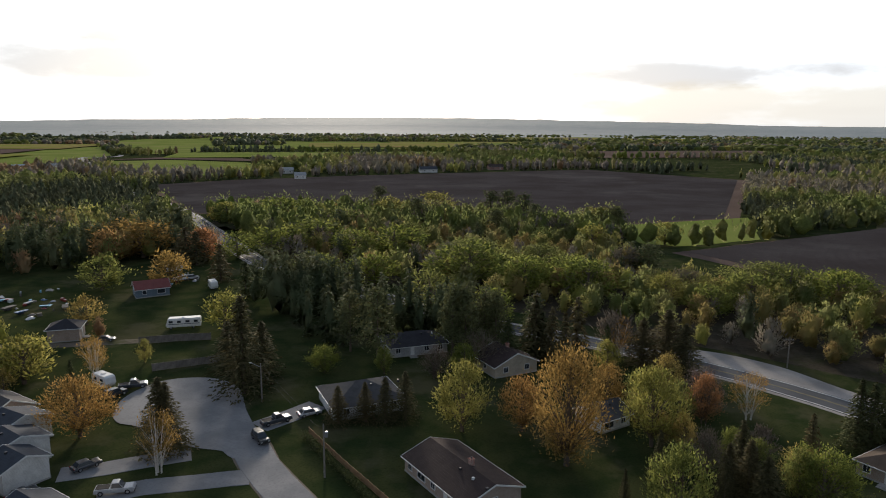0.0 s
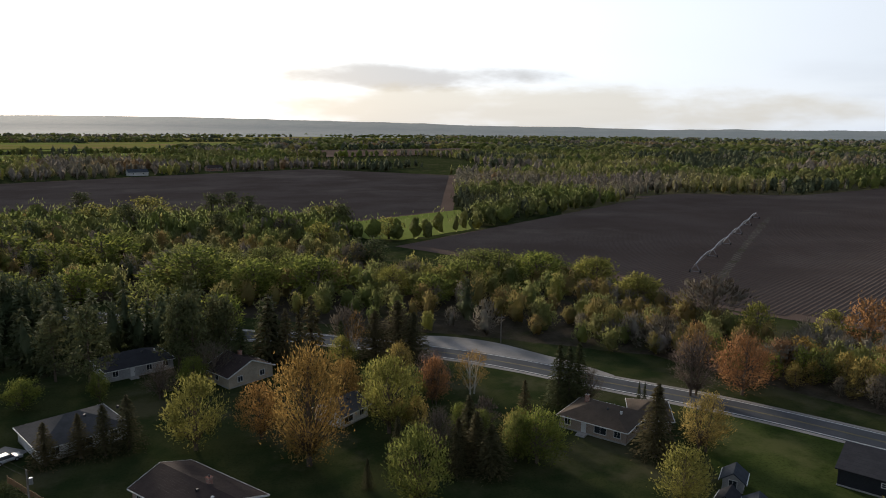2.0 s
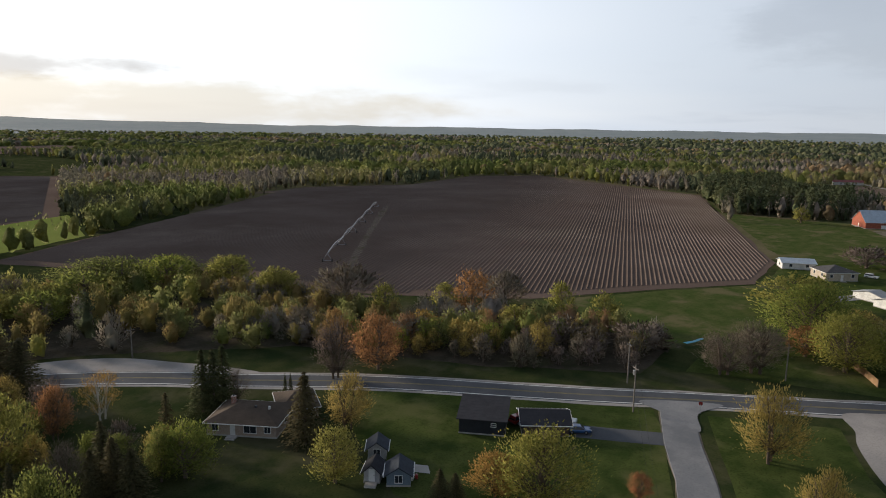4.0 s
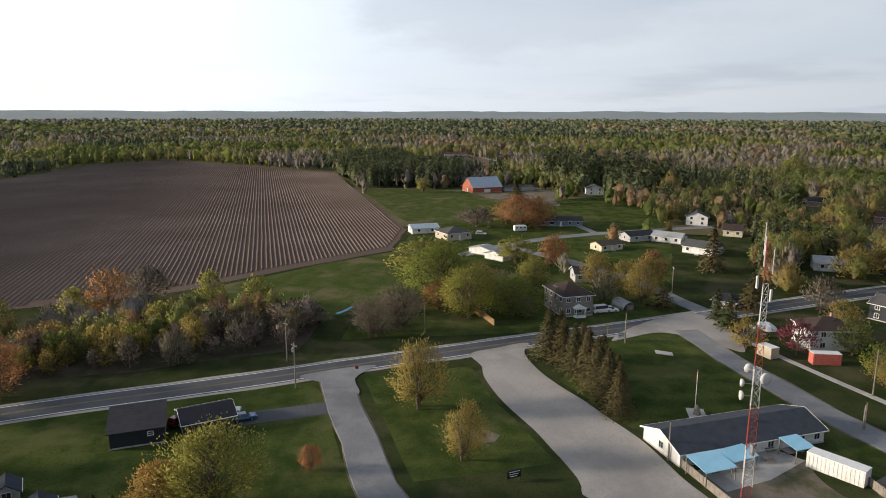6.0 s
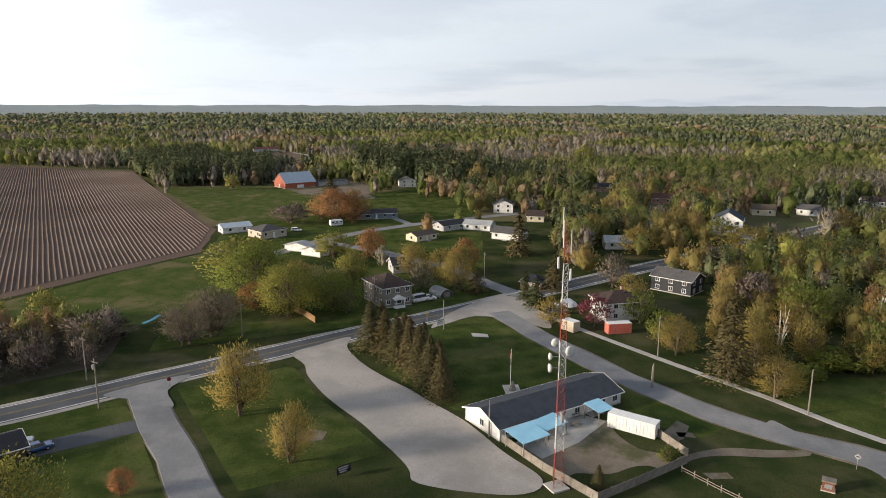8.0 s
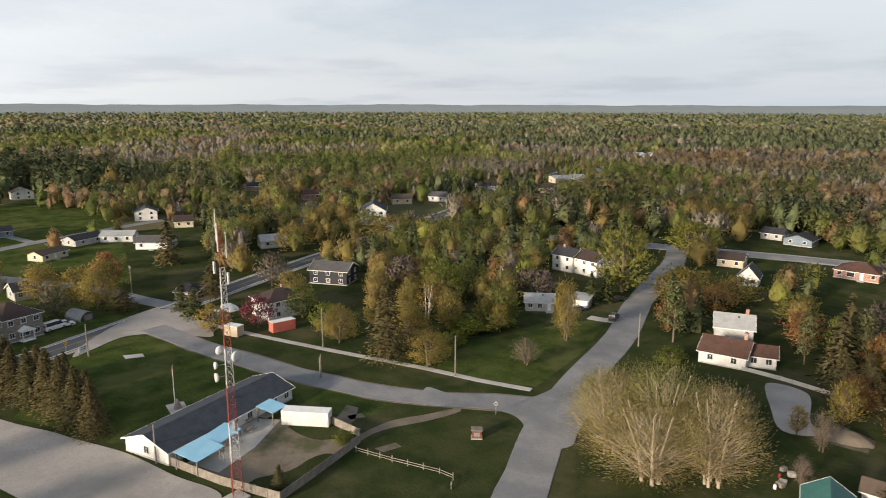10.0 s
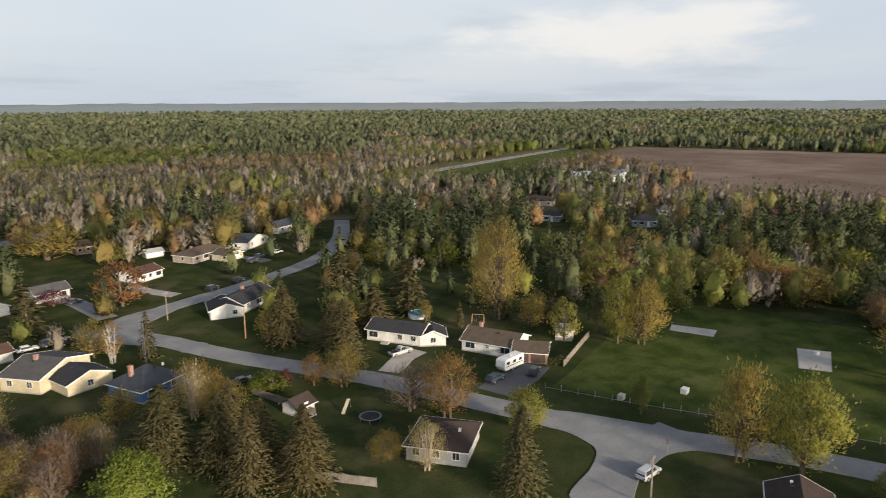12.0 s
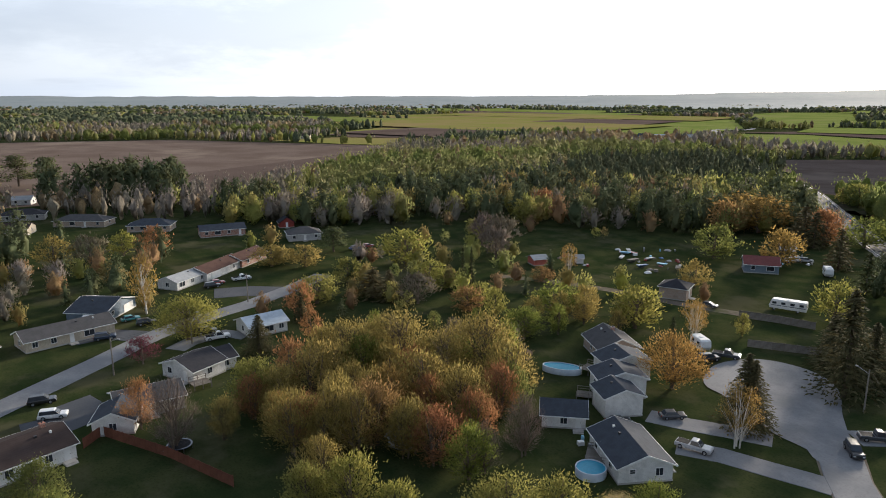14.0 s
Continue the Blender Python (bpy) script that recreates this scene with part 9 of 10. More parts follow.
def mast(x, y, height_m):
    """A three-legged lattice mast in red and white sections with dishes and whip aerials."""
    ob = thing("radio_mast", "tall red and white lattice radio mast with white dishes", "radio mast", x, y, 20)
    part("footing", Solid().box(-1.4, -1.4, -0.2, 1.4, 1.4, 0.25), CONCRETE, ob)

    def leg(k, z):
        r = 0.62 * (1 - z / height_m) + 0.30
        return Vector((r * math.cos(2.094 * k), r * math.sin(2.094 * k), z))

    step = height_m * 0.93 / 28
    for i in range(28):
        z0, z1 = 0.2 + i * step, 0.2 + (i + 1) * step
        s = Solid()
        for k in range(3):
            s.tube(leg(k, z0), leg(k, z1), 0.042, 0.042, 5)
            s.tube(leg(k, z0), leg(k + 1, z1), 0.02, 0.02, 4)
            s.tube(leg(k + 1, z0), leg(k, z1), 0.02, 0.02, 4)
            s.tube(leg(k, z1), leg(k + 1, z1), 0.02, 0.02, 4)
        part("lattice_section", s, MAST_WHITE if (i // 4) % 2 else MAST_RED, ob)
    for z, k, r in ((21.8, 0, 0.62), (21.6, 3.3, 0.75), (20.2, 1.0, 0.5), (18.6, 1.2, 0.6)):
        c = Vector((1.25 * math.cos(k), 1.25 * math.sin(k), z))
        d = Solid().turned([(0.02, 0.0), (r * 0.6, 0.08), (r, 0.24), (r * 1.02, 0.30), (r * 1.02, 0.52), (r * 0.5, 0.58), (0.02, 0.60)], 16)
        m = Matrix.Translation(c) @ Matrix.Rotation(k, 4, "Z") @ Matrix.Rotation(radians(90), 4, "Y")
        dish = part("dish", mesh_of("dish", [m @ Vector(p) for p in d.v], d.f, MAST_WHITE, True), MAST_WHITE, ob, "round white drum dish")
        part("bracket", Solid().tube((0.4 * math.cos(k), 0.4 * math.sin(k), z), c, 0.05, 0.05, 5), STEEL, dish)
    for a, z0, z1 in ((0.0, 37.2, 41.4), (2.1, 36.0, 39.8), (4.2, 35.0, 38.5)):
        q = Vector((0.75 * math.cos(a), 0.75 * math.sin(a), 0))
        part("whip_aerial", Solid().tube(q + Vector((0, 0, z0)), q + Vector((0, 0, z1)), 0.09, 0.07, 6).tube(q * 0.4 + Vector((0, 0, z0 + 0.4)), q + Vector((0, 0, z0 + 0.4)), 0.03, 0.03, 4), MAST_WHITE, ob)
    for a, z0 in ((1.0, 33.0), (3.6, 31.5)):
        q = Vector((0.9 * math.cos(a), 0.9 * math.sin(a), 0))
        part("panel_aerial", Solid().box(q.x - 0.12, q.y - 0.12, z0, q.x + 0.12, q.y + 0.12, z0 + 1.6), MAST_WHITE, ob)
    part("cable_tray", Solid().tube(leg(0, 0.3) * 0.8, leg(0, height_m * 0.9) * 0.8 + Vector((0, 0, 3.6)), 0.07, 0.05, 5), BLACK, ob)
    part("equipment_box", Solid().box(-0.25, -0.75, 10.2, 0.35, -0.35, 11.8), STEEL, ob)


mast(90.6, -24.3, 42.0)
pole_tops = {}


def pole(key, x, y, h, arm=1.1, lamp=0.0, yaw=0.0, box=False, material=TIMBER, label="weathered wooden utility pole with a crossarm"):
    ob = thing("utility_pole" if not lamp else "street_lamp", label, "pole", x, y, yaw)
    part("pole", Solid().tube((0, 0, -0.5), (0, 0, h), 0.17, 0.11, 8), material, ob)
    if arm:
        part("crossarm", Solid().box(-arm, -0.06, h - 0.85, arm, 0.06, h - 0.72), material, ob)
        for u in (-arm + 0.1, -0.35, 0.35, arm - 0.1):
            part("insulator", Solid().tube((u, 0, h - 0.72), (u, 0, h - 0.5), 0.05, 0.035, 6), STEEL, ob)
    if lamp:
        part("lamp_arm", Solid().tube((0, 0, h - 0.8), (lamp, 0, h - 0.2), 0.04, 0.035, 6), STEEL, ob)
        part("lamp_head", Solid().box(lamp - 0.05, -0.14, h - 0.27, lamp + 0.6, 0.14, h - 0.12), STEEL, ob)
    if box:
        part("transformer", Solid().turned([(0.02, 0), (0.28, 0.02), (0.28, 0.85), (0.2, 0.95), (0.02, 0.97)], 12, (0.42, 0, h - 2.2)), STEEL, ob)
    pole_tops[key] = Vector((x, y, h - 0.55))
    return ob


def wire(a, b, sag=0.9, spread_m=0.5, strands=2):
    """Cables between two poles."""
    p, q = pole_tops[a], pole_tops[b]
    side = Vector((q.y - p.y, p.x - q.x, 0)).normalized()
    mid = (p + q) / 2
    ob = thing("overhead_cable", "thin dark overhead cables slung between poles", "cable", mid.x, mid.y, 0, 0.0)
    for k in range(strands):
        off = side * spread_m * (k - (strands - 1) / 2) * 2
        s, last = Solid(), None
        for i in range(11):
            t = i / 10
            c = p.lerp(q, t) + off - Vector((mid.x, mid.y, sag * 4 * t * (1 - t)))
            if last is not None:
                s.tube(last, c, 0.016, 0.016, 3, False)
            last = c
        part("cable", s, BLACK, ob)


pole("a", -22.5, 100.6, 9.0, 0.0, 0, 0, True, label="wooden utility pole with a grey transformer")
pole("b", -41.4, 130.1, 8.0, 0.0, 2.2, 160, label="wooden street lamp pole at the turning circle")
pole("c", 73.9, 156.5, 7.5, 0.9, label="wooden utility pole across the highway")
pole("d", 123.5, 53.2, 9.8, 1.0, 0, 55, True)
pole("e", 137.5, 61.0, 9.5, 1.0, 0, 55)
pole("f", 162.7, 35.0, 8.5, 0.0, label="plain wooden pole at the meadow edge")
pole("g", 184.6, 3.5, 9.0, 0.9, 0, 40)
pole("h", 141.4, -59.7, 9.6, 0.0)
pole("i", 110.9, -75.7, 8.8, 0.0)
pole("j", 102.7, -121.4, 8.1, 0.0)
pole("k", 107.2, -16.8, 6.5, 0.0, label="thin pole at the corner of the hall")
pole("l", -32.0, -182.3, 7.8, 0.8, 0, 30)
pole("m", -44.7, -157.5, 7.3, 0.0, material=NEW_TIMBER, label="tall orange-brown timber post")
pole("n", -143.7, 31.0, 8.0, 0.0, 1.6, 40, label="wooden street lamp pole beside the road")
pole("o", -151.5, 49.6, 8.0, 0.0, 1.6, 40, label="wooden street lamp pole beside the road")
pole("p", -174.8, 73.2, 8.0, 0.0, label="wooden pole beside the road")
pole("q", 215.9, -31.4, 8.5, 0.9, 0, 10)
pole("r", -70.2, -57.2, 8.0, 0.9, 0, 20)
pole("s", 125.2, -52.2, 5.0, 0.0, label="short wooden post beside the street")
pole("t", 125.2, -52.0, 4.5, 0.0, label="short wooden post beside the street")
pole("u", 164.6, -13.9, 7.5, 0.0, label="wooden pole by the highway")
pole("v", 71.0, 26.0, 9.0, 0.8)
for a, b in (("d", "v"), ("d", "e"), ("h", "i"), ("i", "j"), ("a", "b"), ("n", "o"), ("o", "p"), ("e", "c"), ("g", "q")):
    wire(a, b)


def lattice_aerial(x, y, h):
    ob = thing("aerial_tower", "slim grey lattice television aerial", "aerial", x, y)
    for k in range(3):
        c = Vector((0.25 * math.cos(2.094 * k), 0.25 * math.sin(2.094 * k), 0))
        part("rail", Solid().tube(c, c + Vector((0, 0, h)), 0.03, 0.03, 4), STEEL, ob)
    for i in range(int(h / 0.8)):
        part("rung", Solid().tube((0.25, 0, i * 0.8), (-0.12, 0.22, i * 0.8 + 0.4), 0.02, 0.02, 4).tube((-0.12, 0.22, i * 0.8 + 0.4), (-0.12, -0.22, i * 0.8 + 0.6), 0.02, 0.02, 4), STEEL, ob)
    part("antenna", Solid().tube((-0.9, 0, h), (0.9, 0, h), 0.025, 0.025, 4).tube((-0.5, -0.5, h), (-0.5, 0.5, h), 0.02, 0.02, 4).tube((0.3, -0.35, h), (0.3, 0.35, h), 0.02, 0.02, 4), STEEL, ob)


lattice_aerial(-21.8, -154.1, 9.5)

# ---- by the hall ----
CANVAS = surface("pale_blue_canvas", (0.25, 0.50, 0.66), (0.30, 0.56, 0.72), 0.4, 5.0, 0.7, bump=0.2, grain=0.2)


def canopy(x, y, yaw, w, d, h=2.5):
    ob = thing("canopy", "pale blue canvas canopy on timber posts", "canopy", x, y, yaw)
    part("canvas", roof_solid(w, d, 0.5, "mono", "x", 0.1, 0.05), CANVAS, ob).matrix_basis = pose(0, 0, h)
    for sx in (-1, 1):
        for sy in (-1, 1):
            part("post", Solid().box(sx * (w / 2 - 0.1) - 0.06, sy * (d / 2 - 0.1) - 0.06, -0.1, sx * (w / 2 - 0.1) + 0.06, sy * (d / 2 - 0.1) + 0.06, h + (0.45 if sy > 0 else 0.05)), TIMBER, ob)


def picnic_table(x, y, yaw):
    ob = thing("picnic_table", "weathered brown timber picnic table with benches", "picnic table", x, y, yaw, 0.07)
    for i in range(4):
        part("board", Solid().box(-0.9, -0.38 + i * 0.195, 0.72, 0.9, -0.205 + i * 0.195, 0.76), TIMBER, ob)
    for s in (-1, 1):
        part("bench", Solid().box(-0.9, s * 0.72 - 0.13, 0.42, 0.9, s * 0.72 + 0.13, 0.46), TIMBER, ob)
        part("leg_frame", Solid().tube((s * 0.65, -0.75, 0.0), (s * 0.65, -0.2, 0.72), 0.04, 0.04, 4).tube((s * 0.65, 0.75, 0.0), (s * 0.65, 0.2, 0.72), 0.04, 0.04, 4).tube((s * 0.65, -0.75, 0.40), (s * 0.65, 0.75, 0.40), 0.04, 0.04, 4), TIMBER, ob)


canopy(102.8, -22.4, -60, 5.6, 4.6)
canopy(106.3, -26.9, -55, 5.4, 3.2)
canopy(111.9, -37.1, -60, 3.6, 3.6)
for x, y, yaw in ((104.7, -23.2, -61), (106.2, -26.8, -62), (114.0, -37.8, -70), (113.2, -33.3, -60), (109.7, -32.5, -55)):
    picnic_table(x, y, yaw)


def board_fence(pts, h, material, label, panel=2.4, name="board_fence", gap=0.0, thick=0.04):
    """A fence of posts and boarded panels along a line."""
    ob = thing(name, label, "fence", pts[0][0], pts[0][1])
    o = Vector((pts[0][0], pts[0][1], 0))
    for a, b in zip(pts, pts[1:]):
        a, b = Vector((*a, 0)) - o, Vector((*b, 0)) - o
        n = max(1, round((b - a).length / panel))
        d = (b - a).normalized()
        ang = math.degrees(math.atan2(d.y, d.x))
        run = (b - a).length / n
        post = Solid().box(-0.06, -0.06, -0.3, 0.06, 0.06, h + 0.1).mesh("post", material)
        slats = Solid()
        if gap:
            for z in np.arange(0.35, h + 0.01, gap):
                slats.box(0.0, -thick / 2, z - 0.05, run, thick / 2, z + 0.05)
        else:
            m = max(2, int(run / 0.28))        # boards overlap like steps, one behind the next
            o2, v2 = [], []
            for i in range(m):
                x0, x1, yy = run * i / m, run * (i + 1) / m, 0.03 * (i % 2)
                o2 += [(x0, yy), (x1, yy)]
            n2 = len(o2)
            v2 = [(p, -thick / 2 - q, 0.05) for p, q in o2] + [(p, -thick / 2 - q, h - 0.02) for p, q in o2] + [(p, thick / 2, 0.05) for p, q in o2] + [(p, thick / 2, h - 0.02) for p, q in o2]
            slats.add(v2, [(i, i + 1, n2 + i + 1, n2 + i) for i in range(n2 - 1)] + [(2 * n2 + i, 3 * n2 + i, 3 * n2 + i + 1, 2 * n2 + i + 1) for i in range(n2 - 1)] + [(n2 + i, n2 + i + 1, 3 * n2 + i + 1, 3 * n2 + i) for i in range(n2 - 1)])
        me = slats.mesh("panel", material)
        for i in range(n):
            c = a + d * run * i
            part("post", post, material, ob).matrix_basis = pose(c.x, c.y, 0, 0, 0, ang)
            part("panel", me, material, ob).matrix_basis = pose(c.x, c.y, 0, 0, 0, ang)
        part("post", post, material, ob).matrix_basis = pose(b.x, b.y, 0, 0, 0, ang)
    return ob


board_fence([(105.0, -18.6), (95.5, -23.3), (86.4, -29.2), (90.0, -36.1), (95.8, -46.4)], 1.5, TIMBER, "weathered grey board fence round the hall's yard")
board_fence([(106.1, -44.9), (102.0, -46.1), (97.6, -47.3)], 1.5, TIMBER, "weathered board fence beside the container")
board_fence([(93.4, -44.5), (87.4, -47.8), (80.4, -52.1), (77.9, -52.9), (75.9, -51.2)], 1.1, TIMBER, "open timber rail fence", 2.6, "rail_fence", 0.4)
board_fence([(184.9, 26.8), (178.6, 22.2), (172.1, 18.6)], 1.8, NEW_TIMBER, "bright orange-brown board fence by the highway")
board_fence([(-114.8, 19.2), (-117.7, 22.6), (-103.5, 28.8), (-89.0, 33.3)], 1.8, RED_TIMBER, "dark red-brown board fence round a garden")
board_fence([(-83.1, 164.4), (-74.6, 167.6), (-66.6, 169.3)], 1.9, TIMBER, "weathered grey board fence in the big yard")
board_fence([(-71.1, 145.7), (-64.5, 149.2), (-58.2, 152.6)], 1.8, TIMBER, "dark timber fence round a vegetable plot")
board_fence([(-35.9, -124.8), (-39.7, -116.1), (-42.5, -109.3)], 1.5, TIMBER, "grey board fence beside the garden")
board_fence([(-34.3, -89.6), (-37.3, -86.0), (-40.9, -82.4)], 1.5, TIMBER, "grey board fence between gardens")
board_fence([(-50.0, -259.2), (-53.5, -252.7)], 1.8, RED_TIMBER, "brown board fence beside the bungalow")
board_fence([(-95.4, -102.4), (-113.5, -113.5)], 1.5, TIMBER, "grey fence along the park edge")
board_fence([(-148.4, -55.0), (-132.5, -44.6)], 1.5, TIMBER, "dark fence along the park edge")
board_fence([(-28.6, 116.2), (-20.9, 105.4), (-10.9, 92.3)], 1.2, NEW_TIMBER, "yellow-brown fence along a clipped hedge")
board_fence([(-84.8, -96.0), (-93.2, -82.0), (-101.7, -69.7), (-110.3, -57.2), (-120.8, -40.9)], 1.2, STEEL, "thin grey wire fence on steel posts along the park", 3.0, "wire_fence", 1.0, 0.02)
CHALK = surface("pale_concrete_panels", (0.52, 0.50, 0.46), (0.44, 0.42, 0.39), 0.6, 5.0, 0.85, bump=0.2, dirt=(0.30, 0.28, 0.25, 0.6))
board_fence([(83.4, -127.8), (73.2, -130.0), (59.3, -131.4), (50.6, -132.4)], 0.9, CHALK, "low pale concrete panel fence", 3.0, "panel_fence", 0.0, 0.12)
board_fence([(80.1, -166.3), (68.3, -175.5), (54.2, -183.4)], 1.2, CHALK, "long white panel fence behind the gardens", 3.0, "panel_fence", 0.0, 0.1)
board_fence([(46.9, -164.6), (40.5, -168.0)], 1.2, CHALK, "short white panel fence", 3.0, "panel_fence", 0.0, 0.1)


def flagpole(x, y, h):
    ob = thing("flagpole", "white flagpole with a limp red and white flag", "flagpole", x, y)
    part("pole", Solid().tube((0, 0, -0.2), (0, 0, h), 0.06, 0.035, 8), TRIM, ob)
    v, f = [], []
    for i in range(9):
        t = i / 8
        for z in (0.0, -1.6):
            v.append((0.05 + 0.35 * t, 0.10 * math.sin(7 * t) * t, h - 0.15 + z * (1 - 0.1 * t) - 0.5 * t))
    f = [(2 * i, 2 * i + 1, 2 * i + 3, 2 * i + 2) for i in range(8)]
    flag = part("flag", mesh_of("flag", v, f, PAINT["red"], True), PAINT["red"], ob)
    part("white_stripe", mesh_of("white_stripe", [(p[0], p[1] - 0.012, p[2]) for p in v[6:12]], f[:2], TRIM, True), TRIM, flag)
    part("ball", Solid().turned([(0.01, -0.06), (0.06, 0), (0.01, 0.06)], 8, (0, 0, h)), STEEL, ob)


flagpole(128.6, -24.3, 7.6)


def monument(x, y):
    ob = thing("stone_cairn", "small pointed stone cairn on a paved patch", "monument", x, y)
    part("slab", Solid().box(-2.6, -1.6, -0.05, 2.6, 1.6, 0.06), CONCRETE, ob)
    part("cairn", Solid().turned([(0.75, 0.05), (0.6, 0.7), (0.3, 1.5), (0.08, 2.0), (0.0, 2.05)], 7), WALLS["stone"], ob)
    part("plaque", Solid().box(0.5, -0.4, 0.3, 0.62, 0.4, 0.8), DARK_METAL, ob)


monument(126.0, -24.2)


def kiosk(x, y, yaw):
    """A timber letter-box shelter with a slab roof."""
    ob = thing("mailbox_kiosk", "small brown timber letter-box kiosk with a flat cap", "kiosk", x, y, yaw)
    part("base", Solid().box(-0.95, -0.75, -0.05, 0.95, 0.75, 0.14), CONCRETE, ob)
    part("wall", Solid().box(-0.8, -0.6, 0.1, 0.8, 0.6, 1.5), RED_TIMBER, ob)
    part("cap", Solid().box(-0.95, -0.75, 1.5, 0.95, 0.75, 1.68), TIMBER, ob)
    part("plate", Solid().box(-0.5, -0.64, 0.5, 0.5, -0.6, 1.2), STEEL, ob)


kiosk(86.8, -63.7, -126)


def sign_board(x, y, yaw, w, h, lift, board, bars, label):
    """A board on two posts; its writing shows as plain bars."""
    ob = thing("sign_board", label, "sign", x, y, yaw)
    for s in (-1, 1):
        part("post", Solid().box(s * w * 0.45 - 0.06, -0.06, -0.3, s * w * 0.45 + 0.06, 0.06, lift + h), DARK_METAL, ob)
    part("board", Solid().box(-w / 2, -0.09, lift, w / 2, -0.05, lift + h), board, ob)
    for i in range(bars):
        z = lift + h * (0.78 - 0.28 * i)
        part("bar", Solid().box(-w * (0.40 - 0.05 * i), -0.105, z - 0.05, w * (0.40 - 0.09 * i), -0.09, z + 0.06), TRIM if board is BLACK else DARK_METAL, ob)


sign_board(96.3, 7.0, -56, 2.4, 1.3, 0.5, BLACK, 3, "black notice board with pale lettering on the lawn")
sign_board(165.9, -13.1, -57, 2.2, 1.5, 0.8, TRIM, 2, "white notice board beside the highway")


def road_sign(x, y, yaw, shape, paint, h=2.2, label=""):
    ob = thing("road_sign", label, "road sign", x, y, yaw)
    part("post", Solid().tube((0, 0, -0.2), (0, 0, h), 0.04, 0.04, 6), STEEL, ob)
    n = {"stop": 8, "diamond": 4}[shape]
    r, off = (0.42, math.pi / 8) if shape == "stop" else (0.5, 0.0)
    v = [(r * math.cos(off + 2 * math.pi * i / n), -0.05, h + r * math.sin(off + 2 * math.pi * i / n)) for i in range(n)]
    v += [(p[0], p[1] - 0.02, p[2]) for p in v]
    plate = part("plate", Solid().add(v, [tuple(range(n))[::-1], tuple(range(n, 2 * n))] + [(i, (i + 1) % n, n + (i + 1) % n, n + i) for i in range(n)]), paint, ob)
    part("bar", Solid().box(-0.24, -0.08, h - 0.08, 0.24, -0.07, h + 0.08), TRIM if shape == "stop" else BLACK, plate)


SIGN_YELLOW = glossy("sign_yellow", (0.70, 0.42, 0.03), 0.5)
road_sign(131.6, 42.9, 115, "stop", PAINT["red"], 2.1, "red octagonal stop sign on a steel post")
road_sign(-84.2, -65.9, 60, "stop", PAINT["red"], 2.1, "red octagonal stop sign at the side street")
road_sign(169.7, -10.0, -60, "diamond", SIGN_YELLOW, 2.4, "yellow diamond warning sign by the highway")
road_sign(92.1, -71.8, -140, "diamond", STEEL, 2.1, "back of a grey road sign at the junction")

# ---- gardens and yards ----
WATER = glossy("pool_water", (0.035, 0.27, 0.40), 0.35)
WATER.node_tree.nodes["Principled BSDF"].inputs["Specular IOR Level"].default_value = 0.15
POOL_WALL = surface("pale_pool_wall", (0.50, 0.56, 0.60), (0.42, 0.48, 0.54), 0.8, 6.0, 0.5)


def pool(x, y, yaw, rx, ry, label):
    ob = thing("swimming_pool", label, "pool", x, y, yaw)
    s = Solid().turned([(1.0, 0.0), (1.0, 1.25), (0.94, 1.28), (0.93, 1.0)], 28)
    part("wall", mesh_of("wall", [(a * rx, b * ry, c) for a, b, c in s.v], s.f, POOL_WALL, True), POOL_WALL, ob)
    part("water", mesh_of("water", [(0.94 * rx * math.cos(k * 0.2244), 0.94 * ry * math.sin(k * 0.2244), 1.12) for k in range(28)], [tuple(range(28))], WATER), WATER, ob)
    part("ladder", Solid().tube((rx, -0.25, 0), (rx, -0.25, 1.9), 0.03, 0.03, 5).tube((rx, 0.25, 0), (rx, 0.25, 1.9), 0.03, 0.03, 5).box(rx - 0.05, -0.25, 0.5, rx + 0.05, 0.25, 0.55).box(rx - 0.05, -0.25, 1.0, rx + 0.05, 0.25, 1.05), TRIM, ob)


def deck(x, y, yaw, w, d, h, label, rail=True):
    ob = thing("timber_deck", label, "deck", x, y, yaw)
    n = int(d / 0.3)
    board = Solid().box(-w / 2, 0, h - 0.05, w / 2, 0.27, h).mesh("board", TIMBER)
    for i in range(n):
        part("board", board, TIMBER, ob).matrix_basis = pose(0, -d / 2 + i * d / n, 0)
    for sx in (-1, 0, 1):
        for sy in (-1, 1):
            part("post", Solid().box(sx * (w / 2 - 0.1) - 0.06, sy * (d / 2 - 0.1) - 0.06, -0.1, sx * (w / 2 - 0.1) + 0.06, sy * (d / 2 - 0.1) + 0.06, h + (0.95 if rail else -0.05)), TIMBER, ob)
    if rail:
        for s in (-1, 1):
            part("rail", Solid().box(-w / 2, s * (d / 2 - 0.1) - 0.04, h + 0.88, w / 2, s * (d / 2 - 0.1) + 0.04, h + 0.95), TIMBER, ob)
            part("rail", Solid().box(-w / 2, s * (d / 2 - 0.1) - 0.03, h + 0.4, w / 2, s * (d / 2 - 0.1) + 0.03, h + 0.48), TIMBER, ob)


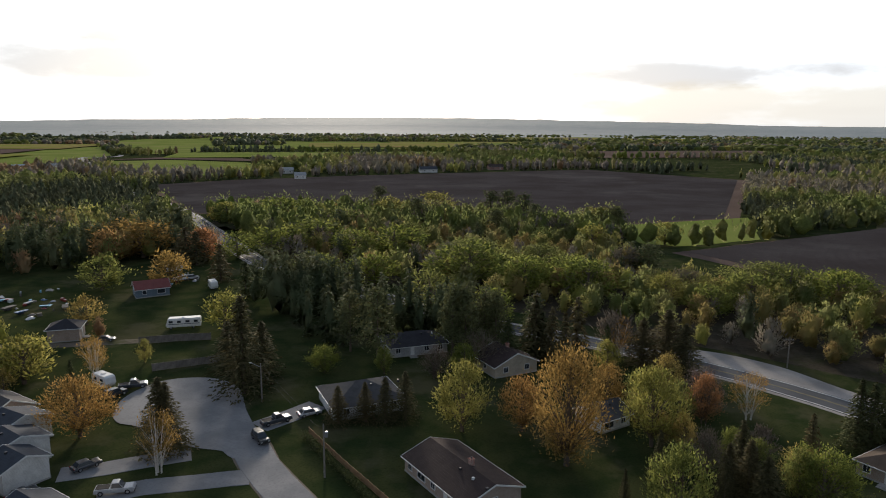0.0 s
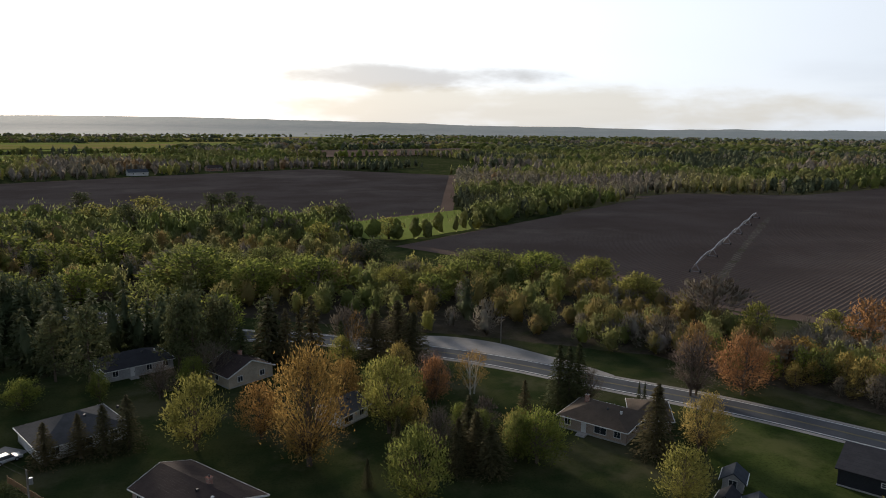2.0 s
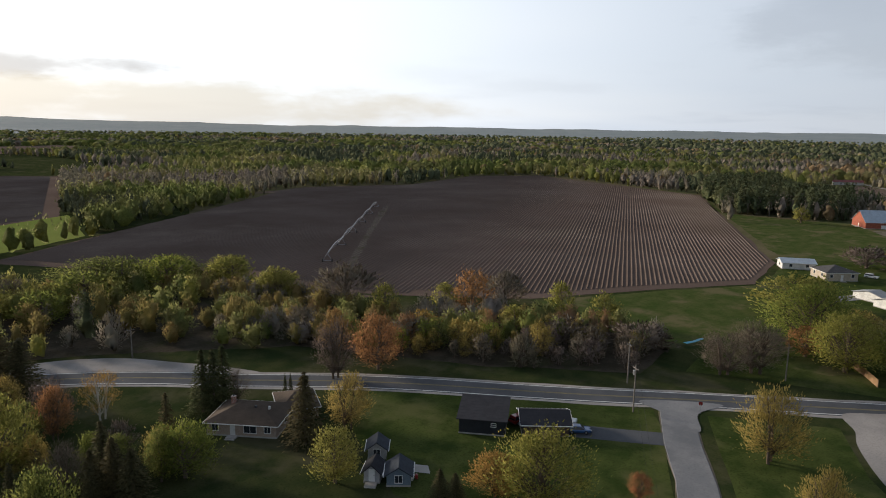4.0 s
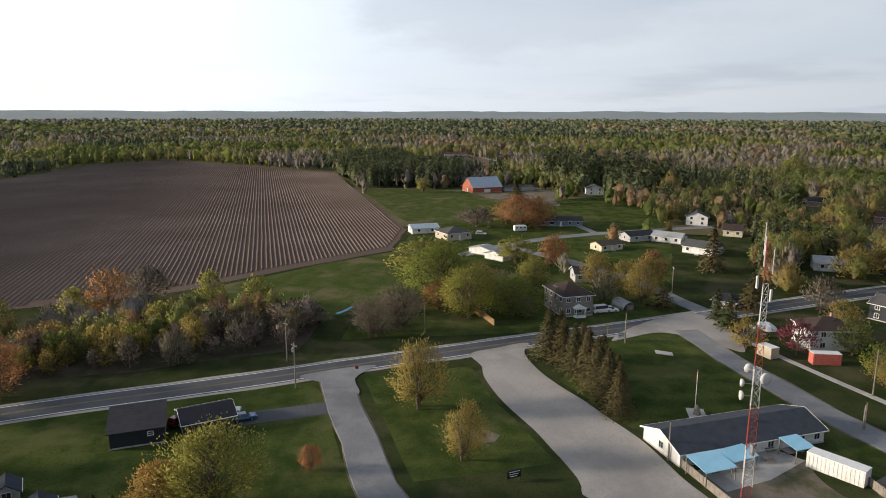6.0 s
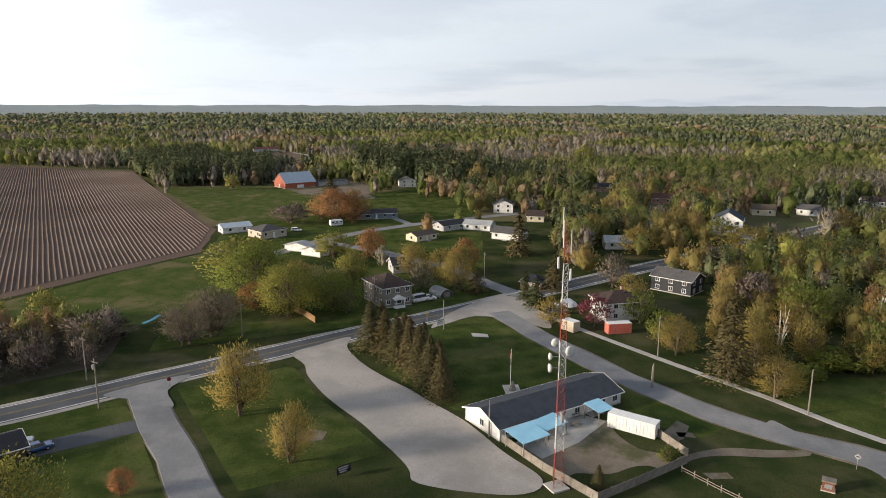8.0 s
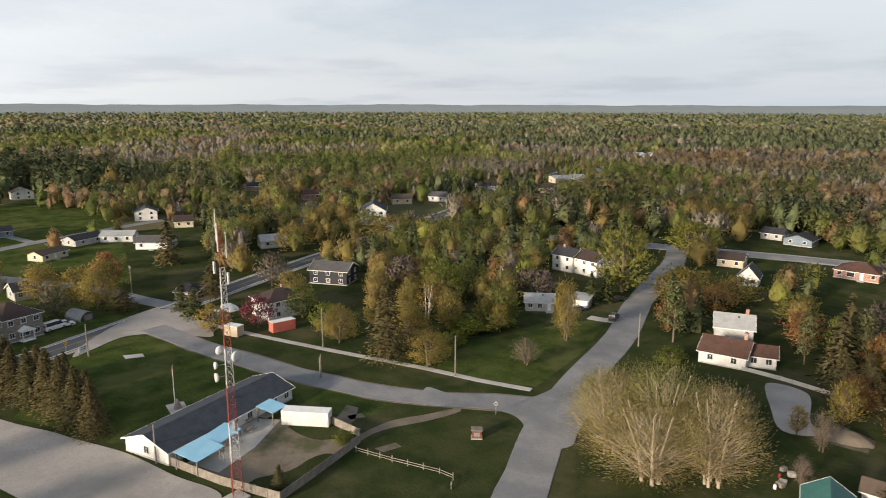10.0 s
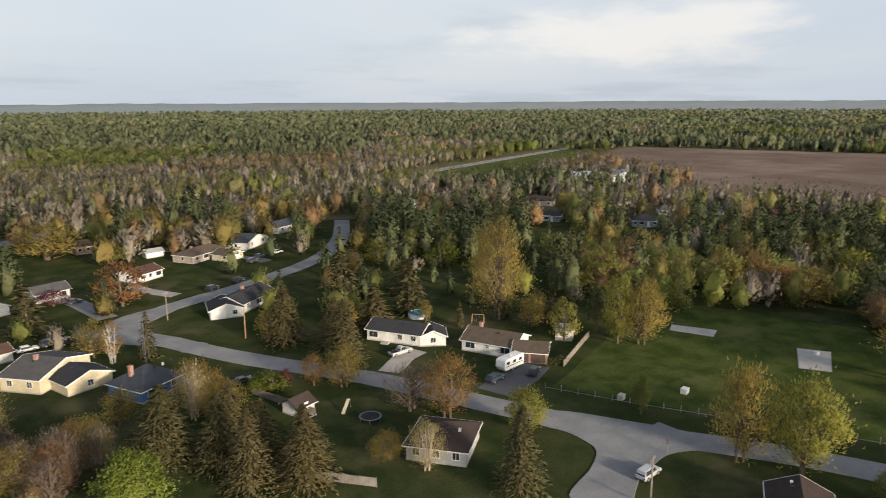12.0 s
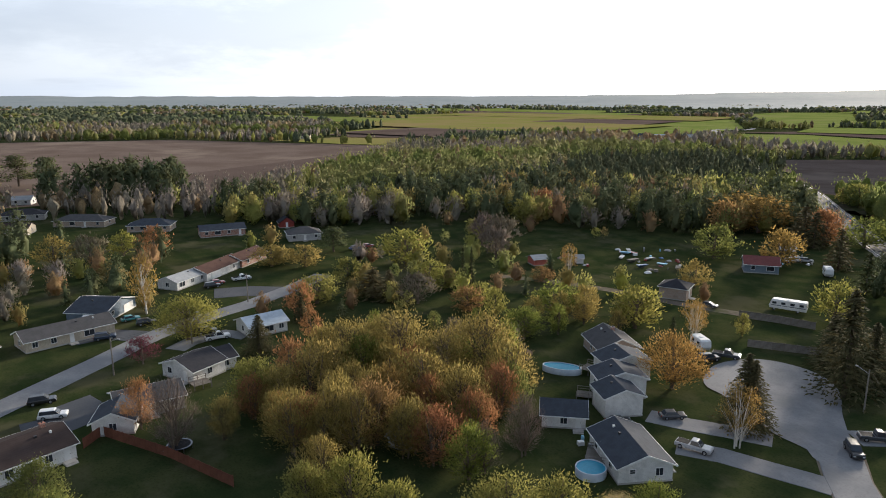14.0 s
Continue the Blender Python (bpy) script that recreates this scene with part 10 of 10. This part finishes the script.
def trampoline(x, y, r=2.0, rim=PAINT["navy"]):
    ob = thing("trampoline", "round garden trampoline with a dark mat", "trampoline", x, y)
    part("mat", Solid().turned([(0.01, 0.80), (r * 0.86, 0.80), (r * 0.86, 0.78), (0.01, 0.78)], 20), BLACK, ob)
    part("pad", Solid().turned([(r * 0.86, 0.82), (r, 0.82), (r, 0.74), (r * 0.86, 0.74), (r * 0.86, 0.82)], 20), rim, ob)
    for i in range(6):
        k = i * 1.047
        part("leg", Solid().tube((r * 0.97 * math.cos(k), r * 0.97 * math.sin(k), 0), (r * 0.97 * math.cos(k), r * 0.97 * math.sin(k), 0.76), 0.03, 0.03, 5), STEEL, ob)


pool(-87.8, 102.5, 31, 4.0, 2.0, "long oval above-ground pool with bright blue water")
pool(-58.7, 75.9, 37, 2.3, 2.3, "round grey above-ground pool beside the deck")
pool(-87.5, -149.3, 132, 2.6, 2.6, "round above-ground pool with blue water behind the bungalow")
pool(21.2, -86.9, -163, 2.4, 2.4, "round blue above-ground pool in the back garden")
deck(-83.3, 106.5, 13, 4.0, 3.6, 1.2, "raised timber deck beside the oval pool")
deck(-76.3, 97.0, 35, 4.6, 3.0, 0.6, "brown timber deck behind the terrace")
deck(-60.4, 80.8, 34, 5.0, 4.5, 0.5, "timber deck with garden chairs beside the white house")
deck(-127.0, 42.5, 91, 3.5, 3.0, 1.0, "timber deck behind the white house")
deck(27.1, -94.2, -155, 4.5, 3.0, 0.3, "low brown timber deck in the back garden", False)
trampoline(-93.4, -27.6, 2.4, BLACK)
trampoline(-50.0, -102.4, 2.0)
trampoline(-105.1, 31.1, 2.0)


def sandbox_frame(x, y, yaw):
    ob = thing("play_frame", "timber swing frame on the grass", "swing", x, y, yaw)
    for s in (-1, 1):
        part("leg", Solid().tube((s * 1.6, -0.8, 0), (s * 1.4, 0, 2.4), 0.06, 0.06, 5), NEW_TIMBER, ob)
        part("leg", Solid().tube((s * 1.6, 0.8, 0), (s * 1.4, 0, 2.4), 0.06, 0.06, 5), NEW_TIMBER, ob)
    part("beam", Solid().tube((-1.5, 0, 2.4), (1.5, 0, 2.4), 0.07, 0.07, 6), NEW_TIMBER, ob)
    for s in (-0.6, 0.6):
        part("seat", Solid().box(s - 0.25, -0.1, 0.5, s + 0.25, 0.1, 0.55), PAINT["blue"], ob)
        part("rope", Solid().tube((s - 0.22, 0, 0.55), (s - 0.22, 0, 2.4), 0.012, 0.012, 3).tube((s + 0.22, 0, 0.55), (s + 0.22, 0, 2.4), 0.012, 0.012, 3), STEEL, ob)


def slide(x, y, yaw):
    ob = thing("garden_slide", "pale yellow garden slide", "slide", x, y, yaw)
    part("chute", Solid().add([(-1.5, -0.3, 0.1), (1.2, -0.3, 1.8), (1.2, 0.3, 1.8), (-1.5, 0.3, 0.1), (-1.5, -0.3, 0.02), (1.2, -0.3, 1.7), (1.2, 0.3, 1.7), (-1.5, 0.3, 0.02)],
                             [(0, 1, 2, 3), (4, 7, 6, 5), (0, 4, 5, 1), (1, 5, 6, 2), (2, 6, 7, 3), (3, 7, 4, 0)]), WALLS["cream"], ob)
    part("ladder", Solid().tube((1.25, -0.28, 1.8), (1.7, -0.28, 0), 0.04, 0.04, 5).tube((1.25, 0.28, 1.8), (1.7, 0.28, 0), 0.04, 0.04, 5), TIMBER, ob)


sandbox_frame(-97.3, -136.2, 136)
sandbox_frame(-146.3, 172.9, 50)
slide(-48.0, -108.2, -137)


def clutter(x, y, yaw, form, material, label, s=1.0):
    """Small things left about in yards: crate, barrel, heap under a tarpaulin, tyre stack, boat hull."""
    if form == "crate":
        ob = thing("crate", label, "crate", x, y, yaw)
        for i in range(4):
            part("board", Solid().box(-0.6 * s, -0.45 * s, 0.05 + i * 0.2 * s, 0.6 * s, 0.45 * s, 0.05 + (i + 0.9) * 0.2 * s), material, ob)
    elif form == "barrel":
        ob = thing("barrel", label, "barrel", x, y, yaw)
        part("drum", Solid().turned([(0.01, 0), (0.27 * s, 0), (0.30 * s, 0.3 * s), (0.30 * s, 0.6 * s), (0.27 * s, 0.9 * s), (0.01, 0.9 * s)], 12), material, ob, smooth=True)
        part("hoop", Solid().turned([(0.295 * s, 0.28 * s), (0.32 * s, 0.30 * s), (0.295 * s, 0.33 * s)], 12), DARK_METAL, ob)
    elif form == "tarp":
        ob = thing("tarpaulin_heap", label, "heap", x, y, yaw)
        v, n = [], 9
        for i in range(n):
            for j in range(n):
                u, w = i / (n - 1) * 2 - 1, j / (n - 1) * 2 - 1
                z = max(0.0, (1 - u * u) * (1 - w * w)) ** 0.5 * 0.9 + 0.18 * noise.noise(Vector((u * 2 + x, w * 2 + y, 0)))
                v.append((u * 1.6 * s, w * 1.0 * s, max(-0.02, z * s * (0 if abs(u) == 1 or abs(w) == 1 else 1))))
        part("cover", mesh_of("cover", v, [(i * n + j, (i + 1) * n + j, (i + 1) * n + j + 1, i * n + j + 1) for i in range(n - 1) for j in range(n - 1)], material), material, ob)
        part("rope", Solid().tube((-1.2 * s, -1.0 * s, 0.05), (-1.2 * s, 1.0 * s, 0.05), 0.02, 0.02, 4), BLACK, ob)
    elif form == "tyres":
        ob = thing("tyre_stack", label, "tyres", x, y, yaw)
        for i in range(3):
            part("tyre", Solid().turned([(0.18, 0.22 * i), (0.33, 0.22 * i + 0.02), (0.33, 0.22 * i + 0.18), (0.18, 0.22 * i + 0.2), (0.18, 0.22 * i)], 12), BLACK, ob)
    else:
        ob = thing("boat", label, "boat", x, y, yaw)
        part("hull", slab_loft([(0.3, -1.6 * s, 1.2 * s, 0.3 * s), (0.9 * s, -1.9 * s, 2.2 * s, 0.85 * s), (1.0 * s, -1.9 * s, 2.3 * s, 0.85 * s)]), material, ob)
        part("cradle", Solid().box(-1.0 * s, -0.4 * s, 0.0, 0.8 * s, 0.4 * s, 0.35), DARK_METAL, ob)
    return ob


lot = random.Random(11)
SCRAP = [(TRIM, "white"), (STEEL, "grey"), (PAINT["blue"], "blue"), (TIMBER, "brown"), (PAINT["red"], "red"), (CONCRETE, "pale grey"), (CANVAS, "pale blue")]
FORMS = {"crate": "slatted crate standing on the grass", "barrel": "dented drum standing in the yard", "tarp": "tarpaulin heap lying in the yard", "tyres": "black stack of old tyres", "boat": "small hull on a cradle"}


def yard_clutter(poly, n, forms):
    xs, ys = [q[0] for q in poly], [q[1] for q in poly]
    done = 0
    while done < n:
        x, y = lot.uniform(min(xs), max(xs)), lot.uniform(min(ys), max(ys))
        if not inside(poly, np.array([x]), np.array([y]))[0]:
            continue
        form = lot.choice(forms)
        material, tone = lot.choice(SCRAP)
        text = FORMS[form] if form == "tyres" else tone + " " + FORMS[form]
        clutter(x, y, lot.uniform(0, 180), form, material, text, lot.uniform(0.4, 0.75) if form == "tarp" else lot.uniform(0.7, 1.1))
        done += 1


yard_clutter([(-152.9, 205.5), (-138.3, 222.9), (-120.1, 204.2), (-114.3, 188.4), (-130.9, 179.5)], 34, ["tarp", "crate", "barrel", "tarp", "boat"])
yard_clutter([(-111.1, 243.8), (-101.8, 249.3), (-95.2, 234.1), (-102.3, 225.6)], 10, ["tarp", "crate", "barrel"])
yard_clutter([(-172.8, 181.7), (-150.9, 193.3), (-141.5, 178.6), (-152.0, 160.0)], 6, ["tarp", "crate"])
yard_clutter([(27.2, -121.9), (16.6, -124.3), (15.5, -116.9), (25.6, -114.6)], 9, ["tarp", "boat", "crate"])
yard_clutter([(38.4, -96.7), (27.7, -99.1), (25.5, -90.8), (33.7, -89.0)], 12, ["crate", "barrel", "tarp"])
yard_clutter([(54.5, -97.1), (49.0, -96.3), (45.8, -89.7), (49.2, -88.9)], 6, ["crate", "barrel"])
yard_clutter([(-94.5, -38.8), (-97.9, -33.6), (-89.9, -30.7), (-86.8, -35.5)], 8, ["crate", "barrel", "tarp"])
yard_clutter([(-157.2, -52.6), (-165.3, -40.0), (-156.4, -37.6), (-148.7, -49.6)], 8, ["crate", "tarp"])
yard_clutter([(-69.4, 85.0), (-64.2, 88.2), (-60.7, 83.6), (-63.8, 79.8)], 6, ["crate", "barrel"])
yard_clutter([(77.8, 80.4), (80.7, 70.1), (74.9, 66.4), (72.7, 70.9)], 5, ["crate", "barrel", "tarp"])


def brush_pile(x, y, r):
    ob = thing("brush_pile", "brown heap of cut branches", "brush pile", x, y)
    s = Solid()
    for _ in range(140):
        a, d = lot.uniform(0, 6.28), lot.uniform(0, r)
        c = Vector((d * math.cos(a) * 2, d * math.sin(a), lot.uniform(0.1, 1.2) * (1 - d / r * 0.7)))
        k = Vector((lot.uniform(-1, 1), lot.uniform(-1, 1), lot.uniform(-0.25, 0.35))).normalized() * lot.uniform(0.8, 1.8)
        s.tube(c - k, c + k, 0.05, 0.02, 3, False)
    part("branches", s, BARK, ob)
    part("bed", Solid().turned([(r * 1.5, -0.05), (r, 0.3), (0.3, 0.7), (0.01, 0.72)], 14), LITTER, ob)


brush_pile(39.1, -133.6, 3.4)


def mound(x, y, rx, ry, h):
    ob = thing("earth_mound", "low mound of bare brown earth", "mound", x, y, 20)
    v, f, n = [], [], 13
    for i in range(n):
        for j in range(n):
            u, w = i / (n - 1) * 2 - 1, j / (n - 1) * 2 - 1
            z = max(0.0, 1 - u * u - w * w) ** 0.8 * h
            v.append((u * rx, w * ry, z + 0.25 * z * noise.noise(Vector((u * 3, w * 3, 1.0))) - 0.02))
    f = [(i * n + j, (i + 1) * n + j, (i + 1) * n + j + 1, i * n + j + 1) for i in range(n - 1) for j in range(n - 1)]
    part("earth", mesh_of("earth", v, f, DIRT, True), DIRT, ob)
    part("clods", Solid().box(-0.3, -rx * 0.2, h * 0.7, 0.2, 0, h * 1.02), DIRT, ob)


mound(53.0, -115.6, 4.5, 3.0, 1.3)


def hedge(pts, h, w, label):
    """A clipped hedge: leafy box along a line."""
    line = smooth_line(pts, 1.0)
    rg = np.random.default_rng(3)
    c = []
    for a, b in zip(line, line[1:]):
        n = int((b - a).length * 70)
        t = rg.uniform(0, 1, n)
        q = np.outer(1 - t, a) + np.outer(t, b)
        c.append(q + np.stack([rg.uniform(-w, w, n) / 2, rg.uniform(-w, w, n) / 2, rg.uniform(0.02, h, n)], 1))
    o = line[0]
    ob = thing("hedge", label, "hedge", o.x, o.y)
    c = np.concatenate(c) - np.array([o.x, o.y, 0])
    part("leaves", triangle_mesh("leaves", leaf_triangles(c, 0.16, rg), LEAF["cedar"]), LEAF["cedar"], ob)
    s = Solid()
    for q in line[::2]:
        s.tube((q.x - o.x, q.y - o.y, -0.1), (q.x - o.x, q.y - o.y, h * 0.8), 0.04, 0.02, 4, False)
    part("stems", s, BARK, ob)


hedge([(-29.2, 114.3), (-21.4, 103.5), (-13.4, 92.2)], 1.6, 1.2, "dark clipped hedge along the fence")
hedge([(-91.8, -103.5), (-96.6, -103.6)], 2.2, 1.6, "green hedge beside the garage")

# park slabs
patch("concrete_slab", [(-133.1, -106.0), (-137.8, -97.0), (-142.8, -99.7), (-137.1, -108.6)], 0.12, CONCRETE, "pale concrete slab in the park", "slab")
patch("concrete_slab", [(-135.8, -74.8), (-139.4, -69.9), (-150.9, -76.4), (-146.9, -81.9)], 0.12, CONCRETE, "square concrete slab in the park", "slab")
patch("concrete_slab", [(160.8, -20.3), (159.8, -24.2), (157.2, -24.2), (158.2, -20.4)], 0.12, CONCRETE, "small concrete slab on the lawn", "slab")
patch("concrete_slab", [(77.0, 74.4), (80.1, 69.0), (78.3, 67.0), (75.0, 72.9)], 0.12, CONCRETE, "concrete slab beside the sheds", "slab")
clutter(-146.6, -77.2, 0, "crate", TRIM, "white box on the concrete slab", 0.9)
clutter(-105.7, -79.7, 20, "crate", TRIM, "white low bench on the park lawn", 1.3)
clutter(-93.5, -84.4, 20, "crate", CONCRETE, "pale block beside the park fence", 1.2)
house(-109.2, -117.2, 134, 4.2, 4.0, 2.3, 0.9, "cream", "pale", "gable", "x", "d d", "-", "-", vents=0, label="small orange-cream garden shed", name="garden_shed", category="shed", yard=3)
house(-162.6, -40.2, 123, 4.6, 4.0, 2.4, 0.8, "red", "dark", "gable", "x", "d", "-", "-", vents=0, label="small dark red garden shed", name="garden_shed", category="shed", yard=3)


def irrigation_rig(a, b, spans):
    """A long watering pipe on wheeled towers."""
    a, b = Vector((*a, 0)), Vector((*b, 0))
    d = (b - a).normalized()
    ob = thing("irrigation_rig", "long pale irrigation pipe on wheeled towers", "irrigation rig", a.x, a.y, math.degrees(math.atan2(d.y, d.x)))
    run = (b - a).length / spans
    for i in range(spans):
        s = Solid()
        for k in range(8):
            t0, t1 = k / 8, (k + 1) / 8
            z0, z1 = 3.6 + 1.0 * math.sin(math.pi * t0), 3.6 + 1.0 * math.sin(math.pi * t1)
            s.tube((run * (i + t0), 0, z0), (run * (i + t1), 0, z1), 0.13, 0.13, 6, False)
        part("pipe", s, STEEL, ob)
        tr = Solid()
        for k in range(9):
            t0 = k / 8
            z0 = 3.6 + 1.0 * math.sin(math.pi * t0)
            tr.tube((run * (i + t0), 0, z0), (run * (i + t0), 0, z0 - 1.1), 0.03, 0.03, 4)
        part("truss", tr, STEEL, ob)
        for y in (-1, 1):
            part("truss_rod", Solid().tube((run * i, 0, 3.5), (run * (i + 0.5), 0.4 * y, 3.4), 0.03, 0.03, 4).tube((run * (i + 0.5), 0.4 * y, 3.4), (run * (i + 1), 0, 3.5), 0.03, 0.03, 4), STEEL, ob)
    for i in range(spans + 1):
        x = run * i
        part("tower", Solid().tube((x, 0, 3.6), (x, -1.9, 0.6), 0.07, 0.07, 5).tube((x, 0, 3.6), (x, 1.9, 0.6), 0.07, 0.07, 5).tube((x, -1.9, 0.6), (x, 1.9, 0.6), 0.07, 0.07, 5), STEEL, ob)
        for y in (-1.9, 1.9):
            w = Solid().turned([(0.25, -0.18), (0.62, -0.18), (0.65, 0.0), (0.62, 0.18), (0.25, 0.18)], 12)
            part("wheel", mesh_of("wheel", [(x + p, y + q, 0.68 + r) for p, r, q in w.v], w.f, BLACK), BLACK, ob)


irrigation_rig((331.8, 335.3), (182.4, 212.4), 5)
patch("wheel_tracks", [(334.2, 330.9), (335.9, 327.8), (242.3, 248.9), (183.2, 197.6), (181.8, 200.4), (240.8, 251.7)], 0.075, DIRT, "pale wheel tracks beside the irrigation pipe", "track", 1.0, 6)

# far pale town and white sheds along the horizon
for t0, n, w0 in ((-79.5, 6, 66.0), (-75.4, 7, 52.0), (-70.6, 5, 60.0)):
    for i in range(n):
        az = radians(t0 + i * 0.66)
        x, y = 3980 * math.cos(az), 3980 * math.sin(az)
        ob = thing("far_warehouse", "far white flat warehouse near the horizon", "warehouse", x, y, math.degrees(az) + 90, 12)
        part("wall", Solid().box(-w0 / 2, -12, -4, w0 / 2, 12, 3.0 + i % 3), WALLS["white"], ob)
        part("roof", Solid().box(-w0 / 2 - 1, -13, 3.0 + i % 3, w0 / 2 + 1, 13, 3.8 + i % 3), ROOFS["pale"], ob)

# the small brook in the meadow
ribbon("brook_water", [(174.8, 62.4), (177.9, 61.1), (182.1, 60.3)], -0.5, 0.5, 0.05, WATER, "narrow brook glinting in the meadow", "water", 0.5, 0.02)
patch("dry_grass", [(179.0, 41.0), (187.1, 30.6), (179.5, 23.4), (173.1, 28.0), (172.9, 36.6)], 0.04, MEADOW, "patch of dead brown grass", "ground", 1.0, 4)


def arched_hut(x, y, yaw, r, length):
    """A half-round corrugated steel hut with closed ends."""
    ob = thing("arched_hut", "half-round grey corrugated steel storage hut", "shed", x, y, yaw)
    n = 14
    ring_pts = [(r * math.cos(math.pi * i / n), r * math.sin(math.pi * i / n)) for i in range(n + 1)]
    part("shell", Solid().prism(ring_pts, -length / 2, length / 2), STEEL, ob)
    for k in range(5):
        y0 = -length / 2 + (k + 0.5) * length / 5
        part("rib", Solid().prism([(p * 1.03, q * 1.03) for p, q in ring_pts], y0 - 0.06, y0 + 0.06), STEEL, ob)
    part("end_wall", Solid().prism([(p * 0.97, q * 0.97) for p, q in ring_pts], -length / 2 - 0.06, -length / 2), DARK_METAL, ob)
    part("door", Solid().box(-r * 0.5, -length / 2 - 0.12, 0.0, r * 0.5, -length / 2 - 0.06, r * 0.72), TIMBER, ob)


arched_hut(196.8, -15.7, -62, 2.2, 6.5)
deck(23.3, -90.2, -162, 4.0, 2.2, 0.9, "grey timber deck beside the blue pool", False)
clutter(32.2, -97.7, 10, "crate", PAINT["red"], "red painted crate beside the playhouse", 1.1)
clutter(31.4, -98.5, 0, "barrel", PAINT["blue"], "blue plastic drum beside the playhouse")
clutter(29.2, -99.6, 0, "barrel", PAINT["blue"], "blue plastic drum beside the playhouse")
clutter(25.6, -125.1, 40, "boat", TRIM, "small white hull lying on the grass", 1.1)
clutter(183.7, -50.6, 20, "tarp", TRIM, "white tarpaulin heap beside the white house", 1.8)
clutter(182.8, -46.6, 50, "tarp", TRIM, "white tarpaulin heap beside the white house", 1.3)
patch("bark_bed", [(29.6, -95.9), (24.7, -98.3), (23.2, -95.0), (24.6, -92.4), (28.0, -91.6)], 0.055, BRUSH, "bed of brown bark chips in the back garden", "ground", 0.3, 1.5)
patch("patio", [(35.1, -91.0), (33.0, -92.2), (31.6, -90.1), (33.5, -88.6)], 0.06, CONCRETE, "small grey garden patio", "patio")
